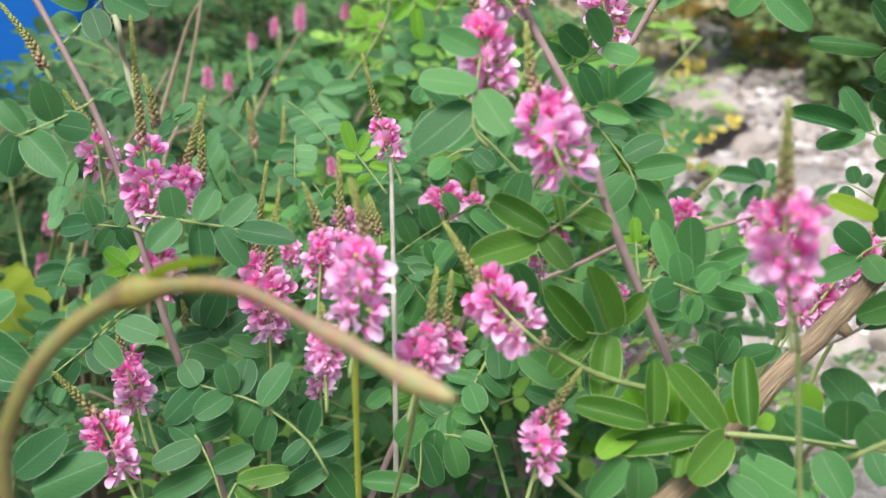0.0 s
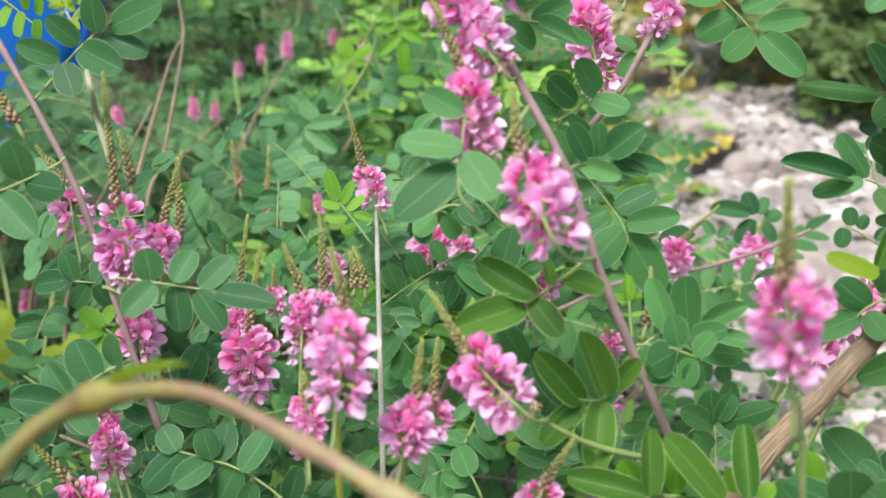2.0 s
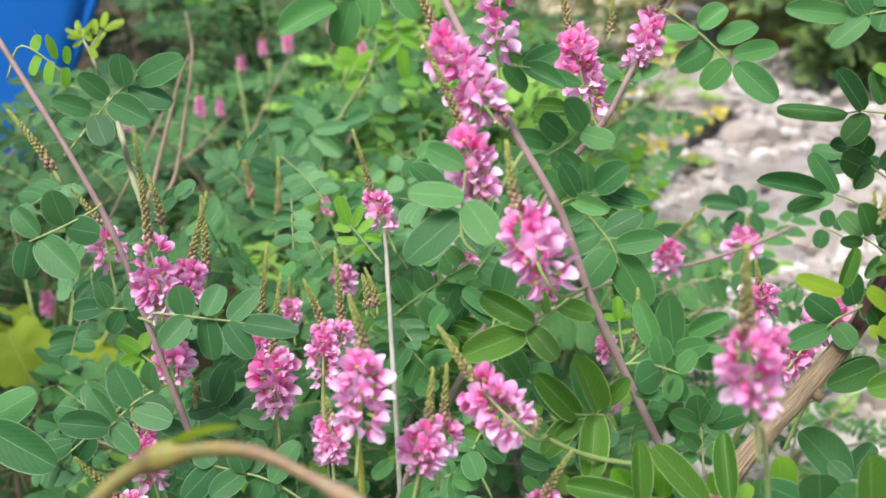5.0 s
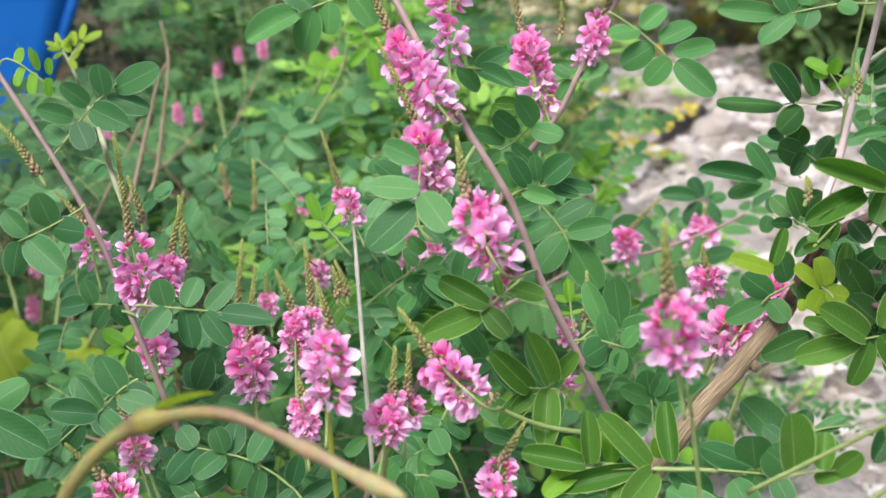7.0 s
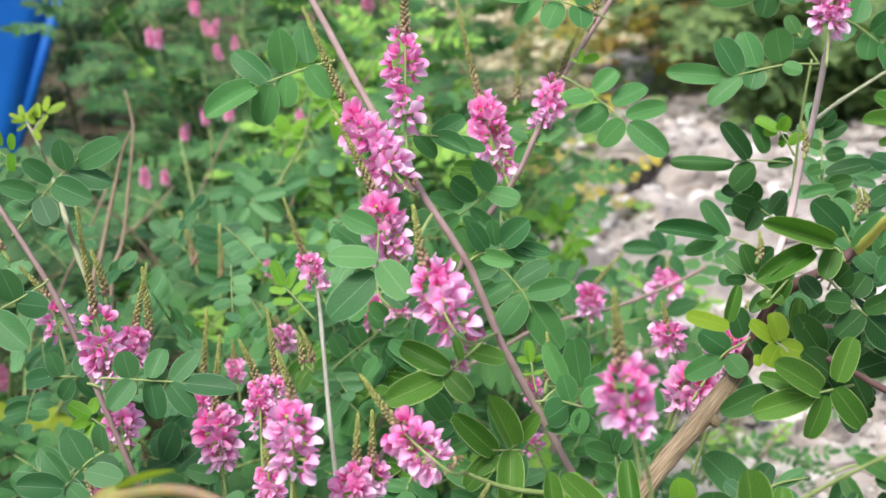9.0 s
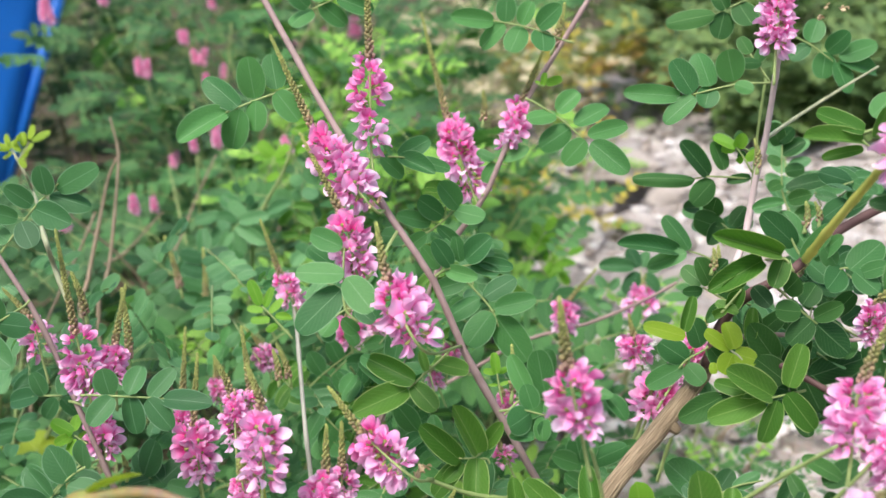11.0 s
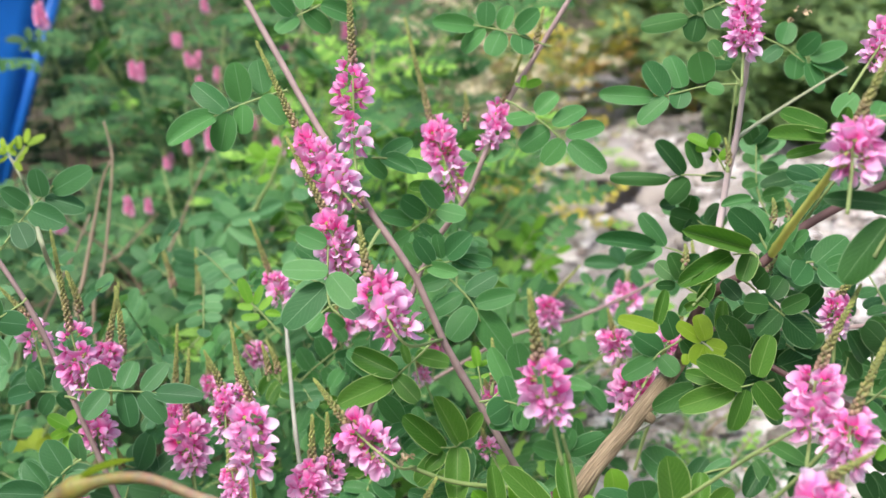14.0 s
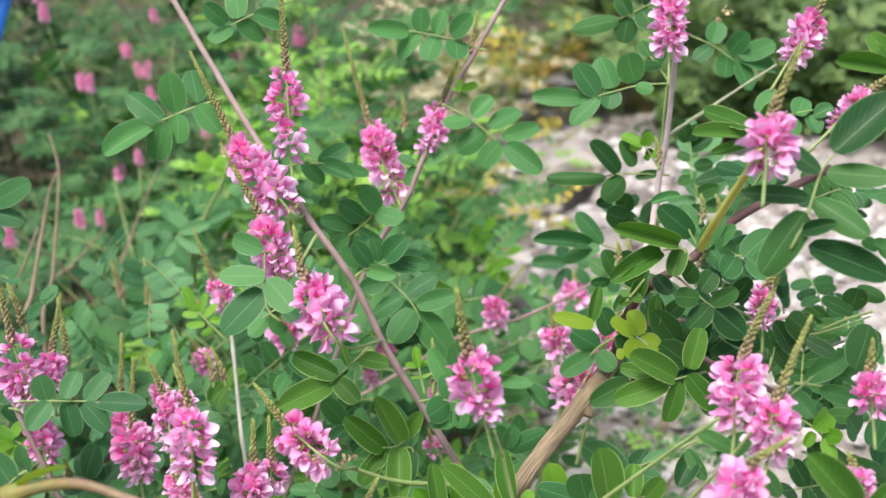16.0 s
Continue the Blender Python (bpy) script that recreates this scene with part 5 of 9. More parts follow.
frond(slant, [(0.222, 0.5658, 0.4284), (0.2301, 0.5664, 0.4284), (0.2415, 0.5664, 0.4247)], [(0.2355, 0.5679, 0.4276, 0.233, 0.5685, 0.4379, 1.34), (0.2347, 0.5672, 0.4264, 0.2264, 0.5553, 0.4256, 1.25), (0.2392, 0.5668, 0.4246, 0.2382, 0.5655, 0.4144, 1.07), (0.2404, 0.5664, 0.4254, 0.2461, 0.5664, 0.4331, 1.07), (0.2353, 0.5632, 0.4176, 0.2254, 0.5604, 0.4197, 0.8), (0.2379, 0.5659, 0.4225, 0.2434, 0.5679, 0.414, 1.07)])
frond(slant, [(0.2198, 0.5928, 0.4127), (0.2327, 0.5962, 0.4226), (0.2413, 0.5966, 0.4219)], [(0.2350, 0.5918, 0.4231, 0.2275, 0.5963, 0.4416, 0.70), (0.2413, 0.5962, 0.4221, 0.2387, 0.594, 0.4437, 0.8), (0.2412, 0.596, 0.4209, 0.2534, 0.5902, 0.4263, 0.89)])
# leaves of the stem behind
frond(second, [(0.2676, 0.7041, 0.5611), (0.2627, 0.7042, 0.5628), (0.2485, 0.7047, 0.5693), (0.2293, 0.7046, 0.5748)], [(0.2298, 0.7063, 0.5741, 0.2097, 0.6968, 0.5788, 0.68), (0.2354, 0.7059, 0.5734, 0.2369, 0.7064, 0.5857, 1.25), (0.2431, 0.7068, 0.5714, 0.2487, 0.7067, 0.5824, 1.16), (0.2508, 0.7048, 0.5699, 0.2621, 0.6992, 0.5796, 1.07), (0.2348, 0.7043, 0.573, 0.2223, 0.7067, 0.562, 0.98), (0.2431, 0.7067, 0.5709, 0.2367, 0.6956, 0.5603, 1.07), (0.2527, 0.7061, 0.5686, 0.2527, 0.6958, 0.5592, 1.34)])
frond(second, [(0.2423, 0.6915, 0.5377), (0.2477, 0.6912, 0.5346), (0.2596, 0.6899, 0.5256), (0.2701, 0.6881, 0.5149)], [(0.2565, 0.6906, 0.5294, 0.2425, 0.6823, 0.5292, 0.89), (0.2572, 0.6925, 0.5296, 0.2682, 0.6938, 0.5385, 1.16), (0.265, 0.6901, 0.5233, 0.2819, 0.6978, 0.5301, 0.89), (0.2707, 0.6872, 0.5183, 0.2907, 0.6938, 0.5211, 0.71), (0.2722, 0.6871, 0.5149, 0.2885, 0.6797, 0.5003, 0.86), (0.2695, 0.6876, 0.5161, 0.2585, 0.6868, 0.5052, 1.07), (0.2628, 0.691, 0.5219, 0.2479, 0.6875, 0.5136, 1.07)])
frond(second, [(0.2307, 0.7082, 0.5032), (0.2194, 0.7082, 0.5068)], [(0.2252, 0.7069, 0.5067, 0.2168, 0.7084, 0.5113, 0.89), (0.2265, 0.7079, 0.5049, 0.2186, 0.71, 0.4947, 0.98), (0.2295, 0.7092, 0.506, 0.2427, 0.7092, 0.511, 0.89)])
frond(second, [(0.2486, 0.7086, 0.5423), (0.2528, 0.7084, 0.5406)], [(0.2514, 0.7084, 0.5407, 0.2532, 0.7097, 0.5475, 0.71), (0.2528, 0.708, 0.5421, 0.2617, 0.7148, 0.5436, 0.62), (0.2514, 0.7093, 0.5406, 0.2479, 0.711, 0.5435, 0.71)], tone="young")
# leaves on the bin's side
frond(leftmost, [(0.0449, 0.5864, 0.4387), (0.0498, 0.5867, 0.4384), (0.0731, 0.5876, 0.4355), (0.0804, 0.5879, 0.4344)], [(0.0566, 0.5888, 0.4372, 0.0551, 0.5884, 0.4492, 1.34), (0.0657, 0.5863, 0.4377, 0.0698, 0.5958, 0.4471, 1.07), (0.0739, 0.5874, 0.4355, 0.0846, 0.5936, 0.4458, 0.89), (0.059, 0.5852, 0.4376, 0.0504, 0.5768, 0.4286, 1.07), (0.0647, 0.5891, 0.4361, 0.0663, 0.5865, 0.4196, 1.07), (0.0736, 0.5858, 0.4356, 0.0833, 0.5828, 0.4224, 0.98), (0.0786, 0.5876, 0.4347, 0.1016, 0.5827, 0.4332, 0.68)], tone="blue")
frond(leftmost, [(0.0225, 0.6043, 0.4773), (0.0198, 0.6036, 0.475), (0.0082, 0.6014, 0.4692), (-0.0086, 0.5985, 0.4624)], [(0.0075, 0.6029, 0.4688, 0.0054, 0.598, 0.4839, 1.25), (0.0076, 0.6023, 0.4682, 0.0233, 0.5966, 0.4672, 1.07), (-0.0026, 0.6003, 0.4641, 0.0138, 0.5929, 0.4512, 0.98), (-0.0023, 0.6001, 0.4655, -0.0115, 0.6014, 0.4761, 1.07), (-0.0051, 0.5971, 0.464, -0.01, 0.5965, 0.4486, 1.07)], tone="blue")
frond(leftmost, [(0.0438, 0.5987, 0.4043), (0.0306, 0.5961, 0.3978), (0.0184, 0.5925, 0.3863)], [(0.0304, 0.5959, 0.3957, 0.0227, 0.598, 0.4112, 1.25), (0.0218, 0.5934, 0.3898, 0.0121, 0.5961, 0.4021, 1.07), (0.0292, 0.5951, 0.3942, 0.0456, 0.5929, 0.3903, 0.98), (0.0203, 0.5916, 0.388, 0.0028, 0.5849, 0.3933, 0.98), (0.0371, 0.5979, 0.4009, 0.0397, 0.5922, 0.4155, 1.07), (0.0208, 0.5939, 0.3883, 0.0312, 0.5901, 0.3785, 0.98)], tone="blue")
frond(leftmost, [(0.0321, 0.6183, 0.4037), (0.0262, 0.619, 0.4085)], [(0.0264, 0.6175, 0.4099, 0.016, 0.6198, 0.4152, 0.89), (0.0251, 0.6191, 0.4079, 0.0207, 0.6099, 0.4083, 0.89), (0.027, 0.6176, 0.4107, 0.0266, 0.626, 0.4159, 0.89), (0.0263, 0.6182, 0.4068, 0.0257, 0.6118, 0.401, 0.89), (0.028, 0.6195, 0.407, 0.0335, 0.6242, 0.4068, 0.89)], tone="young")
frond(leftmost, [(0.0023, 0.6219, 0.4922), (0.0078, 0.6237, 0.4981), (0.0202, 0.628, 0.5123), (0.0325, 0.6314, 0.5227)], [(0.0129, 0.6284, 0.5087, 0.0005, 0.6208, 0.515, 0.89), (0.0203, 0.6286, 0.5143, 0.0119, 0.6222, 0.5244, 0.98), (0.0278, 0.6281, 0.5184, 0.0275, 0.6255, 0.5319, 1.16), (0.0316, 0.6313, 0.5201, 0.0524, 0.6283, 0.5293, 0.75), (0.0281, 0.6306, 0.5179, 0.0456, 0.6311, 0.5114, 0.86), (0.021, 0.6284, 0.5127, 0.0398, 0.6188, 0.5065, 0.89), (0.0154, 0.625, 0.5079, 0.0213, 0.619, 0.4971, 1.16), (0.0093, 0.6236, 0.4994, -0.0014, 0.6295, 0.5053, 1.07)], tone="blue")
frond(leftmost, [(-0.0791, 0.8622, 0.5009), (-0.0818, 0.8636, 0.5060), (-0.0838, 0.8643, 0.5091)], [(-0.0712, 0.8669, 0.5139, -0.0592, 0.8695, 0.5186, 0.62), (-0.0725, 0.8670, 0.5146, -0.0695, 0.8700, 0.5235, 0.72), (-0.0761, 0.8655, 0.5108, -0.0766, 0.8683, 0.5198, 0.90), (-0.0783, 0.8643, 0.5075, -0.0830, 0.8662, 0.5151, 0.90), (-0.0755, 0.8646, 0.5074, -0.0708, 0.8666, 0.5125, 0.80), (-0.0777, 0.8632, 0.5035, -0.0741, 0.8653, 0.5093, 1.00), (-0.0791, 0.8631, 0.5036, -0.0757, 0.8615, 0.4974, 1.00), (-0.0845, 0.8643, 0.5092, -0.0901, 0.8730, 0.5187, 0.50), (-0.0845, 0.8645, 0.5098, -0.0941, 0.8650, 0.5143, 0.42), (-0.0848, 0.8642, 0.5092, -0.0904, 0.8580, 0.5110, 0.50), (-0.0838, 0.8639, 0.5078, -0.0895, 0.8622, 0.5041, 0.60), (-0.0831, 0.8648, 0.5104, -0.0775, 0.8624, 0.5182, 0.50), (-0.0859, 0.8646, 0.5106, -0.0871, 0.8663, 0.5167, 0.45)], tone="olive")
frond(leftmost, [(-0.0445, 0.6791, 0.5147), (-0.0379, 0.6841, 0.5281), (-0.016, 0.6818, 0.5136)], [(-0.0314, 0.6859, 0.5316, -0.0302, 0.6811, 0.5348, 1.07), (-0.0331, 0.6847, 0.5253, -0.0325, 0.6889, 0.5325, 0.98), (-0.0252, 0.6843, 0.5226, -0.0221, 0.677, 0.5326, 0.98), (-0.0181, 0.6825, 0.5201, -0.0161, 0.6815, 0.5279, 0.98), (-0.031, 0.6854, 0.5238, -0.0338, 0.681, 0.5155, 0.89), (-0.025, 0.6834, 0.5214, -0.0267, 0.6807, 0.5114, 0.89), (-0.0179, 0.6816, 0.5189, -0.019, 0.6812, 0.5098, 0.89)], tone="young")
frond(leftmost, [(0.0374, 0.6437, 0.3793), (0.0552, 0.6434, 0.3726)], [(0.0554, 0.6427, 0.3729, 0.0428, 0.6482, 0.3862, 1.07), (0.0502, 0.6419, 0.375, 0.0373, 0.6368, 0.3735, 0.98), (0.0553, 0.643, 0.3728, 0.0672, 0.6507, 0.3809, 1.07), (0.0581, 0.6427, 0.3713, 0.0731, 0.6426, 0.3661, 0.89), (0.0475, 0.6422, 0.3765, 0.0557, 0.6412, 0.3944, 1.07)], tone="blue")
frond(leftmost, [(-0.0075, 0.6592, 0.4145), (0.0066, 0.66, 0.4134)], [(-0.0017, 0.6592, 0.4142, -0.0055, 0.6587, 0.4265, 1.07), (0.006, 0.6615, 0.4129, 0.0101, 0.6677, 0.4256, 1.07), (0.004, 0.6588, 0.4125, -0.0039, 0.6601, 0.4018, 1.07), (0.0087, 0.6617, 0.4121, 0.0199, 0.6653, 0.4168, 0.89), (-0.0039, 0.6576, 0.4149, -0.0213, 0.6632, 0.4107, 0.89), (0.0069, 0.6588, 0.4124, 0.0135, 0.6607, 0.4022, 1.07)], tone="blue")
# leaves of the pale stem
frond(middle, [(0.1155, 0.7007, 0.4219), (0.1097, 0.7020, 0.4291), (0.1029, 0.7036, 0.4372), (0.1004, 0.7039, 0.4396)], [(0.0999, 0.7040, 0.4401, 0.0952, 0.7071, 0.4532, 0.66), (0.1022, 0.7039, 0.4389, 0.1065, 0.7070, 0.4486, 0.66), (0.1043, 0.7034, 0.4362, 0.1115, 0.7058, 0.4423, 0.70), (0.1012, 0.7035, 0.4376, 0.0929, 0.7031, 0.4393, 0.75), (0.1044, 0.7025, 0.4328, 0.0944, 0.7016, 0.4334, 0.72), (0.1070, 0.7031, 0.4342, 0.1153, 0.7035, 0.4324, 0.80), (0.1080, 0.7021, 0.4299, 0.1021, 0.7007, 0.4271, 0.90)], tone="young")
frond(middle, [(0.1115, 0.7321, 0.3812), (0.1264, 0.7358, 0.3924), (0.1527, 0.7417, 0.409)], [(0.1229, 0.7356, 0.3894, 0.1159, 0.7375, 0.4024, 1.07), (0.1328, 0.7372, 0.3949, 0.1276, 0.7375, 0.4084, 1.07), (0.1358, 0.7383, 0.3944, 0.1559, 0.7305, 0.396, 0.89), (0.1296, 0.7348, 0.3909, 0.1352, 0.7329, 0.3796, 1.07), (0.1431, 0.7384, 0.404, 0.1371, 0.7418, 0.4132, 1.07), (0.1461, 0.7394, 0.4035, 0.1584, 0.7446, 0.4044, 0.98), (0.1232, 0.7341, 0.3899, 0.1218, 0.7351, 0.3761, 1.07)])
frond(middle, [(0.1199, 0.694, 0.3917), (0.1311, 0.6918, 0.3793), (0.1395, 0.6902, 0.37)], [(0.1284, 0.6933, 0.3852, 0.119, 0.6876, 0.3721, 0.89), (0.1325, 0.6913, 0.3778, 0.1269, 0.6902, 0.3642, 0.98), (0.134, 0.6913, 0.3777, 0.1485, 0.6858, 0.3823, 0.8)])
# leaves at the rubble's side
frond(branch, [(0.3561, 0.7032, 0.4874), (0.3505, 0.703, 0.4884), (0.3308, 0.7022, 0.4912), (0.3222, 0.7015, 0.4907)], [(0.3229, 0.7003, 0.4906, 0.2924, 0.6974, 0.4948, 0.43), (0.3301, 0.7031, 0.4914, 0.3167, 0.6989, 0.5102, 0.8), (0.3323, 0.7033, 0.4889, 0.3201, 0.6926, 0.4802, 0.98), (0.3378, 0.702, 0.494, 0.3327, 0.7035, 0.5084, 0.89), (0.3504, 0.7026, 0.4893, 0.3385, 0.7035, 0.4879, 0.71)], tone="deep")
frond(branch, [(0.3539, 0.7057, 0.4986), (0.3485, 0.7064, 0.5032), (0.3429, 0.7063, 0.5044)], [(0.3435, 0.7045, 0.5053, 0.335, 0.7084, 0.5109, 0.8), (0.3439, 0.7068, 0.5054, 0.35, 0.7124, 0.5093, 1.43), (0.3432, 0.7079, 0.5033, 0.3373, 0.7064, 0.5042, 0.89), (0.3501, 0.7072, 0.5015, 0.3553, 0.7055, 0.5026, 0.89), (0.3456, 0.706, 0.502, 0.3482, 0.7092, 0.497, 1.25)], tone="deep")
frond(branch, [(0.3309, 0.6825, 0.4517), (0.3228, 0.683, 0.4564), (0.316, 0.6831, 0.459)], [(0.3119, 0.6839, 0.4588, 0.2822, 0.6741, 0.4681, 0.46), (0.3167, 0.6824, 0.4598, 0.3057, 0.6852, 0.477, 0.75), (0.3148, 0.6811, 0.4588, 0.2957, 0.6818, 0.4531, 0.68)])
frond(branch, [(0.3482, 0.7156, 0.4557), (0.3398, 0.7165, 0.462), (0.3315, 0.7178, 0.4698)], [(0.3272, 0.7181, 0.4721, 0.3178, 0.7083, 0.4753, 0.89), (0.333, 0.7186, 0.468, 0.3351, 0.7126, 0.4781, 1.43), (0.3399, 0.7169, 0.4604, 0.322, 0.7068, 0.4698, 0.89), (0.3426, 0.7158, 0.462, 0.3504, 0.7185, 0.4714, 1.07), (0.3456, 0.7169, 0.4586, 0.354, 0.7226, 0.4643, 1.07), (0.3369, 0.7163, 0.4637, 0.3297, 0.7083, 0.4555, 1.07)], tone="deep")
frond(branch, [(0.3503, 0.6538, 0.541), (0.3478, 0.6536, 0.5409), (0.335, 0.6527, 0.5414), (0.3156, 0.6507, 0.5386)], [(0.3103, 0.6505, 0.5382, 0.2852, 0.6502, 0.5419, 0.59), (0.3156, 0.6507, 0.5391, 0.3073, 0.6516, 0.5543, 1.11), (0.3234, 0.6513, 0.5416, 0.3198, 0.6587, 0.5564, 1.16), (0.3339, 0.652, 0.5428, 0.3305, 0.6476, 0.5574, 1.25), (0.3161, 0.6492, 0.5379, 0.302, 0.646, 0.5277, 0.89), (0.3237, 0.6533, 0.5408, 0.3201, 0.6481, 0.5327, 1.61), (0.3341, 0.6508, 0.5417, 0.3413, 0.6465, 0.5391, 1.07)])
frond(branch, [(0.352, 0.664, 0.5403), (0.3441, 0.6665, 0.553)], [(0.3444, 0.6682, 0.5529, 0.3409, 0.6718, 0.5606, 1.25), (0.3487, 0.664, 0.5488, 0.3375, 0.6587, 0.5501, 0.71), (0.3463, 0.6648, 0.5497, 0.3525, 0.6695, 0.5553, 0.89)], tone="deep")
frond(branch, [(0.3806, 0.7175, 0.5827), (0.3579, 0.7143, 0.5762), (0.3365, 0.7111, 0.5691)], [(0.3365, 0.7108, 0.5691, 0.3123, 0.706, 0.5669, 0.64), (0.3416, 0.7134, 0.5697, 0.3375, 0.7099, 0.5572, 1.43), (0.3482, 0.7143, 0.5736, 0.3525, 0.7019, 0.563, 1.07), (0.3421, 0.7115, 0.5706, 0.3371, 0.7132, 0.5805, 1.25), (0.3522, 0.7135, 0.5753, 0.3486, 0.7081, 0.5866, 1.07)], tone="deep")
frond(branch, [(0.377, 0.752, 0.5557), (0.3857, 0.7515, 0.5507), (0.3929, 0.751, 0.5464), (0.4028, 0.7496, 0.5379)], [(0.3919, 0.7528, 0.5481, 0.3974, 0.7574, 0.5593, 1.34), (0.4006, 0.7523, 0.5428, 0.4092, 0.7433, 0.5526, 1.16), (0.4054, 0.7483, 0.5399, 0.425, 0.748, 0.5453, 0.8), (0.3917, 0.7523, 0.5473, 0.3809, 0.7498, 0.5408, 1.07), (0.4, 0.7524, 0.5428, 0.3975, 0.7517, 0.5291, 1.25), (0.4042, 0.7494, 0.5372, 0.4096, 0.7443, 0.5216, 1.07), (0.4053, 0.7482, 0.5378, 0.4266, 0.7528, 0.53, 0.71)])
frond(branch, [(0.3794, 0.568, 0.5184), (0.3709, 0.5683, 0.5222), (0.3657, 0.569, 0.5269)], [(0.3666, 0.5684, 0.5302, 0.3489, 0.5705, 0.5381, 0.71), (0.3666, 0.57, 0.526, 0.3419, 0.5592, 0.5315, 0.5), (0.3663, 0.5685, 0.5236, 0.3512, 0.571, 0.5208, 0.54), (0.3711, 0.569, 0.5276, 0.3734, 0.5629, 0.5393, 0.89)], tone="lit")
frond(branch, [(0.3874, 0.747, 0.4458), (0.3818, 0.7489, 0.4552), (0.3766, 0.7522, 0.4705), (0.378, 0.758, 0.4944)], [(0.3765, 0.7583, 0.4944, 0.3725, 0.753, 0.5078, 1.07), (0.3781, 0.7587, 0.4896, 0.3897, 0.7563, 0.4964, 1.07), (0.3774, 0.7556, 0.4855, 0.37, 0.7561, 0.489, 1.25), (0.3789, 0.7557, 0.4807, 0.3902, 0.7586, 0.481, 1.07), (0.3771, 0.7546, 0.4747, 0.368, 0.7471, 0.4736, 1.07), (0.3785, 0.754, 0.4716, 0.4049, 0.757, 0.4757, 0.62), (0.3793, 0.7511, 0.4659, 0.3896, 0.7438, 0.4699, 1.07), (0.3804, 0.7492, 0.4584, 0.3702, 0.7439, 0.457, 1.07), (0.3817, 0.7486, 0.4568, 0.3944, 0.7512, 0.4602, 1.07), (0.3763, 0.7571, 0.4962, 0.3832, 0.7543, 0.5039, 1.07)], tone="deep")
frond(branch, [(0.3493, 0.5862, 0.4746), (0.345, 0.5876, 0.4817), (0.3411, 0.5901, 0.4933)], [(0.3414, 0.5914, 0.5002, 0.3286, 0.5907, 0.4987, 0.62), (0.3455, 0.5897, 0.4823, 0.3305, 0.5809, 0.4984, 0.71), (0.3498, 0.5885, 0.4812, 0.3425, 0.5965, 0.4954, 0.71), (0.3469, 0.5858, 0.4772, 0.3574, 0.5823, 0.4917, 0.71), (0.3517, 0.5869, 0.4767, 0.3616, 0.581, 0.4871, 0.71)])
frond(branch, [(0.3411, 0.5755, 0.4755), (0.338, 0.5765, 0.4806), (0.33, 0.576, 0.4808)], [(0.3366, 0.5752, 0.4829, 0.3099, 0.5714, 0.4936, 0.54), (0.3291, 0.5745, 0.4812, 0.3059, 0.5631, 0.4735, 0.68), (0.3383, 0.5779, 0.481, 0.3327, 0.5728, 0.4701, 1.07), (0.3216, 0.5735, 0.4748, 0.3109, 0.5635, 0.4735, 0.71)], tone="lit")
frond(branch, [(0.3349, 0.5835, 0.4677), (0.3382, 0.5831, 0.4652), (0.3459, 0.5816, 0.4567), (0.3521, 0.5807, 0.451)], [(0.3463, 0.5836, 0.459, 0.3534, 0.5888, 0.4659, 1.43), (0.3451, 0.5804, 0.4571, 0.3338, 0.5763, 0.4602, 1.07), (0.3504, 0.5813, 0.4541, 0.3604, 0.576, 0.4605, 0.98), (0.3492, 0.5794, 0.4535, 0.3397, 0.5801, 0.4441, 1.16), (0.3512, 0.5801, 0.4515, 0.3635, 0.5804, 0.4385, 1.07), (0.3271, 0.5847, 0.4678, 0.3327, 0.5787, 0.4608, 1.07), (0.3396, 0.5842, 0.4648, 0.3435, 0.5759, 0.4729, 1.25)], tone="deep")
frond(branch, [(0.315, 0.5896, 0.456), (0.3239, 0.5923, 0.4646)], [(0.3241, 0.5933, 0.4655, 0.3192, 0.5935, 0.4558, 1.16), (0.3265, 0.5891, 0.4431, 0.3282, 0.5908, 0.4569, 0.8), (0.3173, 0.5888, 0.4574, 0.3123, 0.5945, 0.4534, 0.89), (0.2994, 0.5885, 0.4493, 0.304, 0.5898, 0.464, 0.71), (0.3221, 0.5898, 0.4556, 0.3134, 0.5934, 0.4599, 0.89)], tone="lit")
single(branch, (0.2998, 0.5863, 0.4479), (0.2828, 0.5859, 0.4540), tone="olive", face=(0.0, -0.90, 0.44), wide=0.62)
frond(branch, [(0.3216, 0.5824, 0.4378), (0.3201, 0.5828, 0.4396), (0.3172, 0.5832, 0.4419)], [(0.3182, 0.5829, 0.4406, 0.3136, 0.5805, 0.4328, 1.45), (0.3186, 0.5829, 0.4405, 0.3275, 0.5826, 0.4372, 1.30), (0.3176, 0.5834, 0.4423, 0.3073, 0.5848, 0.4504, 0.72), (0.3189, 0.5834, 0.4422, 0.3162, 0.5862, 0.4530, 1.20), (0.3097, 0.5803, 0.4331, 0.3099, 0.5816, 0.4377, 1.20)], tone="olive")
# a leaf below the limb, its shade put into the dark tone
single(branch, (0.3263, 0.6332, 0.4017), (0.3071, 0.6300, 0.3949), tone="deep", face=(0.0, -0.8, 0.6), wide=1.0)
single(branch, (0.3285, 0.5917, 0.4396), (0.3286, 0.5960, 0.4556), tone="deep", face=(-0.2, -0.9, 0.35), wide=0.95)
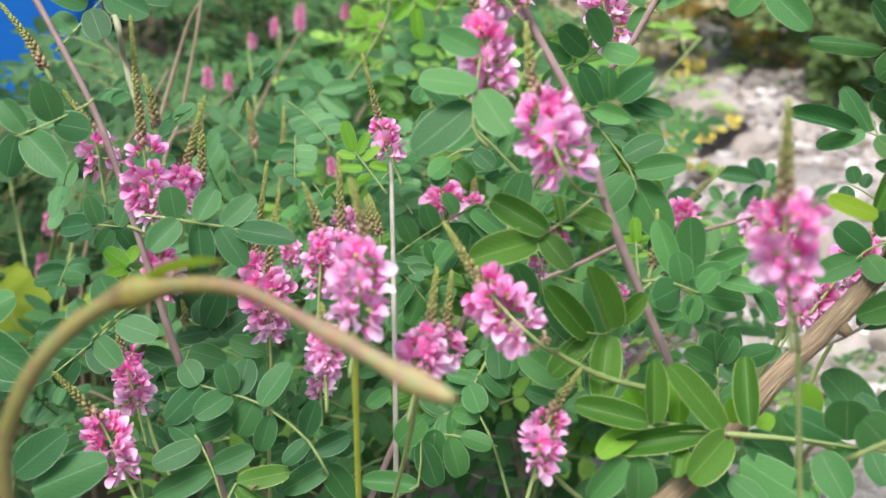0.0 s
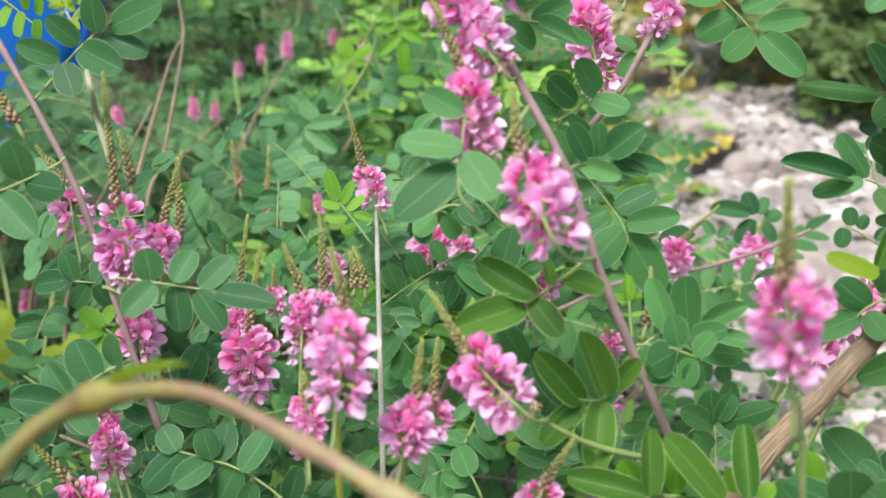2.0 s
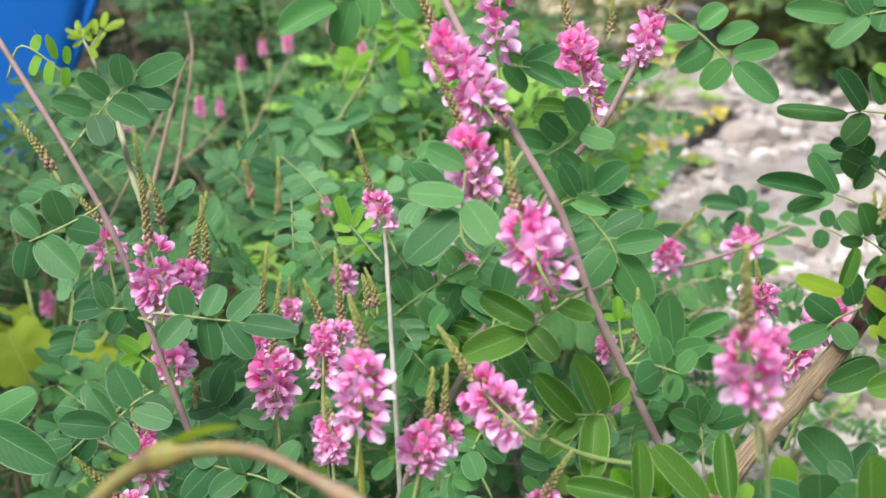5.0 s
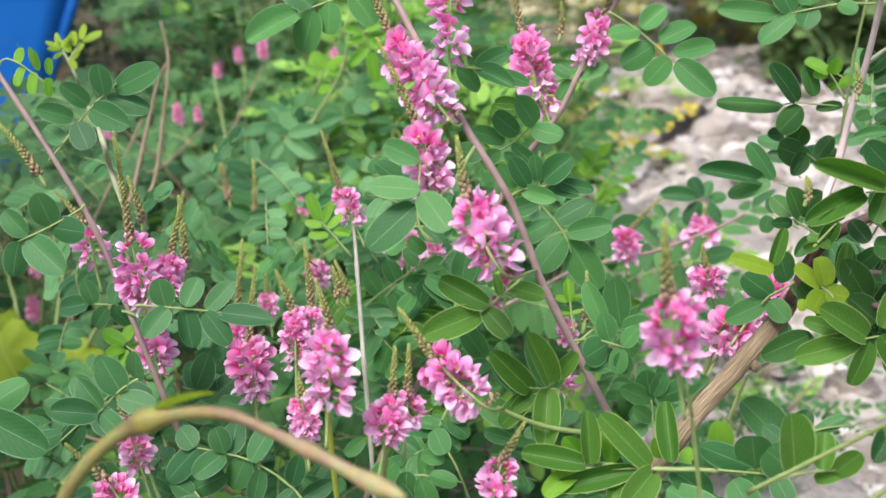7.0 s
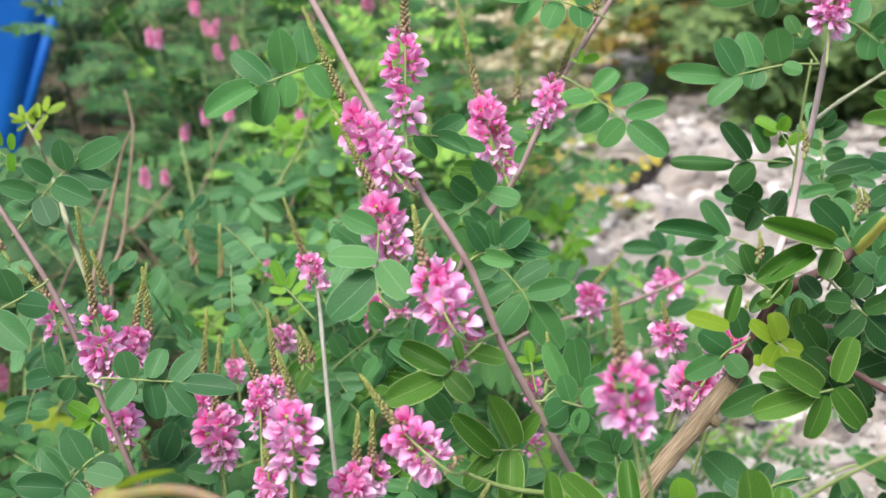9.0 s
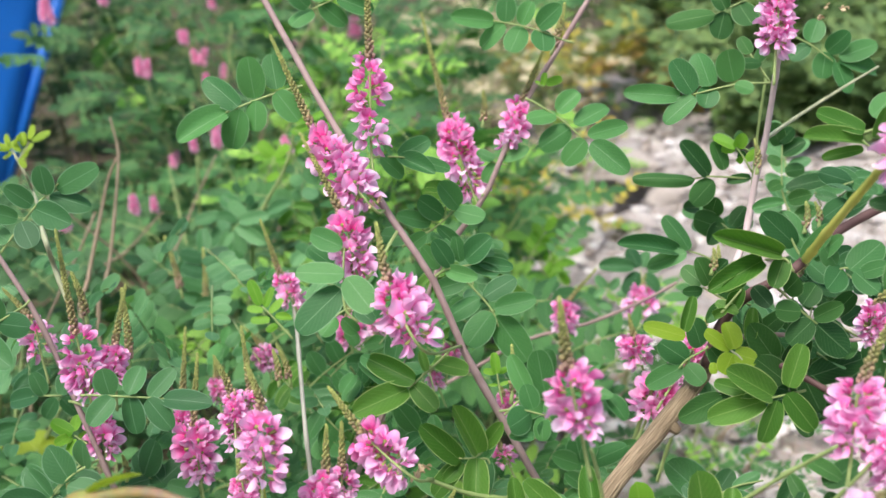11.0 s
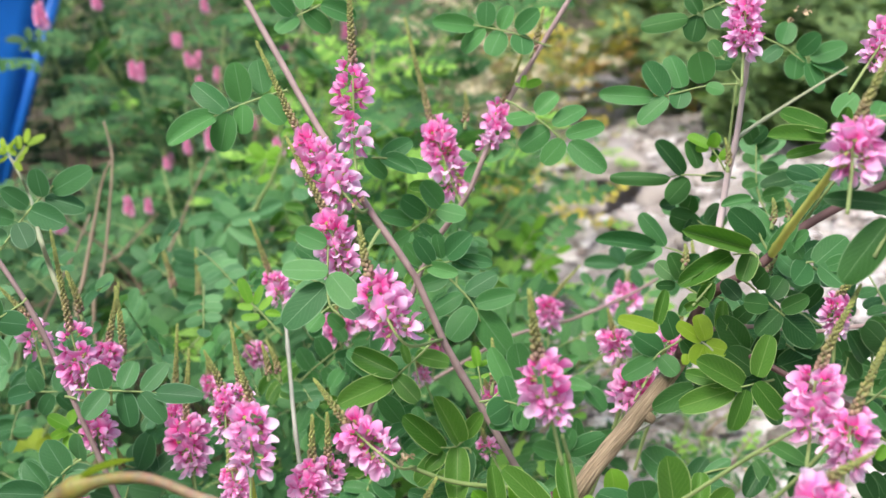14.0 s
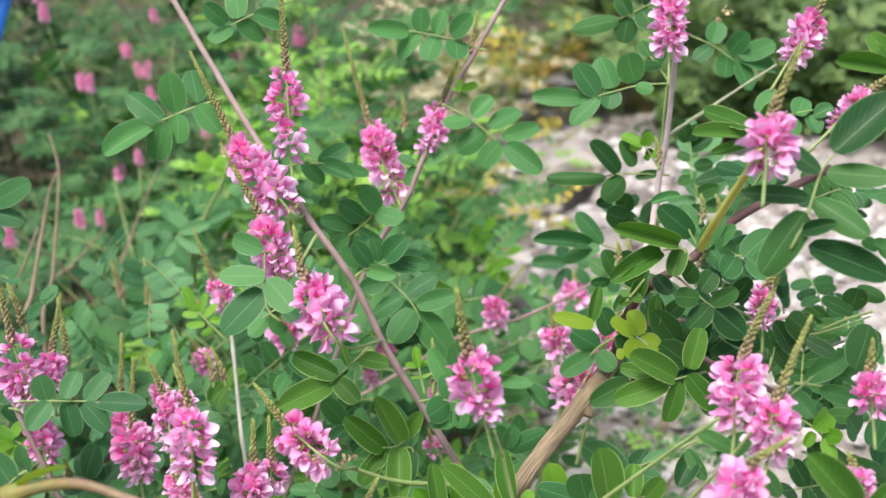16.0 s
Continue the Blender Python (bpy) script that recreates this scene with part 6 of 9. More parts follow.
frond(branch, [(0.3450, 0.5745, 0.4260), (0.3360, 0.5680, 0.4272), (0.3269, 0.563, 0.4277)], [(0.3303, 0.5653, 0.4278, 0.3109, 0.5565, 0.4434, 0.75), (0.3234, 0.5624, 0.4305, 0.3074, 0.5669, 0.4345, 0.71), (0.3269, 0.5644, 0.4267, 0.3031, 0.5591, 0.4227, 0.71), (0.3315, 0.5635, 0.4268, 0.3249, 0.5621, 0.4098, 0.89), (0.3354, 0.5658, 0.4286, 0.3464, 0.565, 0.4124, 0.89), (0.3365, 0.5658, 0.431, 0.3425, 0.5672, 0.4482, 0.89)], tone="lit")
frond(branch, [(0.3569, 0.5888, 0.4188), (0.3501, 0.59, 0.4258), (0.3407, 0.5902, 0.4293)], [(0.3498, 0.5889, 0.4263, 0.3762, 0.5978, 0.4298, 0.71), (0.3476, 0.5895, 0.4267, 0.3548, 0.59, 0.4103, 0.89), (0.3404, 0.5888, 0.4248, 0.3272, 0.5811, 0.4382, 0.89), (0.3383, 0.5898, 0.4296, 0.3372, 0.5952, 0.4405, 0.89), (0.3311, 0.5894, 0.4301, 0.3196, 0.5908, 0.4366, 0.89), (0.3409, 0.591, 0.4315, 0.349, 0.5852, 0.4456, 0.89), (0.314, 0.5872, 0.4204, 0.2951, 0.5804, 0.4146, 0.89), (0.3365, 0.5922, 0.4339, 0.3258, 0.5852, 0.4518, 0.89), (0.3168, 0.5884, 0.4312, 0.31, 0.5894, 0.4414, 0.89), (0.3298, 0.5937, 0.4439, 0.3416, 0.5934, 0.4534, 0.89), (0.3447, 0.5874, 0.4149, 0.3474, 0.5786, 0.4042, 0.89)], tone="deep")
frond(branch, [(0.3172, 0.6114, 0.4389), (0.3112, 0.6097, 0.434), (0.303, 0.6082, 0.4302), (0.2991, 0.6072, 0.4268)], [(0.3035, 0.6085, 0.4296, 0.2917, 0.6081, 0.4387, 1.16), (0.3011, 0.6089, 0.4269, 0.2851, 0.6101, 0.4186, 0.89), (0.3026, 0.6088, 0.4279, 0.3089, 0.603, 0.4207, 1.25), (0.3112, 0.6099, 0.4339, 0.3185, 0.6124, 0.43, 1.25), (0.3096, 0.6102, 0.435, 0.3057, 0.6071, 0.4486, 1.16)])
frond(branch, [(0.321, 0.6103, 0.4546), (0.311, 0.6111, 0.4613)], [(0.3111, 0.6114, 0.4625, 0.3037, 0.6169, 0.4692, 1.07), (0.3108, 0.6098, 0.4599, 0.302, 0.6061, 0.4614, 0.89), (0.3139, 0.6105, 0.4626, 0.3087, 0.6066, 0.4753, 1.07), (0.3177, 0.6123, 0.4567, 0.3275, 0.6053, 0.4658, 0.89), (0.3185, 0.6101, 0.4535, 0.3113, 0.6039, 0.448, 0.89), (0.3144, 0.6136, 0.463, 0.3205, 0.6059, 0.4736, 0.98)], tone="deep")
frond(branch, [(0.356, 0.5855, 0.4695), (0.3631, 0.5867, 0.4724), (0.37, 0.5868, 0.4708)], [(0.3632, 0.5871, 0.4723, 0.3553, 0.5782, 0.4668, 1.43), (0.3672, 0.5848, 0.4715, 0.3756, 0.5808, 0.463, 1.07), (0.3656, 0.5856, 0.4718, 0.3808, 0.5931, 0.4806, 0.98), (0.3604, 0.5852, 0.4742, 0.355, 0.5819, 0.4825, 1.25), (0.3695, 0.585, 0.4701, 0.3793, 0.5799, 0.4745, 0.89)])
frond(branch, [(0.3576, 0.6015, 0.45), (0.3715, 0.6, 0.4395), (0.3857, 0.5997, 0.4338)], [(0.3672, 0.6016, 0.4443, 0.3786, 0.6086, 0.4479, 1.07), (0.3696, 0.6016, 0.4391, 0.364, 0.5894, 0.4334, 1.07), (0.3739, 0.5998, 0.4395, 0.3845, 0.6041, 0.4426, 1.07), (0.376, 0.5987, 0.4359, 0.3804, 0.5972, 0.4247, 1.07), (0.3624, 0.6017, 0.4471, 0.3701, 0.5952, 0.4586, 0.89)], tone="deep")
frond(branch, [(0.3555, 0.4712, 0.5043), (0.3611, 0.4734, 0.5128), (0.3647, 0.4754, 0.5206), (0.3683, 0.4773, 0.5285), (0.3725, 0.4784, 0.5326)], [(0.363, 0.4747, 0.52, 0.3412, 0.4763, 0.5238, 0.5), (0.3611, 0.473, 0.5158, 0.3453, 0.4726, 0.4963, 0.75), (0.3647, 0.4755, 0.5193, 0.3784, 0.4629, 0.5086, 0.71), (0.3698, 0.478, 0.5272, 0.3898, 0.4729, 0.5242, 0.62), (0.3667, 0.4753, 0.528, 0.3581, 0.4797, 0.5363, 0.89), (0.3722, 0.4775, 0.5337, 0.3945, 0.4796, 0.5501, 0.8), (0.3609, 0.4706, 0.5048, 0.3872, 0.4697, 0.4918, 0.62), (0.3596, 0.4718, 0.5095, 0.3683, 0.4638, 0.5132, 0.71)], tone="deep")
frond(branch, [(0.4132, 0.5045, 0.5509), (0.4038, 0.5052, 0.5548)], [(0.3994, 0.5038, 0.556, 0.3813, 0.5013, 0.5608, 0.71), (0.4033, 0.5039, 0.555, 0.3987, 0.5068, 0.5649, 0.89), (0.4059, 0.5058, 0.5535, 0.3948, 0.5065, 0.5682, 0.8), (0.4037, 0.5051, 0.5538, 0.4117, 0.5104, 0.5623, 0.89)], tone="lit")
frond(branch, [(0.3677, 0.5799, 0.5273), (0.3845, 0.5813, 0.5313), (0.3963, 0.5819, 0.5323)], [(0.3731, 0.5816, 0.5336, 0.3824, 0.5824, 0.5414, 1.16), (0.3889, 0.5802, 0.531, 0.3946, 0.5875, 0.5372, 1.25), (0.3963, 0.5819, 0.53, 0.4038, 0.5798, 0.533, 1.25), (0.387, 0.5821, 0.5297, 0.3887, 0.5806, 0.5227, 1.25), (0.3942, 0.5829, 0.5301, 0.3971, 0.5775, 0.5234, 1.25)])
frond(late, [(0.3601, 0.528, 0.4403), (0.3658, 0.5311, 0.4526), (0.3812, 0.5317, 0.4531), (0.4015, 0.5332, 0.4574)], [(0.3613, 0.5291, 0.4525, 0.3686, 0.5327, 0.4397, 0.71), (0.3752, 0.53, 0.452, 0.3849, 0.5232, 0.4463, 0.71), (0.395, 0.5335, 0.4592, 0.3836, 0.5346, 0.4662, 0.71), (0.3947, 0.5356, 0.4597, 0.3966, 0.5307, 0.47, 1.25), (0.4011, 0.5323, 0.4543, 0.3918, 0.5217, 0.4405, 1.07), (0.4081, 0.5345, 0.4632, 0.3962, 0.531, 0.4696, 0.71), (0.3793, 0.5327, 0.4507, 0.3687, 0.5245, 0.4634, 0.89), (0.3922, 0.532, 0.4519, 0.4051, 0.5316, 0.4484, 0.89), (0.37, 0.5311, 0.4475, 0.3629, 0.5273, 0.4609, 0.89)], tone="deep")
frond(late, [(0.3729, 0.5449, 0.4234), (0.3851, 0.5471, 0.431), (0.3992, 0.5482, 0.434)], [(0.3804, 0.5467, 0.4292, 0.3964, 0.5461, 0.4374, 0.89), (0.3845, 0.5458, 0.4243, 0.3992, 0.5424, 0.4192, 0.8), (0.3735, 0.5469, 0.425, 0.3796, 0.5377, 0.4158, 0.89), (0.392, 0.5471, 0.4328, 0.4015, 0.5421, 0.4263, 0.89), (0.3766, 0.5425, 0.4191, 0.3673, 0.5344, 0.4111, 0.89), (0.4009, 0.5465, 0.4344, 0.4083, 0.5413, 0.4426, 1.07), (0.3942, 0.5415, 0.4128, 0.4001, 0.5463, 0.4029, 1.61), (0.4029, 0.541, 0.3998, 0.4091, 0.5453, 0.4098, 1.07)])
frond(late, [(0.3631, 0.412, 0.4277), (0.3575, 0.4145, 0.439)], [(0.3554, 0.413, 0.4399, 0.343, 0.4131, 0.4573, 0.89), (0.3613, 0.4159, 0.437, 0.3708, 0.4139, 0.446, 0.89)], tone="lit")
frond(late, [(0.3672, 0.5242, 0.4236), (0.3734, 0.5235, 0.4197), (0.3793, 0.5222, 0.4137)], [(0.3748, 0.5211, 0.4182, 0.384, 0.5296, 0.4209, 1.07), (0.3788, 0.5239, 0.4143, 0.3834, 0.514, 0.4167, 0.89), (0.3791, 0.5212, 0.4142, 0.3798, 0.5135, 0.4081, 0.89), (0.3756, 0.5242, 0.4157, 0.3716, 0.5221, 0.411, 1.07)], tone="young")
frond(late, [(0.3399, 0.5115, 0.4165), (0.3297, 0.5125, 0.4217), (0.3208, 0.5117, 0.4195)], [(0.3418, 0.5103, 0.4168, 0.3289, 0.5129, 0.4251, 0.71), (0.324, 0.5114, 0.4193, 0.3291, 0.5045, 0.4092, 0.71), (0.3351, 0.5092, 0.4156, 0.3495, 0.5148, 0.421, 0.89), (0.3274, 0.5131, 0.4171, 0.3187, 0.5035, 0.4084, 0.89), (0.3376, 0.5116, 0.412, 0.3413, 0.5121, 0.3974, 0.8), (0.3522, 0.5109, 0.4085, 0.3569, 0.5057, 0.3988, 0.89), (0.3623, 0.5085, 0.4085, 0.3578, 0.5148, 0.4155, 0.89)], tone="deep")
# the fresh leaves low in front
frond(fresh, [(0.2218, 0.539, 0.3882), (0.2415, 0.5409, 0.387), (0.2575, 0.5425, 0.3865)], [(0.2268, 0.5408, 0.3889, 0.2259, 0.5438, 0.4094, 0.71), (0.2485, 0.5413, 0.3876, 0.2305, 0.5395, 0.4096, 0.62), (0.2567, 0.5418, 0.3887, 0.255, 0.5527, 0.4088, 0.7), (0.2254, 0.5398, 0.3893, 0.2013, 0.5406, 0.3941, 0.64), (0.2433, 0.5414, 0.3867, 0.2137, 0.5402, 0.3801, 0.55), (0.2505, 0.5422, 0.3858, 0.2373, 0.5286, 0.376, 1.0), (0.2356, 0.5403, 0.3818, 0.2337, 0.5329, 0.3745, 1.07)], tone="lit")
frond(fresh, [(0.2222, 0.5455, 0.3853), (0.2422, 0.5474, 0.3841), (0.2586, 0.5491, 0.3835)], [(0.2348, 0.5463, 0.3865, 0.2352, 0.5525, 0.4044, 0.64), (0.2223, 0.5458, 0.3854, 0.2093, 0.5341, 0.38, 0.75), (0.2532, 0.5505, 0.3862, 0.2521, 0.5475, 0.3966, 0.89), (0.2259, 0.5473, 0.3863, 0.2175, 0.543, 0.3987, 0.89), (0.2613, 0.5499, 0.3845, 0.2654, 0.5546, 0.3882, 1.07), (0.2573, 0.5461, 0.3725, 0.2574, 0.535, 0.3642, 0.89), (0.2749, 0.5527, 0.3868, 0.274, 0.5494, 0.4015, 1.18)], tone="young")
frond(fresh, [(0.2418, 0.5437, 0.3858), (0.258, 0.5453, 0.3852), (0.2742, 0.5467, 0.3836)], [(0.2564, 0.5461, 0.3844, 0.2723, 0.5476, 0.3711, 0.98), (0.2548, 0.543, 0.3774, 0.2791, 0.5365, 0.3649, 0.68), (0.2512, 0.5397, 0.3723, 0.2633, 0.534, 0.3651, 0.8), (0.2184, 0.5373, 0.3783, 0.2074, 0.5362, 0.3634, 0.86), (0.2222, 0.5376, 0.3793, 0.2233, 0.539, 0.3607, 0.89), (0.242, 0.5411, 0.3799, 0.2513, 0.5371, 0.3667, 0.89)])
frond(fresh, [(0.273, 0.541, 0.3862), (0.2873, 0.542, 0.3842), (0.3015, 0.5431, 0.3827)], [(0.286, 0.5435, 0.3858, 0.2677, 0.5419, 0.3951, 0.75), (0.2873, 0.5443, 0.3851, 0.2848, 0.5383, 0.4015, 1.18), (0.2882, 0.5426, 0.3848, 0.284, 0.5435, 0.3739, 1.43), (0.3004, 0.545, 0.3833, 0.2908, 0.538, 0.3949, 1.34), (0.2789, 0.5424, 0.3816, 0.2865, 0.5327, 0.3701, 1.16), (0.2941, 0.5411, 0.3832, 0.2981, 0.5327, 0.376, 1.16), (0.2747, 0.5399, 0.3757, 0.2731, 0.5394, 0.3669, 1.07)])
frond(fresh, [(0.2301, 0.5554, 0.3515), (0.2372, 0.5594, 0.3625), (0.2521, 0.5633, 0.37), (0.2751, 0.5643, 0.3647)], [(0.2372, 0.5589, 0.3628, 0.2203, 0.5483, 0.3545, 0.89), (0.2373, 0.5612, 0.3637, 0.2474, 0.5591, 0.3507, 0.89), (0.241, 0.5625, 0.3655, 0.2294, 0.5628, 0.3864, 0.71), (0.2463, 0.5629, 0.3719, 0.2427, 0.573, 0.388, 0.8), (0.2675, 0.5637, 0.3645, 0.2815, 0.5624, 0.3513, 0.89), (0.2334, 0.5563, 0.3597, 0.2145, 0.5613, 0.3622, 0.8), (0.2711, 0.5657, 0.37, 0.27, 0.5612, 0.3864, 0.89), (0.2447, 0.5606, 0.3646, 0.2575, 0.5629, 0.3472, 0.89)])
frond(fresh, [(0.3155, 0.6079, 0.355), (0.311, 0.6094, 0.362)], [(0.3108, 0.6087, 0.3623, 0.2937, 0.6138, 0.3811, 1.04), (0.3123, 0.6109, 0.3626, 0.3223, 0.6159, 0.3746, 0.98)], tone="blue")
frond(fresh, [(0.2576, 0.6228, 0.3564), (0.257, 0.6252, 0.3648), (0.2564, 0.6281, 0.3753)], [(0.2561, 0.6296, 0.3759, 0.2542, 0.6288, 0.3889, 1.46), (0.2574, 0.627, 0.3777, 0.2623, 0.6281, 0.3882, 1.07), (0.2584, 0.6275, 0.3761, 0.2773, 0.6266, 0.384, 0.75), (0.2548, 0.6296, 0.3751, 0.2431, 0.6241, 0.3827, 0.98), (0.2555, 0.6262, 0.3666, 0.2485, 0.6227, 0.3742, 1.07), (0.2586, 0.6253, 0.3636, 0.2668, 0.628, 0.3675, 1.07), (0.2547, 0.6256, 0.3645, 0.2461, 0.6223, 0.3607, 0.98)])
frond(fresh, [(0.2806, 0.4984, 0.4027), (0.2951, 0.5009, 0.4057), (0.3096, 0.5025, 0.406)], [(0.2924, 0.5006, 0.4066, 0.2901, 0.498, 0.4286, 1.04), (0.3015, 0.5019, 0.406, 0.3035, 0.5083, 0.4169, 1.07), (0.3096, 0.5024, 0.4058, 0.3, 0.5059, 0.4005, 0.89), (0.306, 0.5022, 0.405, 0.3126, 0.4965, 0.4152, 0.98)], tone="lit")
frond(fresh, [(0.3001, 0.5585, 0.3862), (0.3127, 0.5616, 0.3917), (0.3252, 0.5634, 0.3932)], [(0.2997, 0.5574, 0.3891, 0.2933, 0.5625, 0.3934, 1.07), (0.2999, 0.5575, 0.3867, 0.2892, 0.5493, 0.3881, 1.07), (0.313, 0.5629, 0.3906, 0.3242, 0.5644, 0.3962, 0.71), (0.3086, 0.5607, 0.3886, 0.3207, 0.5596, 0.3858, 0.89)], tone="blue")
frond(inner, [(0.2162, 0.5771, 0.3954), (0.2149, 0.5791, 0.4025), (0.2053, 0.5775, 0.4009)], [(0.214, 0.5808, 0.4022, 0.2053, 0.5821, 0.4241, 0.75), (0.2043, 0.5777, 0.4008, 0.1894, 0.5819, 0.4173, 0.71), (0.2146, 0.5802, 0.4021, 0.2078, 0.5639, 0.3868, 0.8), (0.2092, 0.5792, 0.4005, 0.2187, 0.5851, 0.4093, 0.8), (0.2054, 0.5773, 0.3989, 0.1948, 0.5776, 0.3941, 0.8)])
frond(inner, [(0.228, 0.6533, 0.4005), (0.2417, 0.6542, 0.3984), (0.2498, 0.6542, 0.3952)], [(0.2435, 0.656, 0.3975, 0.2417, 0.6628, 0.409, 1.25), (0.2469, 0.6562, 0.3976, 0.2584, 0.659, 0.4073, 0.98), (0.2418, 0.6552, 0.3981, 0.2307, 0.6469, 0.3943, 1.07), (0.2482, 0.6552, 0.396, 0.2485, 0.6566, 0.3834, 1.16), (0.2507, 0.6533, 0.3963, 0.2703, 0.6608, 0.3916, 0.8)])
frond(inner, [(0.2406, 0.6464, 0.4079), (0.2518, 0.647, 0.4059), (0.2708, 0.6478, 0.4013)], [(0.2523, 0.6492, 0.4076, 0.2677, 0.645, 0.4176, 0.71), (0.2553, 0.6483, 0.4045, 0.2727, 0.6394, 0.4041, 0.59), (0.2708, 0.6479, 0.4013, 0.279, 0.6425, 0.3903, 0.89), (0.2403, 0.6452, 0.4106, 0.2368, 0.6535, 0.4232, 0.89), (0.2429, 0.6491, 0.4096, 0.2448, 0.6452, 0.4258, 0.89), (0.2338, 0.6465, 0.41, 0.2307, 0.6446, 0.4243, 0.89)])
frond(inner, [(0.2594, 0.6534, 0.353), (0.2589, 0.6566, 0.3642)], [(0.2587, 0.6554, 0.3652, 0.2549, 0.6613, 0.3791, 1.11), (0.2646, 0.6584, 0.3663, 0.2653, 0.6543, 0.3826, 0.89), (0.2704, 0.6586, 0.3665, 0.2846, 0.6558, 0.3733, 0.8), (0.2594, 0.6546, 0.3638, 0.2475, 0.6489, 0.3711, 0.89), (0.2431, 0.6612, 0.384, 0.231, 0.6515, 0.3856, 0.89), (0.261, 0.6554, 0.3648, 0.2686, 0.6491, 0.3603, 0.89), (0.2555, 0.6552, 0.3621, 0.2486, 0.6506, 0.3561, 0.89)])
# low leaves on the bin's side
frond(corner, [(0.0102, 0.6637, 0.3759), (0.0043, 0.6618, 0.3718), (-0.0147, 0.655, 0.3555), (-0.0325, 0.6488, 0.3411)], [(0.0014, 0.6609, 0.3704, 0.0209, 0.6559, 0.3674, 0.93), (-0.0082, 0.659, 0.3609, 0.0007, 0.6507, 0.3507, 1.25), (-0.0073, 0.6572, 0.3635, -0.0191, 0.6631, 0.376, 1.07), (-0.0148, 0.6541, 0.3558, -0.0335, 0.6557, 0.3648, 0.89), (-0.0146, 0.6545, 0.3544, -0.0248, 0.6547, 0.3405, 1.07), (-0.0011, 0.6584, 0.368, -0.0024, 0.659, 0.3884, 0.89), (-0.0247, 0.6534, 0.3503, -0.0453, 0.6391, 0.3471, 0.71)], tone="blue")
frond(corner, [(0.11, 0.5907, 0.3387), (0.102, 0.5934, 0.3509), (0.0856, 0.5951, 0.3632), (0.0705, 0.5948, 0.3682), (0.0586, 0.5944, 0.3712)], [(0.0602, 0.593, 0.3714, 0.0534, 0.598, 0.3786, 1.34), (0.0731, 0.5932, 0.3686, 0.0704, 0.593, 0.3804, 1.25), (0.0611, 0.5934, 0.371, 0.0465, 0.592, 0.3564, 0.89), (0.0722, 0.595, 0.3677, 0.0617, 0.5834, 0.3627, 1.07), (0.0746, 0.5956, 0.3669, 0.0773, 0.6033, 0.379, 1.07), (0.0838, 0.5934, 0.3642, 0.0938, 0.6007, 0.3793, 0.89), (0.081, 0.5958, 0.3644, 0.0739, 0.5956, 0.35, 1.16), (0.0874, 0.5959, 0.3594, 0.0827, 0.5952, 0.3442, 0.89), (0.1013, 0.5921, 0.3538, 0.1065, 0.5894, 0.3691, 0.89), (0.1019, 0.5939, 0.3507, 0.093, 0.5892, 0.343, 0.89), (0.1041, 0.5932, 0.3465, 0.1171, 0.5999, 0.3512, 0.89)], tone="blue")
frond(corner, [(0.0594, 0.5891, 0.3526), (0.0616, 0.5884, 0.3496), (0.0663, 0.5863, 0.3404), (0.071, 0.5832, 0.3281)], [(0.0619, 0.5877, 0.35, 0.046, 0.5786, 0.344, 0.8), (0.0658, 0.5878, 0.3396, 0.044, 0.5818, 0.3293, 0.71), (0.0731, 0.5918, 0.3592, 0.0543, 0.5909, 0.3503, 0.8), (0.0652, 0.5876, 0.3396, 0.0806, 0.5947, 0.3455, 0.89), (0.0593, 0.5889, 0.3504, 0.0481, 0.5935, 0.3547, 1.07)], tone="blue")
frond(corner, [(0.0721, 0.5833, 0.3281), (0.0756, 0.5858, 0.3353)], [(0.0752, 0.5873, 0.3345, 0.0948, 0.5919, 0.3383, 0.75), (0.0765, 0.5844, 0.3349, 0.0905, 0.5801, 0.3287, 0.71)], tone="lit")
frond(corner, [(0.0094, 0.5393, 0.3448), (0.0099, 0.5427, 0.356)], [(0.0102, 0.5421, 0.3563, 0.0282, 0.5457, 0.3717, 0.89), (0.0159, 0.5419, 0.3504, 0.0419, 0.5451, 0.3623, 0.8), (0.0097, 0.5407, 0.3549, -0.0035, 0.5447, 0.3649, 0.89)], tone="blue")
frond(corner, [(0.0278, 0.6671, 0.345), (0.0311, 0.6703, 0.3547)], [(0.0313, 0.6698, 0.3549, 0.0482, 0.6686, 0.3509, 1.07), (0.0346, 0.6721, 0.3582, 0.0572, 0.6751, 0.3636, 0.62), (0.0257, 0.6665, 0.3505, 0.0114, 0.6674, 0.3548, 0.98), (0.0244, 0.6567, 0.314, 0.0106, 0.6601, 0.3212, 1.07), (0.0209, 0.659, 0.3127, 0.0255, 0.6624, 0.3219, 0.98), (0.0305, 0.6676, 0.3503, 0.0352, 0.6632, 0.3389, 1.07)], tone="blue")
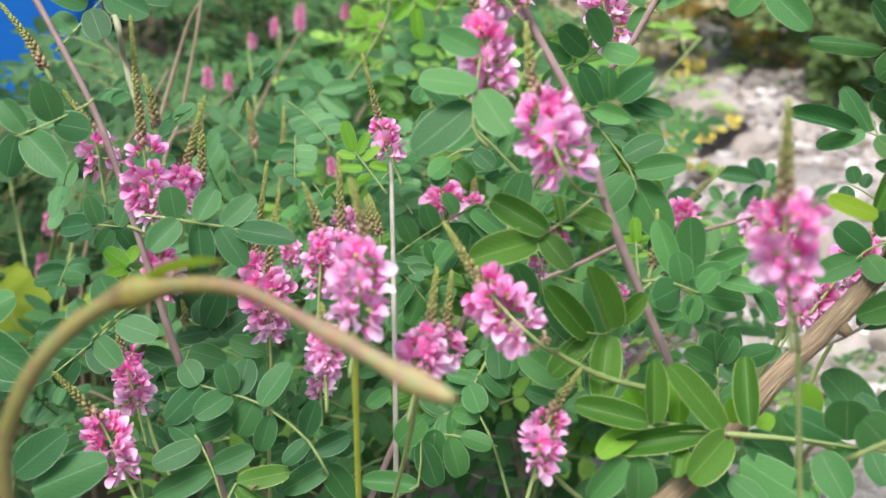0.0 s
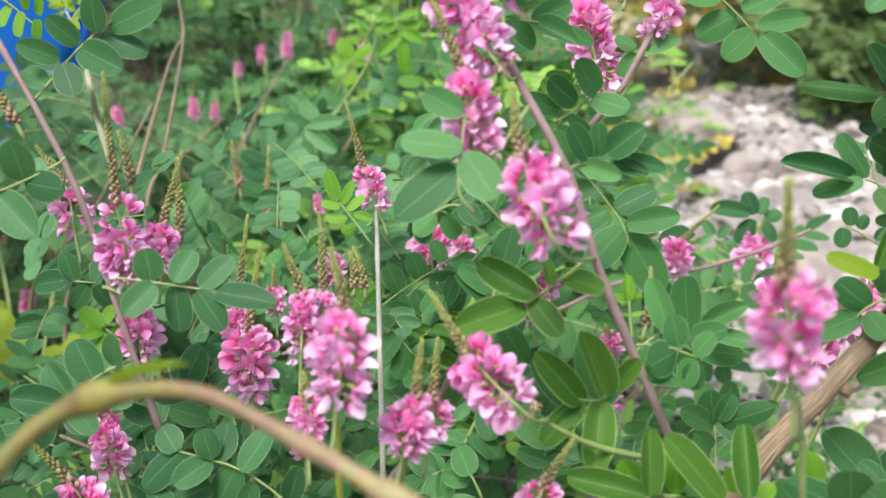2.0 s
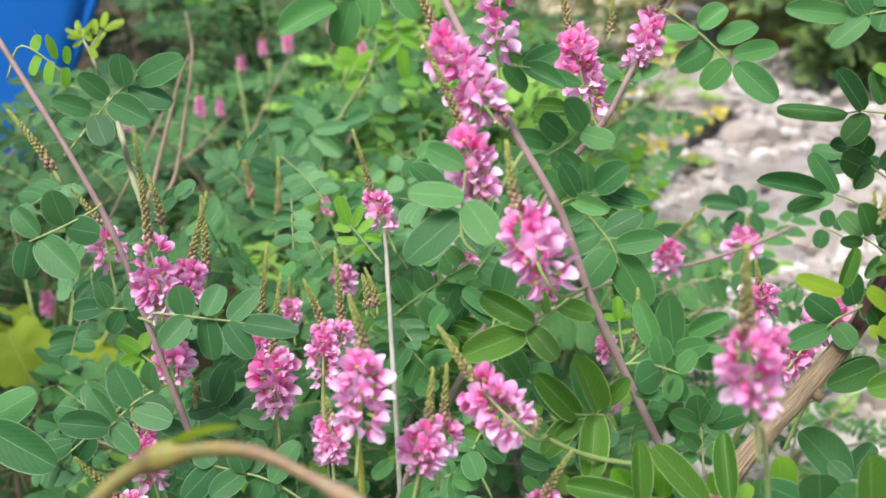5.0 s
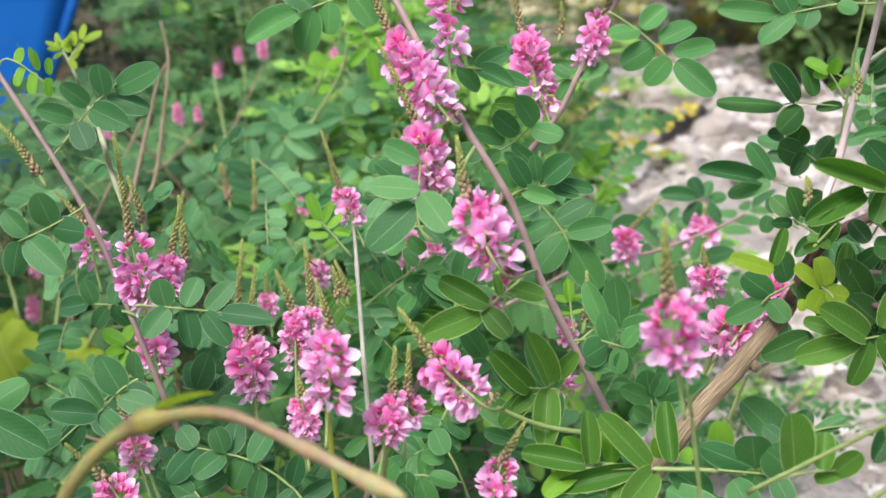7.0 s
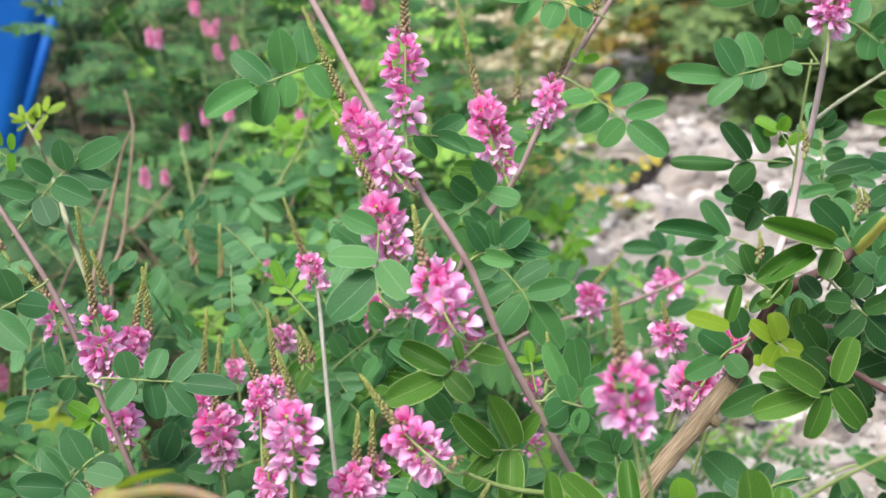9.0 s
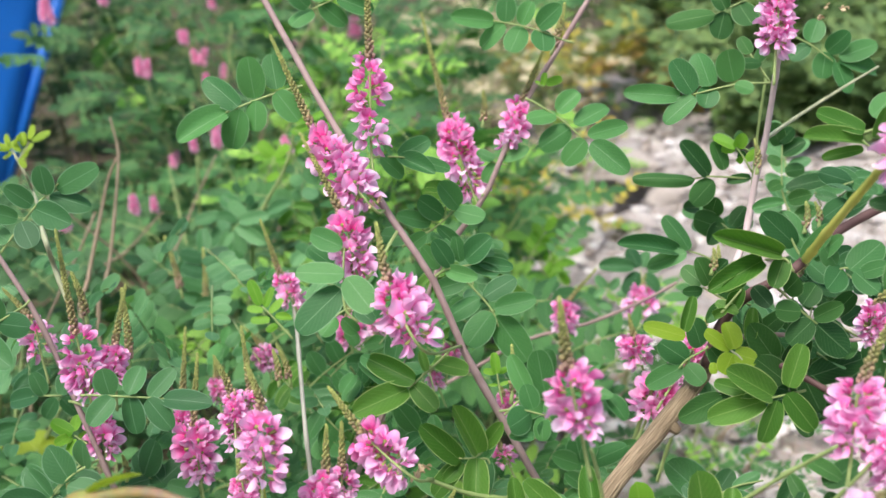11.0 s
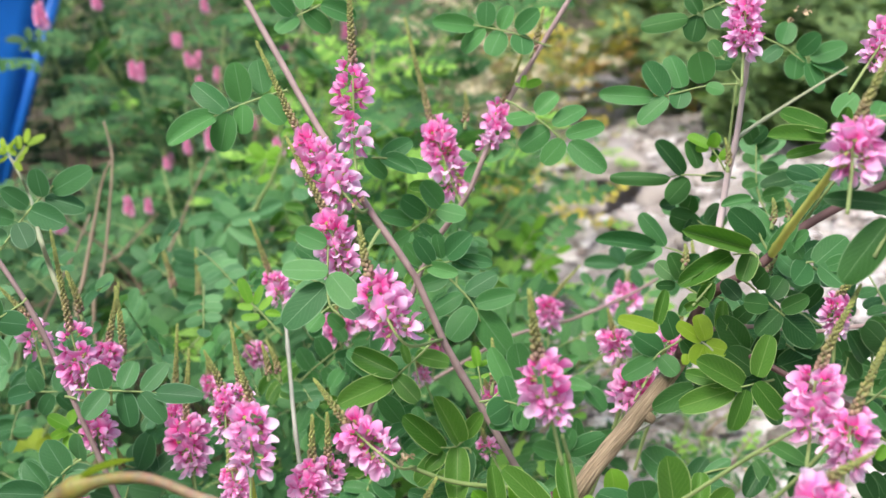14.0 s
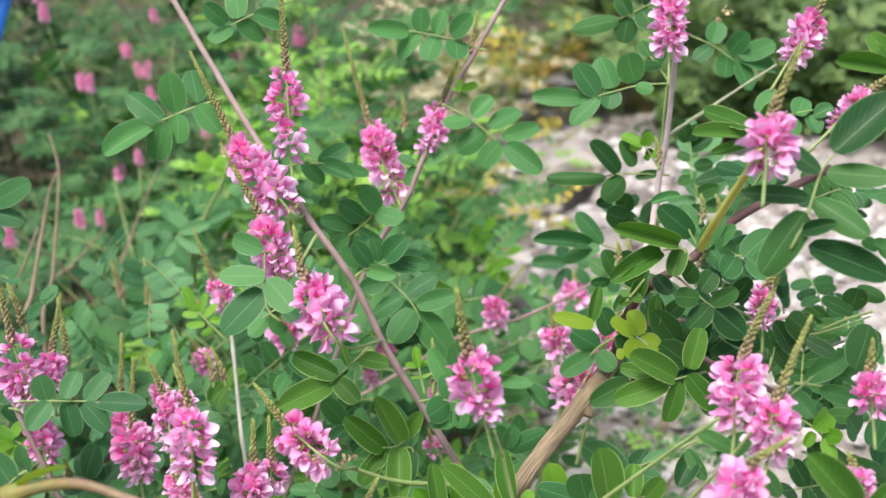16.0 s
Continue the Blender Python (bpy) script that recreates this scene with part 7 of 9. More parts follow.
frond(inner, [(0.1216, 0.5975, 0.3216), (0.143, 0.6024, 0.3302), (0.1434, 0.6073, 0.347), (0.1553, 0.6093, 0.3492), (0.1728, 0.61, 0.3452)], [(0.1429, 0.6034, 0.3296, 0.1206, 0.6036, 0.3305, 0.62), (0.1488, 0.6081, 0.3517, 0.1477, 0.6091, 0.3349, 1.07), (0.1543, 0.6079, 0.3486, 0.1591, 0.6061, 0.333, 0.98), (0.1434, 0.6069, 0.3472, 0.1502, 0.6071, 0.3278, 0.8), (0.1442, 0.6091, 0.3558, 0.1333, 0.6111, 0.3434, 1.07), (0.166, 0.6109, 0.3563, 0.1548, 0.6127, 0.3572, 1.07), (0.1711, 0.6222, 0.3844, 0.173, 0.615, 0.3709, 0.98), (0.1587, 0.6082, 0.3499, 0.171, 0.6045, 0.3476, 0.89), (0.18, 0.6225, 0.3805, 0.198, 0.615, 0.3704, 0.89), (0.1177, 0.6021, 0.3431, 0.1039, 0.6018, 0.3519, 0.98), (0.1087, 0.6023, 0.3376, 0.091, 0.5953, 0.3279, 0.8), (0.1081, 0.5994, 0.3378, 0.1174, 0.602, 0.3213, 0.89)])
frond(inner, [(0.1553, 0.6093, 0.3492), (0.1728, 0.61, 0.3452)], [(0.1609, 0.6167, 0.3677, 0.1663, 0.6065, 0.3605, 1.07), (0.1764, 0.6154, 0.3644, 0.1674, 0.6166, 0.3728, 0.98), (0.1223, 0.6079, 0.3597, 0.1304, 0.6129, 0.3652, 0.98), (0.1829, 0.6159, 0.3669, 0.195, 0.6115, 0.3647, 0.89)])
# leaves deeper in the leafy branch, the shade there put into their darker tones
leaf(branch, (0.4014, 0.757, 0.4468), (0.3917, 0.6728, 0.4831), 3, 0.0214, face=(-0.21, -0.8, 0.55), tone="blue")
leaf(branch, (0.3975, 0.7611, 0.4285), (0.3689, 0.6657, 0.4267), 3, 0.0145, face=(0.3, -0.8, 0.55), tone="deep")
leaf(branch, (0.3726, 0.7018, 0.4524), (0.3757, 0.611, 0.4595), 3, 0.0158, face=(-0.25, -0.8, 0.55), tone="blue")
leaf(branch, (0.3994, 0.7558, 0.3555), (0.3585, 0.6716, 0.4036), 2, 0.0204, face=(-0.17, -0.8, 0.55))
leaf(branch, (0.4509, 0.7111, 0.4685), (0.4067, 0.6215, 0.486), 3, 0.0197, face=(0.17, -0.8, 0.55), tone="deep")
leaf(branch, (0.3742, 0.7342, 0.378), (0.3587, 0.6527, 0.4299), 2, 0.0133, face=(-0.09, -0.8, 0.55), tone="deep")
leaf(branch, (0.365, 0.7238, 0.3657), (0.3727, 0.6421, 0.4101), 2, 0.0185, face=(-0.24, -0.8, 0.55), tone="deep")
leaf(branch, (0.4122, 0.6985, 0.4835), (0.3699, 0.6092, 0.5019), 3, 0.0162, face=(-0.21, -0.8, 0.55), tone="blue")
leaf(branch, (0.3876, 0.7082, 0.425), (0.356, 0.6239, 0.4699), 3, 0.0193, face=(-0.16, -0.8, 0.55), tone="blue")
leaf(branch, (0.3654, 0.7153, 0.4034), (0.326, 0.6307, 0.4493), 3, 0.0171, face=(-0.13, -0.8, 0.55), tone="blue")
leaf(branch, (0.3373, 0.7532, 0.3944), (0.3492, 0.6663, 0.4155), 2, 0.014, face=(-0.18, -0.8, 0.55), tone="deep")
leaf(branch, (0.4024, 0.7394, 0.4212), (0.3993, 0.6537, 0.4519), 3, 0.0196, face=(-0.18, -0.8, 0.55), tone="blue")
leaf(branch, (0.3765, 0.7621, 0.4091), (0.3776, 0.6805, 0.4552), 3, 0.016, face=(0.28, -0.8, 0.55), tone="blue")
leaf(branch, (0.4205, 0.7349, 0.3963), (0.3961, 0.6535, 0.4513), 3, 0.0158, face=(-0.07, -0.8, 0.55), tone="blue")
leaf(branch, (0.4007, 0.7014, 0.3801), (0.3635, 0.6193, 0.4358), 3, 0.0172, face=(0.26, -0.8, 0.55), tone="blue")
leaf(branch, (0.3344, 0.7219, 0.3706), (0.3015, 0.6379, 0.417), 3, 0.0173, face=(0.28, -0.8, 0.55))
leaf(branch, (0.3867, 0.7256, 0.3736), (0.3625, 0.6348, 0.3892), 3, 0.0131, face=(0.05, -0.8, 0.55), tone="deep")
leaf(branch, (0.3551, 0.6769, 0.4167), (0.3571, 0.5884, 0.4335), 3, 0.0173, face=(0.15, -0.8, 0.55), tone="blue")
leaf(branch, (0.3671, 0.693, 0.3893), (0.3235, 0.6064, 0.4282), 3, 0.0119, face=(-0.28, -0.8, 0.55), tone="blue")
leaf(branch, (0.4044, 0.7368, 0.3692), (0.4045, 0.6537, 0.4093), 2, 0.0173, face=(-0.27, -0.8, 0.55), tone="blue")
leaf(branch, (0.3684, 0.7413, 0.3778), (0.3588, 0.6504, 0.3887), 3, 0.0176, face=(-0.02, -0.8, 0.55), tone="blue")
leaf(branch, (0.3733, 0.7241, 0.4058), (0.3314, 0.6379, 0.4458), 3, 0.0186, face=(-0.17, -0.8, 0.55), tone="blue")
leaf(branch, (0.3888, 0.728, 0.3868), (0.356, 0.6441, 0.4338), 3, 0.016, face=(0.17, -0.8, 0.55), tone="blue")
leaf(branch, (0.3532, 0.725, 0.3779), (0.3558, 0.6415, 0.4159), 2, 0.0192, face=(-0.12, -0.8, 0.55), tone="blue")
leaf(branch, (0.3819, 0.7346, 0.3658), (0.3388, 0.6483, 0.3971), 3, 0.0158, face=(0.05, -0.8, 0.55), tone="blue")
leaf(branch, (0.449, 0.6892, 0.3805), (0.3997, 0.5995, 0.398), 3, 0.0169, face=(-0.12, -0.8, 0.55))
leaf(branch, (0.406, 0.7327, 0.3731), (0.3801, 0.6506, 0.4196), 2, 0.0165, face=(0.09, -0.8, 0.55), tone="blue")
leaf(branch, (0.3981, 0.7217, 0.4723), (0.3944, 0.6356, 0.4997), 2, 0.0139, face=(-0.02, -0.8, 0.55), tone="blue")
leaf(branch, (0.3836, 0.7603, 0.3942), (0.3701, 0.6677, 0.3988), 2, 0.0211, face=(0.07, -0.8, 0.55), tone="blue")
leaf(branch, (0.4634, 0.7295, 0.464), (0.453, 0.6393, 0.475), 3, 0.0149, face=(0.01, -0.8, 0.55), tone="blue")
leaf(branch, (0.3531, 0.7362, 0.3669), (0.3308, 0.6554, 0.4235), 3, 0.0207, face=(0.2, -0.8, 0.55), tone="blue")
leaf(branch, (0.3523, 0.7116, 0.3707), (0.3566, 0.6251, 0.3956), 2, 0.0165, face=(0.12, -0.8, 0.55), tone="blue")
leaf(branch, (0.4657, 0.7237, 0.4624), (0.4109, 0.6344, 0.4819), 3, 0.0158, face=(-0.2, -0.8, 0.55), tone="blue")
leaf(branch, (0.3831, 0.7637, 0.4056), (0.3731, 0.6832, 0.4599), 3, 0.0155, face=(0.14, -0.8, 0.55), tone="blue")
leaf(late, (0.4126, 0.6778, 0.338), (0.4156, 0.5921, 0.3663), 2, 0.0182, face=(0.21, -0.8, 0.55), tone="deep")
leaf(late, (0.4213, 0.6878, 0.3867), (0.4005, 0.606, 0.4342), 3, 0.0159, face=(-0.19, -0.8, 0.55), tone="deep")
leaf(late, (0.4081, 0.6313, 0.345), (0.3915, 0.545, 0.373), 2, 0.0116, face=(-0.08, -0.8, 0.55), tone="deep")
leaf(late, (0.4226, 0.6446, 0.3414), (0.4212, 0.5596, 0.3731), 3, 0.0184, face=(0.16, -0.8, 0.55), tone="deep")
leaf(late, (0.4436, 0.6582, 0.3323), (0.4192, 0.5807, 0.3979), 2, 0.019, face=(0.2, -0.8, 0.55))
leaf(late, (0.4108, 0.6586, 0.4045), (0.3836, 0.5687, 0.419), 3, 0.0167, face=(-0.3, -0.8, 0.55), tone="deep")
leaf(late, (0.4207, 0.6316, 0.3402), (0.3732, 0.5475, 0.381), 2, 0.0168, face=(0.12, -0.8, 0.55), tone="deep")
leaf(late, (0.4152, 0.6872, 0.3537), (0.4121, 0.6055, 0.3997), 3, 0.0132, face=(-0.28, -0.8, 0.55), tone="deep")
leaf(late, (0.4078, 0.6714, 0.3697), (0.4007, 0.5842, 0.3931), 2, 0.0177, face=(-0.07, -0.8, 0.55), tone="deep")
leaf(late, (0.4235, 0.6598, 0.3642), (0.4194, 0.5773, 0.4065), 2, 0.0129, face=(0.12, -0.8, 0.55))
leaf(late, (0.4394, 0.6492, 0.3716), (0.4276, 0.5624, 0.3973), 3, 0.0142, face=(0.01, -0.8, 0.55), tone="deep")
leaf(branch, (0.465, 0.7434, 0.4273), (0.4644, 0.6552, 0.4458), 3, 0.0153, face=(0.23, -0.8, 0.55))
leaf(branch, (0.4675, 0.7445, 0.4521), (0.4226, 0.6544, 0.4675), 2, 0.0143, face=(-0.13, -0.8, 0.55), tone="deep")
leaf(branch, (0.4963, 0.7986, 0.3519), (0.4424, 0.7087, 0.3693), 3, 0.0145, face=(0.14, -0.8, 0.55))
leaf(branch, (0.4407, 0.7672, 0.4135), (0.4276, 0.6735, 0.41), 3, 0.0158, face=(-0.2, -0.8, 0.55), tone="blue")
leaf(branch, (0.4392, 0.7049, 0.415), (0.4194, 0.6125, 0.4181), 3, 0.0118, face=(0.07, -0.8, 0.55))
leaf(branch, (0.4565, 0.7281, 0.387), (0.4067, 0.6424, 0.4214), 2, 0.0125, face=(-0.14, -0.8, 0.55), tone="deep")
# leaves deeper in the bush
leaf(slant, (0.1057, 0.7636, 0.3754), (0.1314, 0.6768, 0.3926), 2, 0.0145, face=(0.26, -0.75, 0.6), tone="pale")
leaf(slant, (0.1463, 0.7741, 0.3545), (0.1445, 0.6939, 0.4074), 4, 0.0188, face=(-0.21, -0.75, 0.6))
leaf(slant, (0.1205, 0.7526, 0.4602), (0.1549, 0.666, 0.4755), 4, 0.0144, face=(-0.12, -0.75, 0.6))
leaf(slant, (0.1627, 0.8185, 0.3847), (0.1929, 0.7296, 0.3917), 3, 0.014, face=(0.03, -0.75, 0.6))
leaf(slant, (0.1813, 0.7822, 0.4317), (0.2018, 0.6942, 0.4454), 3, 0.015, face=(-0.12, -0.75, 0.6), tone="lit")
leaf(slant, (0.1615, 0.8133, 0.3952), (0.157, 0.7235, 0.4091), 3, 0.0177, face=(0.26, -0.75, 0.6))
leaf(slant, (0.1543, 0.7618, 0.3439), (0.1725, 0.6824, 0.3942), 2, 0.0133, face=(-0.27, -0.75, 0.6))
leaf(slant, (0.1774, 0.8494, 0.3886), (0.2059, 0.7625, 0.4045), 3, 0.0187, face=(-0.24, -0.75, 0.6))
leaf(slant, (0.2089, 0.8139, 0.4469), (0.209, 0.719, 0.4381), 3, 0.0171, face=(-0.07, -0.75, 0.6), tone="pale")
leaf(slant, (0.2086, 0.8471, 0.4337), (0.2149, 0.7558, 0.438), 3, 0.0183, face=(0.02, -0.75, 0.6))
leaf(slant, (0.1539, 0.7769, 0.3709), (0.1389, 0.6866, 0.3857), 3, 0.0156, face=(-0.12, -0.75, 0.6), tone="lit")
leaf(slant, (0.2042, 0.8502, 0.4284), (0.1879, 0.7609, 0.4476), 3, 0.0159, face=(-0.11, -0.75, 0.6), tone="lit")
leaf(slant, (0.1924, 0.7955, 0.4594), (0.2017, 0.7121, 0.496), 3, 0.0186, face=(0.08, -0.75, 0.6), tone="lit")
leaf(slant, (0.1607, 0.828, 0.4001), (0.1488, 0.7455, 0.4463), 4, 0.0168, face=(-0.3, -0.75, 0.6), tone="pale")
leaf(slant, (0.243, 0.8131, 0.3987), (0.2171, 0.7284, 0.4401), 3, 0.0176, face=(-0.08, -0.75, 0.6), tone="lit")
leaf(slant, (0.1692, 0.8437, 0.3775), (0.1934, 0.7569, 0.3951), 3, 0.0171, face=(-0.04, -0.75, 0.6), tone="lit")
leaf(slant, (0.117, 0.7559, 0.4388), (0.1488, 0.6694, 0.4551), 4, 0.0163, face=(-0.29, -0.75, 0.6), tone="pale")
leaf(slant, (0.1908, 0.8241, 0.2878), (0.1935, 0.7446, 0.3423), 4, 0.0187, face=(0.06, -0.75, 0.6))
leaf(slant, (0.2396, 0.7854, 0.3023), (0.231, 0.6978, 0.3268), 4, 0.0134, face=(-0.25, -0.75, 0.6), tone="pale")
leaf(leftmost, (-0.0038, 0.8093, 0.3291), (0.0439, 0.7283, 0.3638), 2, 0.0187, face=(0.28, -0.75, 0.6), tone="blue")
leaf(leftmost, (0.0239, 0.8933, 0.4303), (0.0695, 0.8025, 0.4246), 4, 0.0156, face=(0.24, -0.75, 0.6), tone="pale")
leaf(leftmost, (-0.0389, 0.8323, 0.3881), (-0.014, 0.7421, 0.3916), 3, 0.0147, face=(-0.17, -0.75, 0.6), tone="blue")
leaf(leftmost, (-0.0741, 0.8152, 0.4339), (-0.0628, 0.7257, 0.4445), 4, 0.0143, face=(0.26, -0.75, 0.6), tone="pale")
leaf(leftmost, (-0.0866, 0.8242, 0.3493), (-0.0575, 0.736, 0.3596), 2, 0.0169, face=(0.25, -0.75, 0.6), tone="blue")
leaf(leftmost, (-0.0838, 0.8417, 0.3762), (-0.0477, 0.7535, 0.3841), 2, 0.0169, face=(-0.11, -0.75, 0.6), tone="blue")
leaf(leftmost, (-0.0249, 0.795, 0.4193), (0.0185, 0.7132, 0.452), 2, 0.0154, face=(0.08, -0.75, 0.6), tone="blue")
leaf(leftmost, (0.0503, 0.8019, 0.427), (0.0714, 0.7103, 0.4258), 2, 0.0145, face=(0.18, -0.75, 0.6), tone="pale")
leaf(leftmost, (0.0146, 0.8633, 0.318), (0.0447, 0.7755, 0.3296), 2, 0.0177, face=(-0.13, -0.75, 0.6), tone="pale")
leaf(leftmost, (-0.0059, 0.8956, 0.4214), (0.0324, 0.8149, 0.4599), 2, 0.0146, face=(-0.06, -0.75, 0.6), tone="blue")
leaf(leftmost, (-0.0072, 0.8396, 0.3031), (0.0025, 0.7552, 0.3349), 3, 0.0158, face=(-0.21, -0.75, 0.6), tone="blue")
leaf(leftmost, (-0.0898, 0.891, 0.4348), (-0.0362, 0.8045, 0.445), 4, 0.0156, face=(0.19, -0.75, 0.6), tone="blue")
leaf(leftmost, (-0.079, 0.7926, 0.3736), (-0.039, 0.7143, 0.4219), 2, 0.0183, face=(-0.22, -0.75, 0.6), tone="pale")
leaf(leftmost, (0.0346, 0.7612, 0.3748), (0.0547, 0.6824, 0.4267), 2, 0.0138, face=(0.28, -0.75, 0.6), tone="pale")
leaf(leftmost, (-0.0114, 0.8736, 0.3708), (0.0008, 0.7939, 0.4217), 3, 0.0181, face=(-0.05, -0.75, 0.6), tone="pale")
leaf(leftmost, (-0.0522, 0.7926, 0.3991), (0.0106, 0.7117, 0.4297), 2, 0.0135, face=(-0.04, -0.75, 0.6), tone="blue")
leaf(leftmost, (-0.0399, 0.7926, 0.3727), (0.0134, 0.7071, 0.3868), 3, 0.0177, face=(0.3, -0.75, 0.6), tone="pale")
leaf(leftmost, (0.0132, 0.8277, 0.3478), (0.0265, 0.7398, 0.3645), 4, 0.0152, face=(-0.3, -0.75, 0.6), tone="pale")
leaf(middle, (0.0888, 0.8631, 0.4044), (0.0819, 0.776, 0.4305), 2, 0.0131, face=(-0.13, -0.75, 0.6))
leaf(middle, (0.061, 0.8061, 0.2998), (0.0928, 0.7281, 0.3519), 2, 0.0137, face=(-0.23, -0.75, 0.6), tone="pale")
leaf(middle, (0.1233, 0.8534, 0.3597), (0.1673, 0.7687, 0.3801), 3, 0.0154, face=(-0.22, -0.75, 0.6))
leaf(middle, (0.1316, 0.8499, 0.3679), (0.1224, 0.7594, 0.3799), 4, 0.0137, face=(0.16, -0.75, 0.6))
leaf(middle, (0.0736, 0.9284, 0.3819), (0.0719, 0.8445, 0.4193), 3, 0.0132, face=(-0.2, -0.75, 0.6))
leaf(middle, (0.1041, 0.924, 0.2955), (0.0972, 0.8371, 0.3221), 4, 0.0172, face=(-0.25, -0.75, 0.6), tone="pale")
leaf(middle, (0.0796, 0.888, 0.3875), (0.1138, 0.7978, 0.3878), 4, 0.0181, face=(0.2, -0.75, 0.6), tone="pale")
leaf(middle, (0.1077, 0.8555, 0.4085), (0.1031, 0.7637, 0.414), 4, 0.0133, face=(-0.13, -0.75, 0.6))
leaf(middle, (0.1304, 0.8327, 0.3587), (0.1583, 0.7501, 0.3929), 3, 0.0142, face=(-0.11, -0.75, 0.6))
leaf(middle, (0.0911, 0.8931, 0.3518), (0.1278, 0.8117, 0.3881), 3, 0.0148, face=(-0.14, -0.75, 0.6), tone="pale")
leaf(middle, (0.0508, 0.8889, 0.34), (0.0784, 0.7972, 0.336), 2, 0.0152, face=(0.26, -0.75, 0.6))
leaf(middle, (0.0721, 0.8779, 0.404), (0.1021, 0.7892, 0.4119), 3, 0.0183, face=(-0.01, -0.75, 0.6))
leaf(middle, (0.0439, 0.9292, 0.3292), (0.0416, 0.8387, 0.3398), 2, 0.0179, face=(-0.16, -0.75, 0.6), tone="pale")
leaf(middle, (0.0892, 0.9011, 0.386), (0.1065, 0.8078, 0.3787), 3, 0.0185, face=(-0.15, -0.75, 0.6), tone="pale")
leaf(middle, (0.0256, 0.8653, 0.3216), (0.0285, 0.7749, 0.3306), 3, 0.0179, face=(-0.07, -0.75, 0.6))
leaf(middle, (0.0782, 0.8682, 0.266), (0.0893, 0.7925, 0.3336), 3, 0.0156, face=(0.29, -0.75, 0.6), tone="pale")
leaf(middle, (0.0551, 0.8227, 0.3405), (0.089, 0.7367, 0.3585), 4, 0.015, face=(0.15, -0.75, 0.6), tone="pale")
leaf(middle, (0.1427, 0.8535, 0.4024), (0.1708, 0.7653, 0.4131), 4, 0.0133, face=(0.12, -0.75, 0.6))
leaf(middle, (0.049, 0.8471, 0.3916), (0.0847, 0.7568, 0.3911), 3, 0.0145, face=(-0.16, -0.75, 0.6), tone="pale")
leaf(middle, (0.0299, 0.809, 0.3679), (0.036, 0.7287, 0.4183), 3, 0.0132, face=(0.29, -0.75, 0.6))
leaf(middle, (0.0788, 0.8161, 0.3759), (0.0834, 0.7327, 0.4134), 3, 0.0164, face=(-0.22, -0.75, 0.6))
leaf(middle, (0.0276, 0.8911, 0.3447), (0.0483, 0.8109, 0.3909), 3, 0.017, face=(-0.02, -0.75, 0.6))
leaf(inner, (0.1522, 0.8309, 0.3389), (0.1695, 0.7417, 0.3499), 3, 0.0171, face=(-0.23, -0.75, 0.6))
leaf(inner, (0.1077, 0.8065, 0.2648), (0.1367, 0.7309, 0.3176), 3, 0.016, face=(-0.07, -0.75, 0.6), tone="lit")
leaf(inner, (0.1061, 0.7768, 0.3498), (0.1326, 0.6907, 0.3679), 3, 0.0189, face=(-0.24, -0.75, 0.6))
leaf(inner, (0.1439, 0.8002, 0.2467), (0.1315, 0.7178, 0.2922), 3, 0.0167, face=(-0.02, -0.75, 0.6))
leaf(inner, (0.0968, 0.8217, 0.31), (0.127, 0.7364, 0.3293), 2, 0.0136, face=(0.14, -0.75, 0.6), tone="pale")
leaf(inner, (0.0781, 0.824, 0.3627), (0.1073, 0.7375, 0.3783), 3, 0.0185, face=(-0.21, -0.75, 0.6), tone="lit")
leaf(inner, (0.0915, 0.8455, 0.3298), (0.1177, 0.7563, 0.337), 3, 0.0187, face=(0.3, -0.75, 0.6))
leaf(inner, (0.2464, 0.8278, 0.3079), (0.2274, 0.7474, 0.3629), 3, 0.0151, face=(-0.12, -0.75, 0.6), tone="pale")
leaf(inner, (0.1747, 0.7879, 0.3838), (0.1861, 0.6969, 0.3906), 3, 0.0163, face=(-0.02, -0.75, 0.6))
leaf(inner, (0.1362, 0.8107, 0.3531), (0.1381, 0.7188, 0.3606), 3, 0.0171, face=(0.18, -0.75, 0.6), tone="lit")
leaf(inner, (0.2538, 0.768, 0.2555), (0.2458, 0.6783, 0.2742), 4, 0.0154, face=(0.11, -0.75, 0.6))
leaf(inner, (0.2059, 0.7553, 0.2975), (0.2143, 0.6754, 0.3436), 3, 0.0181, face=(0.03, -0.75, 0.6), tone="pale")
leaf(inner, (0.1778, 0.7967, 0.3843), (0.1788, 0.7036, 0.3877), 3, 0.0189, face=(-0.19, -0.75, 0.6))
leaf(inner, (0.2021, 0.7574, 0.2678), (0.1851, 0.6754, 0.3163), 3, 0.0143, face=(0.03, -0.75, 0.6))
leaf(inner, (0.2298, 0.7809, 0.3321), (0.2376, 0.7024, 0.383), 4, 0.0174, face=(-0.27, -0.75, 0.6))
leaf(inner, (0.1433, 0.76, 0.3169), (0.1633, 0.6801, 0.3586), 3, 0.0145, face=(-0.02, -0.75, 0.6), tone="pale")
leaf(inner, (0.2193, 0.8122, 0.2774), (0.2069, 0.734, 0.3373), 3, 0.0143, face=(-0.23, -0.75, 0.6))
leaf(inner, (0.1317, 0.7535, 0.2929), (0.1255, 0.6728, 0.3418), 3, 0.0139, face=(-0.13, -0.75, 0.6), tone="lit")
leaf(inner, (0.2605, 0.7857, 0.2825), (0.2706, 0.7078, 0.3349), 3, 0.0176, face=(0.08, -0.75, 0.6), tone="pale")
leaf(inner, (0.2647, 0.8202, 0.3331), (0.2638, 0.738, 0.3747), 2, 0.0174, face=(0.16, -0.75, 0.6), tone="lit")
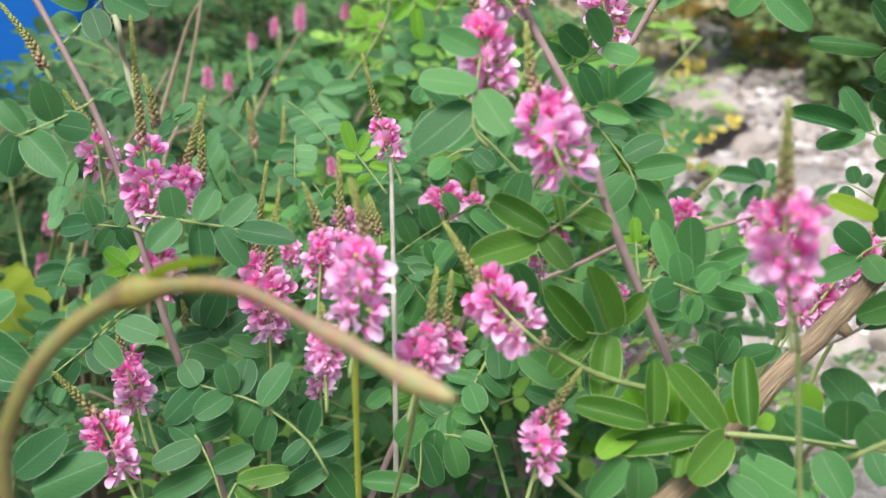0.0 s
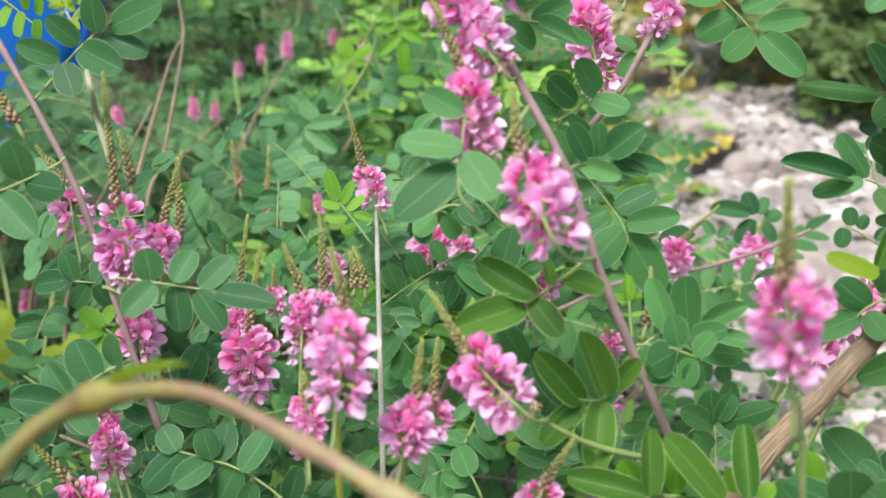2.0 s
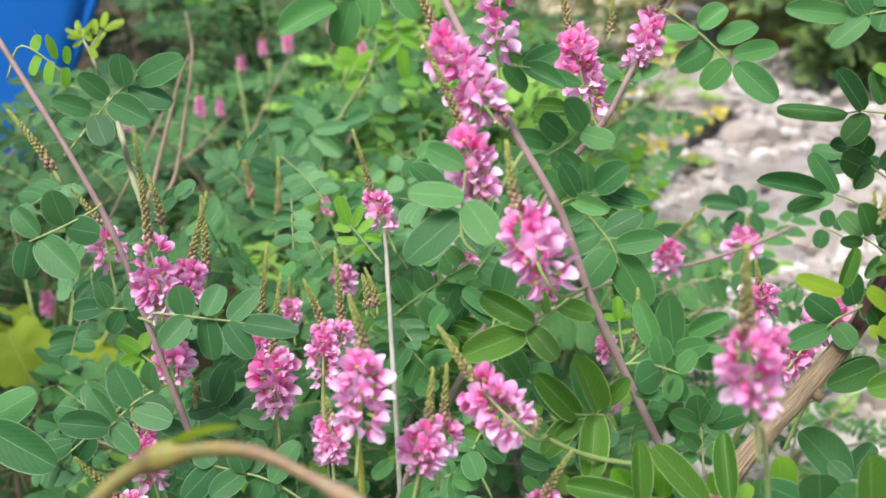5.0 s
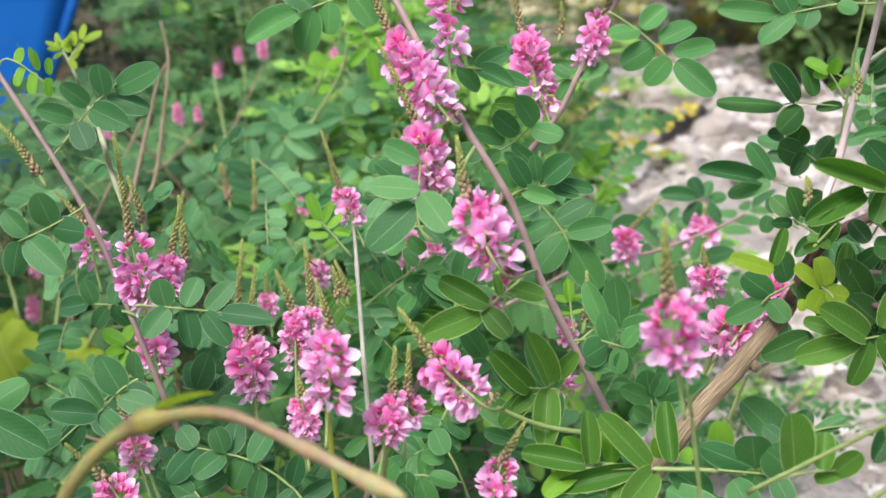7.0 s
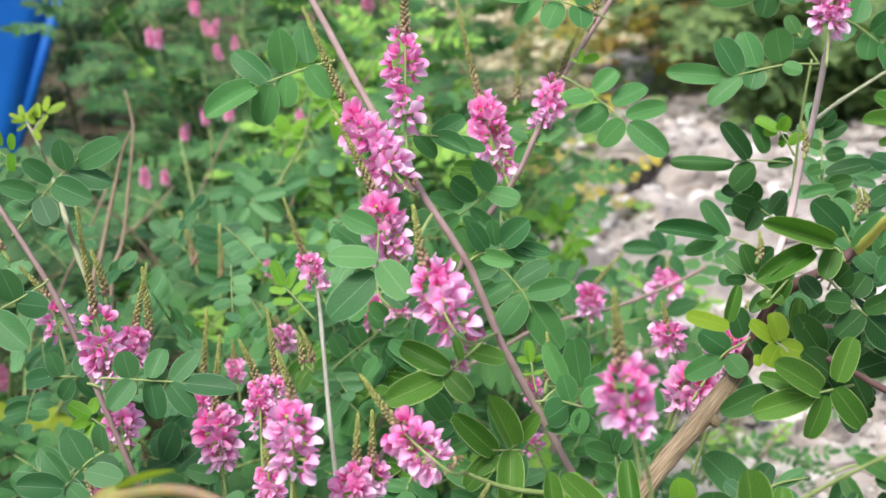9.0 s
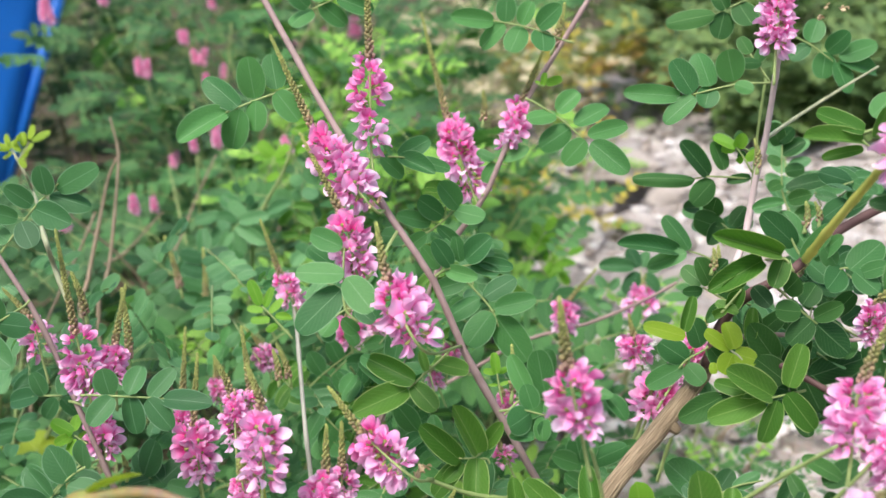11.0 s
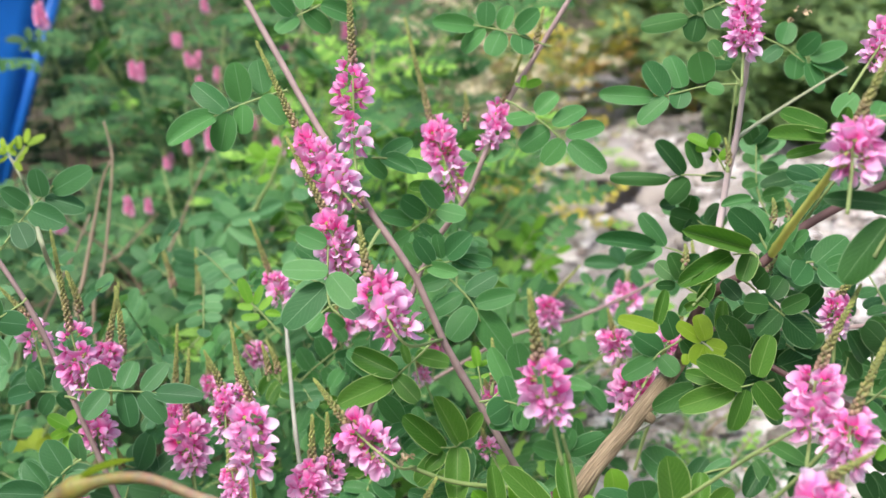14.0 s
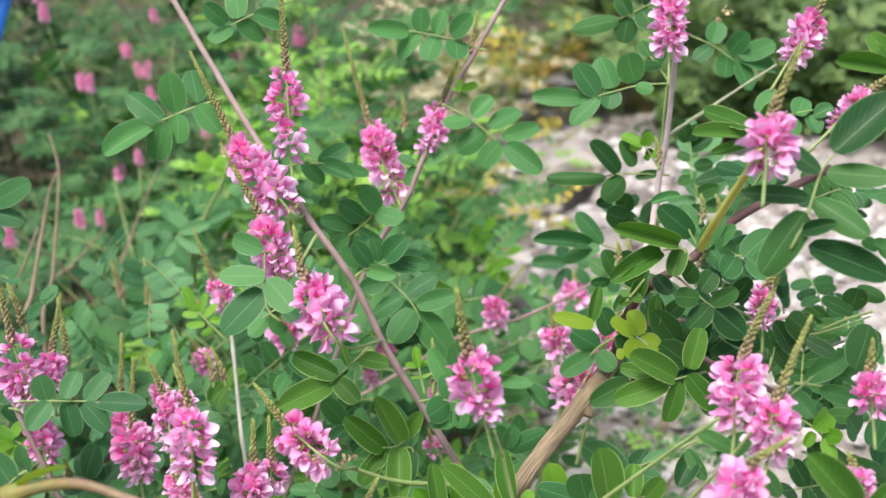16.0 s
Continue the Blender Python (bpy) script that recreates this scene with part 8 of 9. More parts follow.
leaf(inner, (0.26, 0.8515, 0.3003), (0.2397, 0.7588, 0.3134), 3, 0.0146, face=(-0.29, -0.75, 0.6))
leaf(inner, (0.2139, 0.8336, 0.3537), (0.2259, 0.7455, 0.3704), 4, 0.0139, face=(0.23, -0.75, 0.6))
leaf(inner, (0.1668, 0.7635, 0.3202), (0.1504, 0.6755, 0.3483), 3, 0.0131, face=(-0.06, -0.75, 0.6), tone="lit")
leaf(inner, (0.1923, 0.8372, 0.2757), (0.1911, 0.7474, 0.2917), 4, 0.0187, face=(-0.13, -0.75, 0.6))
leaf(inner, (0.1625, 0.7732, 0.3304), (0.1795, 0.686, 0.3483), 3, 0.0162, face=(-0.17, -0.75, 0.6))
leaf(inner, (0.1094, 0.7952, 0.2603), (0.1391, 0.7143, 0.2949), 3, 0.0162, face=(-0.18, -0.75, 0.6))
leaf(corner, (0.0261, 0.7683, 0.2769), (0.0631, 0.6897, 0.3164), 3, 0.0147, face=(0.29, -0.75, 0.6), tone="blue")
leaf(corner, (-0.0891, 0.7626, 0.2966), (-0.029, 0.6841, 0.3278), 2, 0.0132, face=(0.04, -0.75, 0.6), tone="blue")
leaf(corner, (-0.1, 0.8064, 0.3109), (-0.0389, 0.7241, 0.3286), 2, 0.0161, face=(0.17, -0.75, 0.6), tone="blue")
leaf(corner, (0.0018, 0.8005, 0.2257), (0.0266, 0.7162, 0.2503), 3, 0.0158, face=(-0.15, -0.75, 0.6), tone="blue")
leaf(corner, (-0.0255, 0.7672, 0.2667), (0.0056, 0.6939, 0.3271), 4, 0.0167, face=(-0.1, -0.75, 0.6), tone="blue")
leaf(corner, (-0.0764, 0.8045, 0.2562), (-0.068, 0.7247, 0.3027), 2, 0.0179, face=(-0.1, -0.75, 0.6), tone="blue")
leaf(corner, (0.0726, 0.8143, 0.2958), (0.1098, 0.7324, 0.3239), 3, 0.0176, face=(0.28, -0.75, 0.6), tone="blue")
leaf(corner, (-0.0742, 0.7578, 0.2787), (-0.0538, 0.6808, 0.3303), 3, 0.0182, face=(-0.22, -0.75, 0.6), tone="blue")
leaf(corner, (-0.105, 0.7954, 0.2198), (-0.0504, 0.7146, 0.2452), 4, 0.0154, face=(-0.08, -0.75, 0.6), tone="blue")
leaf(corner, (0.0402, 0.7544, 0.2749), (0.0729, 0.6791, 0.3278), 3, 0.018, face=(0.04, -0.75, 0.6), tone="blue")
leaf(corner, (-0.0488, 0.8297, 0.2411), (0.0023, 0.7512, 0.2757), 4, 0.0156, face=(0.26, -0.75, 0.6), tone="blue")
leaf(corner, (0.015, 0.8201, 0.274), (0.0495, 0.744, 0.3231), 3, 0.0185, face=(-0.29, -0.75, 0.6), tone="blue")
leaf(corner, (-0.034, 0.7819, 0.318), (-0.0221, 0.6966, 0.3443), 3, 0.0179, face=(0.05, -0.75, 0.6), tone="blue")
leaf(corner, (-0.0859, 0.8034, 0.2903), (-0.0651, 0.7208, 0.3225), 4, 0.0184, face=(0.3, -0.75, 0.6), tone="blue")
leaf(corner, (0.0506, 0.7888, 0.2899), (0.094, 0.7122, 0.334), 4, 0.0161, face=(-0.19, -0.75, 0.6), tone="blue")
leaf(corner, (0.0564, 0.8151, 0.3094), (0.0729, 0.7394, 0.3667), 3, 0.0154, face=(-0.13, -0.75, 0.6), tone="blue")
leaf(corner, (-0.0244, 0.7911, 0.3011), (0.0291, 0.7148, 0.3424), 4, 0.0143, face=(-0.07, -0.75, 0.6), tone="blue")
leaf(corner, (0.063, 0.7476, 0.2707), (0.1026, 0.6697, 0.3116), 3, 0.0189, face=(0.16, -0.75, 0.6), tone="blue")
leaf(corner, (-0.1086, 0.8232, 0.2687), (-0.0664, 0.7485, 0.3198), 4, 0.0148, face=(-0.19, -0.75, 0.6), tone="blue")
leaf(corner, (-0.0168, 0.7554, 0.3222), (0.0206, 0.6689, 0.3346), 4, 0.013, face=(0.14, -0.75, 0.6), tone="blue")
leaf(corner, (0.0388, 0.8232, 0.2504), (0.0572, 0.7345, 0.2623), 3, 0.0184, face=(0.03, -0.75, 0.6), tone="blue")
leaf(corner, (-0.0656, 0.7345, 0.2751), (-0.0212, 0.6529, 0.3016), 2, 0.0166, face=(0.25, -0.75, 0.6), tone="blue")
leaf(corner, (-0.0018, 0.7999, 0.2232), (0.0335, 0.7178, 0.2515), 4, 0.0145, face=(-0.27, -0.75, 0.6), tone="blue")
leaf(corner, (-0.0573, 0.7875, 0.2457), (-0.0378, 0.7105, 0.2974), 4, 0.0135, face=(0.28, -0.75, 0.6), tone="blue")
leaf(corner, (0.0041, 0.8097, 0.2888), (0.0183, 0.7243, 0.3138), 4, 0.0151, face=(0.24, -0.75, 0.6), tone="blue")
leaf(corner, (-0.0714, 0.8037, 0.2313), (-0.0512, 0.7198, 0.2594), 4, 0.0175, face=(-0.04, -0.75, 0.6), tone="blue")
# withered flowers
dry_bloom(slant, (0.1817, 0.5689, 0.5177), 0.002)
dry_bloom(slant, (0.1786, 0.5682, 0.5155), 0.0018)
dry_bloom(slant, (0.191, 0.5352, 0.4176), 0.0031)
dry_bloom(slant, (0.1889, 0.5375, 0.415), 0.0027)
dry_bloom(near_spike, (0.271, 0.6305, 0.3823), 0.0032)
dry_bloom(late, (0.3215, 0.5108, 0.4159), 0.003)
dry_bloom(late, (0.3657, 0.5913, 0.5753), 0.0023)
dry_bloom(branch, (0.3879, 0.7137, 0.5645), 0.0028)
dry_bloom(branch, (0.3909, 0.7148, 0.5684), 0.0022)
dry_bloom(middle, (0.1065, 0.6081, 0.4247), 0.002)
dry_bloom(inner, (0.1908, 0.567, 0.4061), 0.0027)
dry_bloom(corner, (0.0825, 0.5863, 0.3343), 0.0021)
# the pale shoot behind, with lime-green leaves
pale_shoot = indigo([(-0.0004, 1.1247, 0.3427), (0.0087, 1.1189, 0.3878), (0.0201, 1.1172, 0.4117), (0.0386, 1.106, 0.4367), (0.0509, 1.104, 0.4594), (0.0571, 1.0999, 0.4777), (0.0727, 1.1041, 0.4856)], 0.0022, 0.001, M_STEM_GREEN, "slim pale shoot with lime-green and blue-green leaves", (0.02, 0.05))
frond(pale_shoot, [(0.0587, 1.09, 0.479), (0.074, 1.0884, 0.4691), (0.0719, 1.0919, 0.4806), (0.0697, 1.0937, 0.487)], [(0.0762, 1.0892, 0.4707, 0.0792, 1.0874, 0.4465, 0.68), (0.074, 1.0906, 0.4741, 0.0588, 1.0849, 0.4607, 0.68), (0.0712, 1.0908, 0.482, 0.0544, 1.0939, 0.4772, 0.75), (0.07, 1.0912, 0.4851, 0.0556, 1.0907, 0.489, 0.75), (0.0726, 1.0938, 0.4816, 0.0889, 1.0953, 0.4819, 0.75), (0.0721, 1.0926, 0.4862, 0.086, 1.0933, 0.4909, 0.75), (0.0754, 1.0908, 0.4775, 0.0911, 1.0838, 0.4702, 0.75)], tone="young")
frond(pale_shoot, [(0.0431, 1.1064, 0.4365), (0.0387, 1.1081, 0.4432), (0.0342, 1.1114, 0.4551)], [(0.0341, 1.1119, 0.455, 0.024, 1.1118, 0.4689, 1.07), (0.0341, 1.1119, 0.455, 0.0166, 1.1141, 0.4551, 0.75), (0.0348, 1.1131, 0.4548, 0.049, 1.1088, 0.4642, 0.8), (0.0362, 1.1093, 0.4517, 0.0489, 1.104, 0.4495, 0.71), (0.0389, 1.1057, 0.4413, 0.0272, 1.1077, 0.4362, 0.8)], tone="young")
frond(pale_shoot, [(0.0258, 1.088, 0.4174), (0.0437, 1.0896, 0.4167), (0.0536, 1.0892, 0.412)], [(0.0506, 1.0898, 0.4165, 0.069, 1.0838, 0.4141, 0.71), (0.0508, 1.087, 0.4125, 0.0379, 1.0863, 0.4014, 0.8), (0.0527, 1.0883, 0.4099, 0.0681, 1.0787, 0.4002, 0.75), (0.0549, 1.0821, 0.3928, 0.0394, 1.0851, 0.3924, 0.89), (0.055, 1.0808, 0.3908, 0.0691, 1.0737, 0.3894, 0.8), (0.0481, 1.0833, 0.3959, 0.0537, 1.0847, 0.4015, 0.89), (0.0536, 1.0831, 0.3967, 0.0626, 1.0864, 0.4023, 0.89)], tone="lit")
frond(pale_shoot, [(0.0277, 1.0782, 0.4192), (0.0143, 1.0749, 0.4134), (0.0008, 1.0703, 0.4032)], [(0.0317, 1.0791, 0.4144, 0.0518, 1.0753, 0.422, 0.8), (0.0141, 1.0757, 0.4132, 0.0006, 1.0753, 0.4258, 0.89), (0.0077, 1.0723, 0.4095, 0.0342, 1.0698, 0.4136, 0.71), (0.0052, 1.0723, 0.4063, 0.029, 1.0656, 0.391, 0.64), (0.0055, 1.0696, 0.4033, 0.0097, 1.0687, 0.3828, 0.71), (0.0009, 1.0702, 0.4041, -0.011, 1.0747, 0.4093, 0.89), (0.0028, 1.0726, 0.405, -0.0087, 1.0675, 0.3894, 0.8)], tone="pale")
frond(pale_shoot, [(0.0492, 1.1139, 0.458), (0.0582, 1.1092, 0.4402), (0.0557, 1.1035, 0.423)], [(0.0573, 1.1079, 0.4382, 0.0506, 1.0961, 0.4336, 1.25), (0.0584, 1.1077, 0.4405, 0.0687, 1.1125, 0.4302, 1.07), (0.0556, 1.1048, 0.425, 0.0479, 1.1071, 0.4178, 1.43), (0.0578, 1.1035, 0.4275, 0.0706, 1.095, 0.4206, 1.07), (0.0594, 1.1117, 0.4444, 0.0507, 1.116, 0.4494, 1.07), (0.0596, 1.1104, 0.4446, 0.0737, 1.116, 0.447, 1.07)], tone="pale")
frond(pale_shoot, [(0.0876, 1.0493, 0.3749), (0.0746, 1.0501, 0.3817), (0.0594, 1.05, 0.3865)], [(0.0749, 1.0484, 0.3821, 0.0703, 1.0538, 0.393, 1.43), (0.0789, 1.0501, 0.3794, 0.0879, 1.0468, 0.3925, 1.25), (0.066, 1.0497, 0.3842, 0.058, 1.0476, 0.3929, 1.25), (0.0744, 1.0508, 0.3793, 0.071, 1.0397, 0.3686, 1.25), (0.0617, 1.0494, 0.3852, 0.0542, 1.0378, 0.3783, 1.25), (0.081, 1.0506, 0.377, 0.0925, 1.0458, 0.3758, 1.07)], tone="pale")
# stalks and twigs on the rubble's side
stem_part(late, [(0.3262, 0.4566, 0.4532), (0.3140, 0.4684, 0.4398), (0.3007, 0.4799, 0.4251), (0.2770, 0.4987, 0.3999)], 0.0006, 0.0008, M_STEM_GREEN, "twig")
stem_part(late, [(0.3360, 0.4556, 0.4475), (0.3286, 0.4625, 0.4344), (0.3188, 0.4737, 0.4181), (0.3074, 0.4800, 0.4031)], 0.0006, 0.0008, M_STEM_GREEN, "twig")
stem_part(late, [(0.3782, 0.5592, 0.4229), (0.3919, 0.5590, 0.4197), (0.4047, 0.5586, 0.4163)], 0.0007, 0.0007, M_STEM_GREEN, "twig")
stem_part(branch, [(0.4036, 0.6215, 0.4213), (0.4073, 0.6127, 0.4270), (0.4138, 0.6041, 0.4331), (0.4233, 0.5955, 0.4387)], 0.0007, 0.0006, M_STEM_GREEN, "twig")
stem_part(branch, [(0.4112, 0.6390, 0.4075), (0.4220, 0.6306, 0.4138), (0.4351, 0.6226, 0.4212)], 0.0006, 0.0006, M_STEM_PALE, "twig")
stem_part(branch, [(0.2907, 0.6180, 0.3888), (0.2993, 0.6149, 0.3946), (0.3079, 0.6122, 0.4023), (0.3168, 0.6102, 0.4129)], 0.00075, 0.0006, M_STEM_PALE, "twig")
stem_part(branch, [(0.2973, 0.6237, 0.3889), (0.2946, 0.6265, 0.3800), (0.2901, 0.6278, 0.3654)], 0.0008, 0.0008, M_STEM_GREEN, "twig")
# pale fronds and a young sprig behind the rose-coloured stem
frond(branch, [(0.3980, 0.8076, 0.4312), (0.3937, 0.8102, 0.4429), (0.3896, 0.8135, 0.4579)], [(0.3905, 0.8117, 0.4503, 0.3828, 0.8185, 0.4636, 0.95), (0.3915, 0.8118, 0.4503, 0.4073, 0.8091, 0.4604, 0.95), (0.3897, 0.8112, 0.4484, 0.3724, 0.8141, 0.4483, 0.8), (0.3929, 0.8107, 0.4456, 0.4093, 0.8063, 0.4482, 0.9), (0.3896, 0.8132, 0.4569, 0.3937, 0.8198, 0.4657, 1)], tone="pale")
frond(branch, [(0.4023, 0.8529, 0.4468), (0.4020, 0.8572, 0.4647), (0.4014, 0.8603, 0.4778)], [(0.4013, 0.8541, 0.4520, 0.3898, 0.8591, 0.4590, 0.95), (0.4018, 0.8547, 0.4544, 0.4283, 0.8512, 0.4576, 0.62), (0.4018, 0.8562, 0.4606, 0.3948, 0.8621, 0.4701, 1.1), (0.4022, 0.8566, 0.4623, 0.4163, 0.8529, 0.4684, 0.9), (0.4017, 0.8585, 0.4702, 0.3897, 0.8640, 0.4795, 0.95), (0.4021, 0.8589, 0.4716, 0.4163, 0.8555, 0.4790, 0.95), (0.4014, 0.8603, 0.4778, 0.3968, 0.8674, 0.4914, 1)], tone="pale")
frond(branch, [(0.4174, 0.8324, 0.4429), (0.4144, 0.8340, 0.4505), (0.4114, 0.8355, 0.4574)], [(0.4129, 0.8346, 0.4533, 0.4336, 0.8400, 0.4526, 0.75), (0.4137, 0.8340, 0.4505, 0.4263, 0.8278, 0.4468, 0.85), (0.4120, 0.8351, 0.4557, 0.4231, 0.8415, 0.4619, 1)], tone="blue")
frond(branch, [(0.3495, 0.6955, 0.4933), (0.3458, 0.6970, 0.5007), (0.3422, 0.6981, 0.5064)], [(0.3427, 0.6979, 0.5052, 0.3326, 0.7027, 0.5111, 0.8), (0.3433, 0.6979, 0.5052, 0.3456, 0.6936, 0.5125, 1.2), (0.3421, 0.6977, 0.5047, 0.3361, 0.7014, 0.5045, 0.9), (0.3465, 0.6968, 0.4995, 0.3523, 0.6921, 0.5041, 0.95), (0.3455, 0.6970, 0.5007, 0.3435, 0.7002, 0.4974, 1.1)], tone="young")
frond(branch, [(0.3577, 0.8238, 0.4245), (0.3516, 0.8268, 0.4384), (0.3481, 0.8290, 0.4487)], [(0.3532, 0.8264, 0.4366, 0.3391, 0.8297, 0.4371, 0.95), (0.3549, 0.8261, 0.4348, 0.3696, 0.8225, 0.4411, 1), (0.3506, 0.8279, 0.4435, 0.3341, 0.8316, 0.4463, 0.75), (0.3499, 0.8281, 0.4446, 0.3556, 0.8245, 0.4534, 1)], tone="blue")
stem_part(branch, [(0.3561, 0.6914, 0.5385), (0.3534, 0.6924, 0.5221), (0.3507, 0.6940, 0.4997), (0.3467, 0.6932, 0.4630)], 0.0006, 0.0007, M_STEM_GREEN, "twig")
stem_part(branch, [(0.3790, 0.5975, 0.5062), (0.3722, 0.6044, 0.4939), (0.3649, 0.6202, 0.4759)], 0.0006, 0.0007, M_STEM_GREEN, "twig")
# large leaves low on the tub's side
single(corner, (-0.0228, 0.5731, 0.3969), (0.0056, 0.5709, 0.3811), tone="mid", wide=0.9, face=(0.1, -0.85, 0.5))
single(corner, (-0.0240, 0.5730, 0.3970), (-0.0026, 0.5787, 0.4091), tone="mid", wide=0.9, face=(0.1, -0.85, 0.5))
frond(pale_shoot, [(0.0103, 1.1193, 0.4216), (0.0014, 1.1137, 0.4069), (-0.0060, 1.1083, 0.3924)], [(-0.0060, 1.1086, 0.3932, -0.0100, 1.1014, 0.3589, 0.85), (-0.0053, 1.1104, 0.3988, 0.0228, 1.1027, 0.3851, 0.9), (-0.0053, 1.1108, 0.3999, -0.0294, 1.1077, 0.3849, 0.9), (-0.0015, 1.1127, 0.4048, -0.0196, 1.1058, 0.4089, 1), (0.0014, 1.1139, 0.4075, 0.0226, 1.1205, 0.4081, 1), (0.0059, 1.1161, 0.4129, 0.0124, 1.1137, 0.4232, 1.1), (-0.0009, 1.1144, 0.4098, -0.0159, 1.1216, 0.4241, 1.1), (-0.0146, 1.1126, 0.4086, -0.0370, 1.1029, 0.4054, 0.85), (0.0102, 1.1145, 0.4066, 0.0431, 1.1241, 0.4126, 0.8)], tone="blue")
frond(pale_shoot, [(-0.0179, 1.0380, 0.3413), (-0.0175, 1.0457, 0.3652), (-0.0189, 1.0531, 0.3891)], [(-0.0181, 1.0414, 0.3518, 0.0007, 1.0494, 0.3577, 0.9), (-0.0181, 1.0414, 0.3518, -0.0365, 1.0359, 0.3607, 0.9), (-0.0183, 1.0448, 0.3626, 0.0005, 1.0529, 0.3685, 0.9), (-0.0183, 1.0448, 0.3626, -0.0368, 1.0393, 0.3714, 0.9), (-0.0185, 1.0482, 0.3735, 0.0003, 1.0563, 0.3794, 0.9), (-0.0185, 1.0482, 0.3735, -0.0370, 1.0427, 0.3822, 0.9), (-0.0188, 1.0516, 0.3843, 0.0001, 1.0597, 0.3903, 0.9), (-0.0188, 1.0516, 0.3843, -0.0372, 1.0461, 0.3929, 0.9), (-0.0189, 1.0531, 0.3891, -0.0202, 1.0634, 0.4085, 0.9)], tone="blue")
frond(pale_shoot, [(-0.0434, 1.0725, 0.3585), (-0.0552, 1.0748, 0.3699), (-0.0689, 1.0771, 0.3814)], [(-0.0490, 1.0735, 0.3635, -0.0433, 1.0831, 0.3786, 0.9), (-0.0490, 1.0735, 0.3635, -0.0635, 1.0637, 0.3575, 0.9), (-0.0577, 1.0750, 0.3713, -0.0520, 1.0847, 0.3864, 0.9), (-0.0577, 1.0750, 0.3713, -0.0721, 1.0652, 0.3652, 0.9), (-0.0664, 1.0766, 0.3791, -0.0607, 1.0862, 0.3942, 0.9), (-0.0664, 1.0766, 0.3791, -0.0807, 1.0668, 0.3729, 0.9), (-0.0689, 1.0771, 0.3814, -0.0836, 1.0833, 0.3926, 0.9)], tone="blue")
# bud spikes among the stems
spike(leftmost, (0.0410, 0.6179, 0.4601), (0.0349, 0.6240, 0.4835), 0.0026)
spike(leftmost, (-0.0033, 0.6289, 0.4789), (-0.0249, 0.6351, 0.5082), 0.0026)
spike(leftmost, (0.0412, 0.6357, 0.3766), (0.0398, 0.6391, 0.3889), 0.0022)
spike(leftmost, (0.0515, 0.6319, 0.4320), (0.0500, 0.6426, 0.4696), 0.0026)
spike(pale_shoot, (-0.0103, 0.9455, 0.3815), (-0.0209, 0.9572, 0.4262), 0.0034)
spike(pale_shoot, (0.0046, 0.9414, 0.3619), (0.0062, 0.9571, 0.4156), 0.0030)
spike(pale_shoot, (0.1394, 0.8554, 0.3753), (0.1420, 0.8602, 0.3910), 0.0026)
spike(middle, (0.1153, 0.6543, 0.4130), (0.1134, 0.6591, 0.4304), 0.0024)
# the bent vine close to the lens
bent_vine([(0.0829, 0.4064, 0.3996), (0.0833, 0.3981, 0.425), (0.0842, 0.3976, 0.4408), (0.0918, 0.3978, 0.4567), (0.1, 0.4014, 0.4659), (0.1099, 0.4041, 0.4715), (0.1224, 0.4042, 0.4742), (0.1345, 0.4024, 0.4741), (0.1476, 0.3993, 0.4694), (0.1596, 0.3943, 0.4656), (0.1689, 0.3903, 0.4624), (0.1786, 0.3846, 0.4608)])
# dry stalks behind
# leaves over the rubble
frond(rubble_side, [(0.3204, 0.9955, 0.3398), (0.3253, 0.9996, 0.3527), (0.3255, 1.0036, 0.3666)], [(0.3209, 1.0032, 0.3670, 0.2942, 1.0015, 0.3708, 0.75), (0.3240, 1.0035, 0.3666, 0.3174, 1.0069, 0.3813, 1.15), (0.3270, 1.0037, 0.3663, 0.3312, 1.0075, 0.3781, 1.15), (0.3301, 1.0037, 0.3652, 0.3430, 1.0056, 0.3667, 1.10), (0.3245, 1.0025, 0.3629, 0.3118, 0.9971, 0.3489, 1.00), (0.3287, 1.0027, 0.3622, 0.3383, 1.0000, 0.3491, 1.00)], tone="blue")
frond(rubble_side, [(0.3162, 1.0241, 0.3318), (0.3040, 1.0255, 0.3412), (0.2979, 1.0264, 0.3469)], [(0.3007, 1.0264, 0.3458, 0.2932, 1.0284, 0.3556, 1.00), (0.3031, 1.0262, 0.3443, 0.3115, 1.0293, 0.3520, 1.00), (0.2991, 1.0262, 0.3458, 0.2907, 1.0236, 0.3396, 0.90), (0.3080, 1.0255, 0.3398, 0.3181, 1.0274, 0.3429, 0.90), (0.2941, 1.0222, 0.3336, 0.3044, 1.0225, 0.3306, 0.80)], tone="pale")
frond(rubble_side, [(0.2881, 0.9872, 0.3230), (0.2930, 0.9873, 0.3216), (0.2954, 0.9872, 0.3201)], [(0.2936, 0.9886, 0.3260, 0.3106, 0.9888, 0.3202, 0.85), (0.2942, 0.9847, 0.3120, 0.3153, 0.9881, 0.3159, 0.65)], tone="mid")
frond(branch, [(0.3501, 0.7872, 0.4049), (0.3407, 0.7879, 0.4108), (0.3333, 0.7880, 0.4140)], [(0.3406, 0.7883, 0.4124, 0.3443, 0.7906, 0.4189, 1.25), (0.3372, 0.7884, 0.4140, 0.3352, 0.7907, 0.4226, 1.35), (0.3339, 0.7878, 0.4129, 0.3315, 0.7849, 0.4037, 1.35), (0.3486, 0.7877, 0.4071, 0.3539, 0.7898, 0.4125, 1.10)], tone="blue")
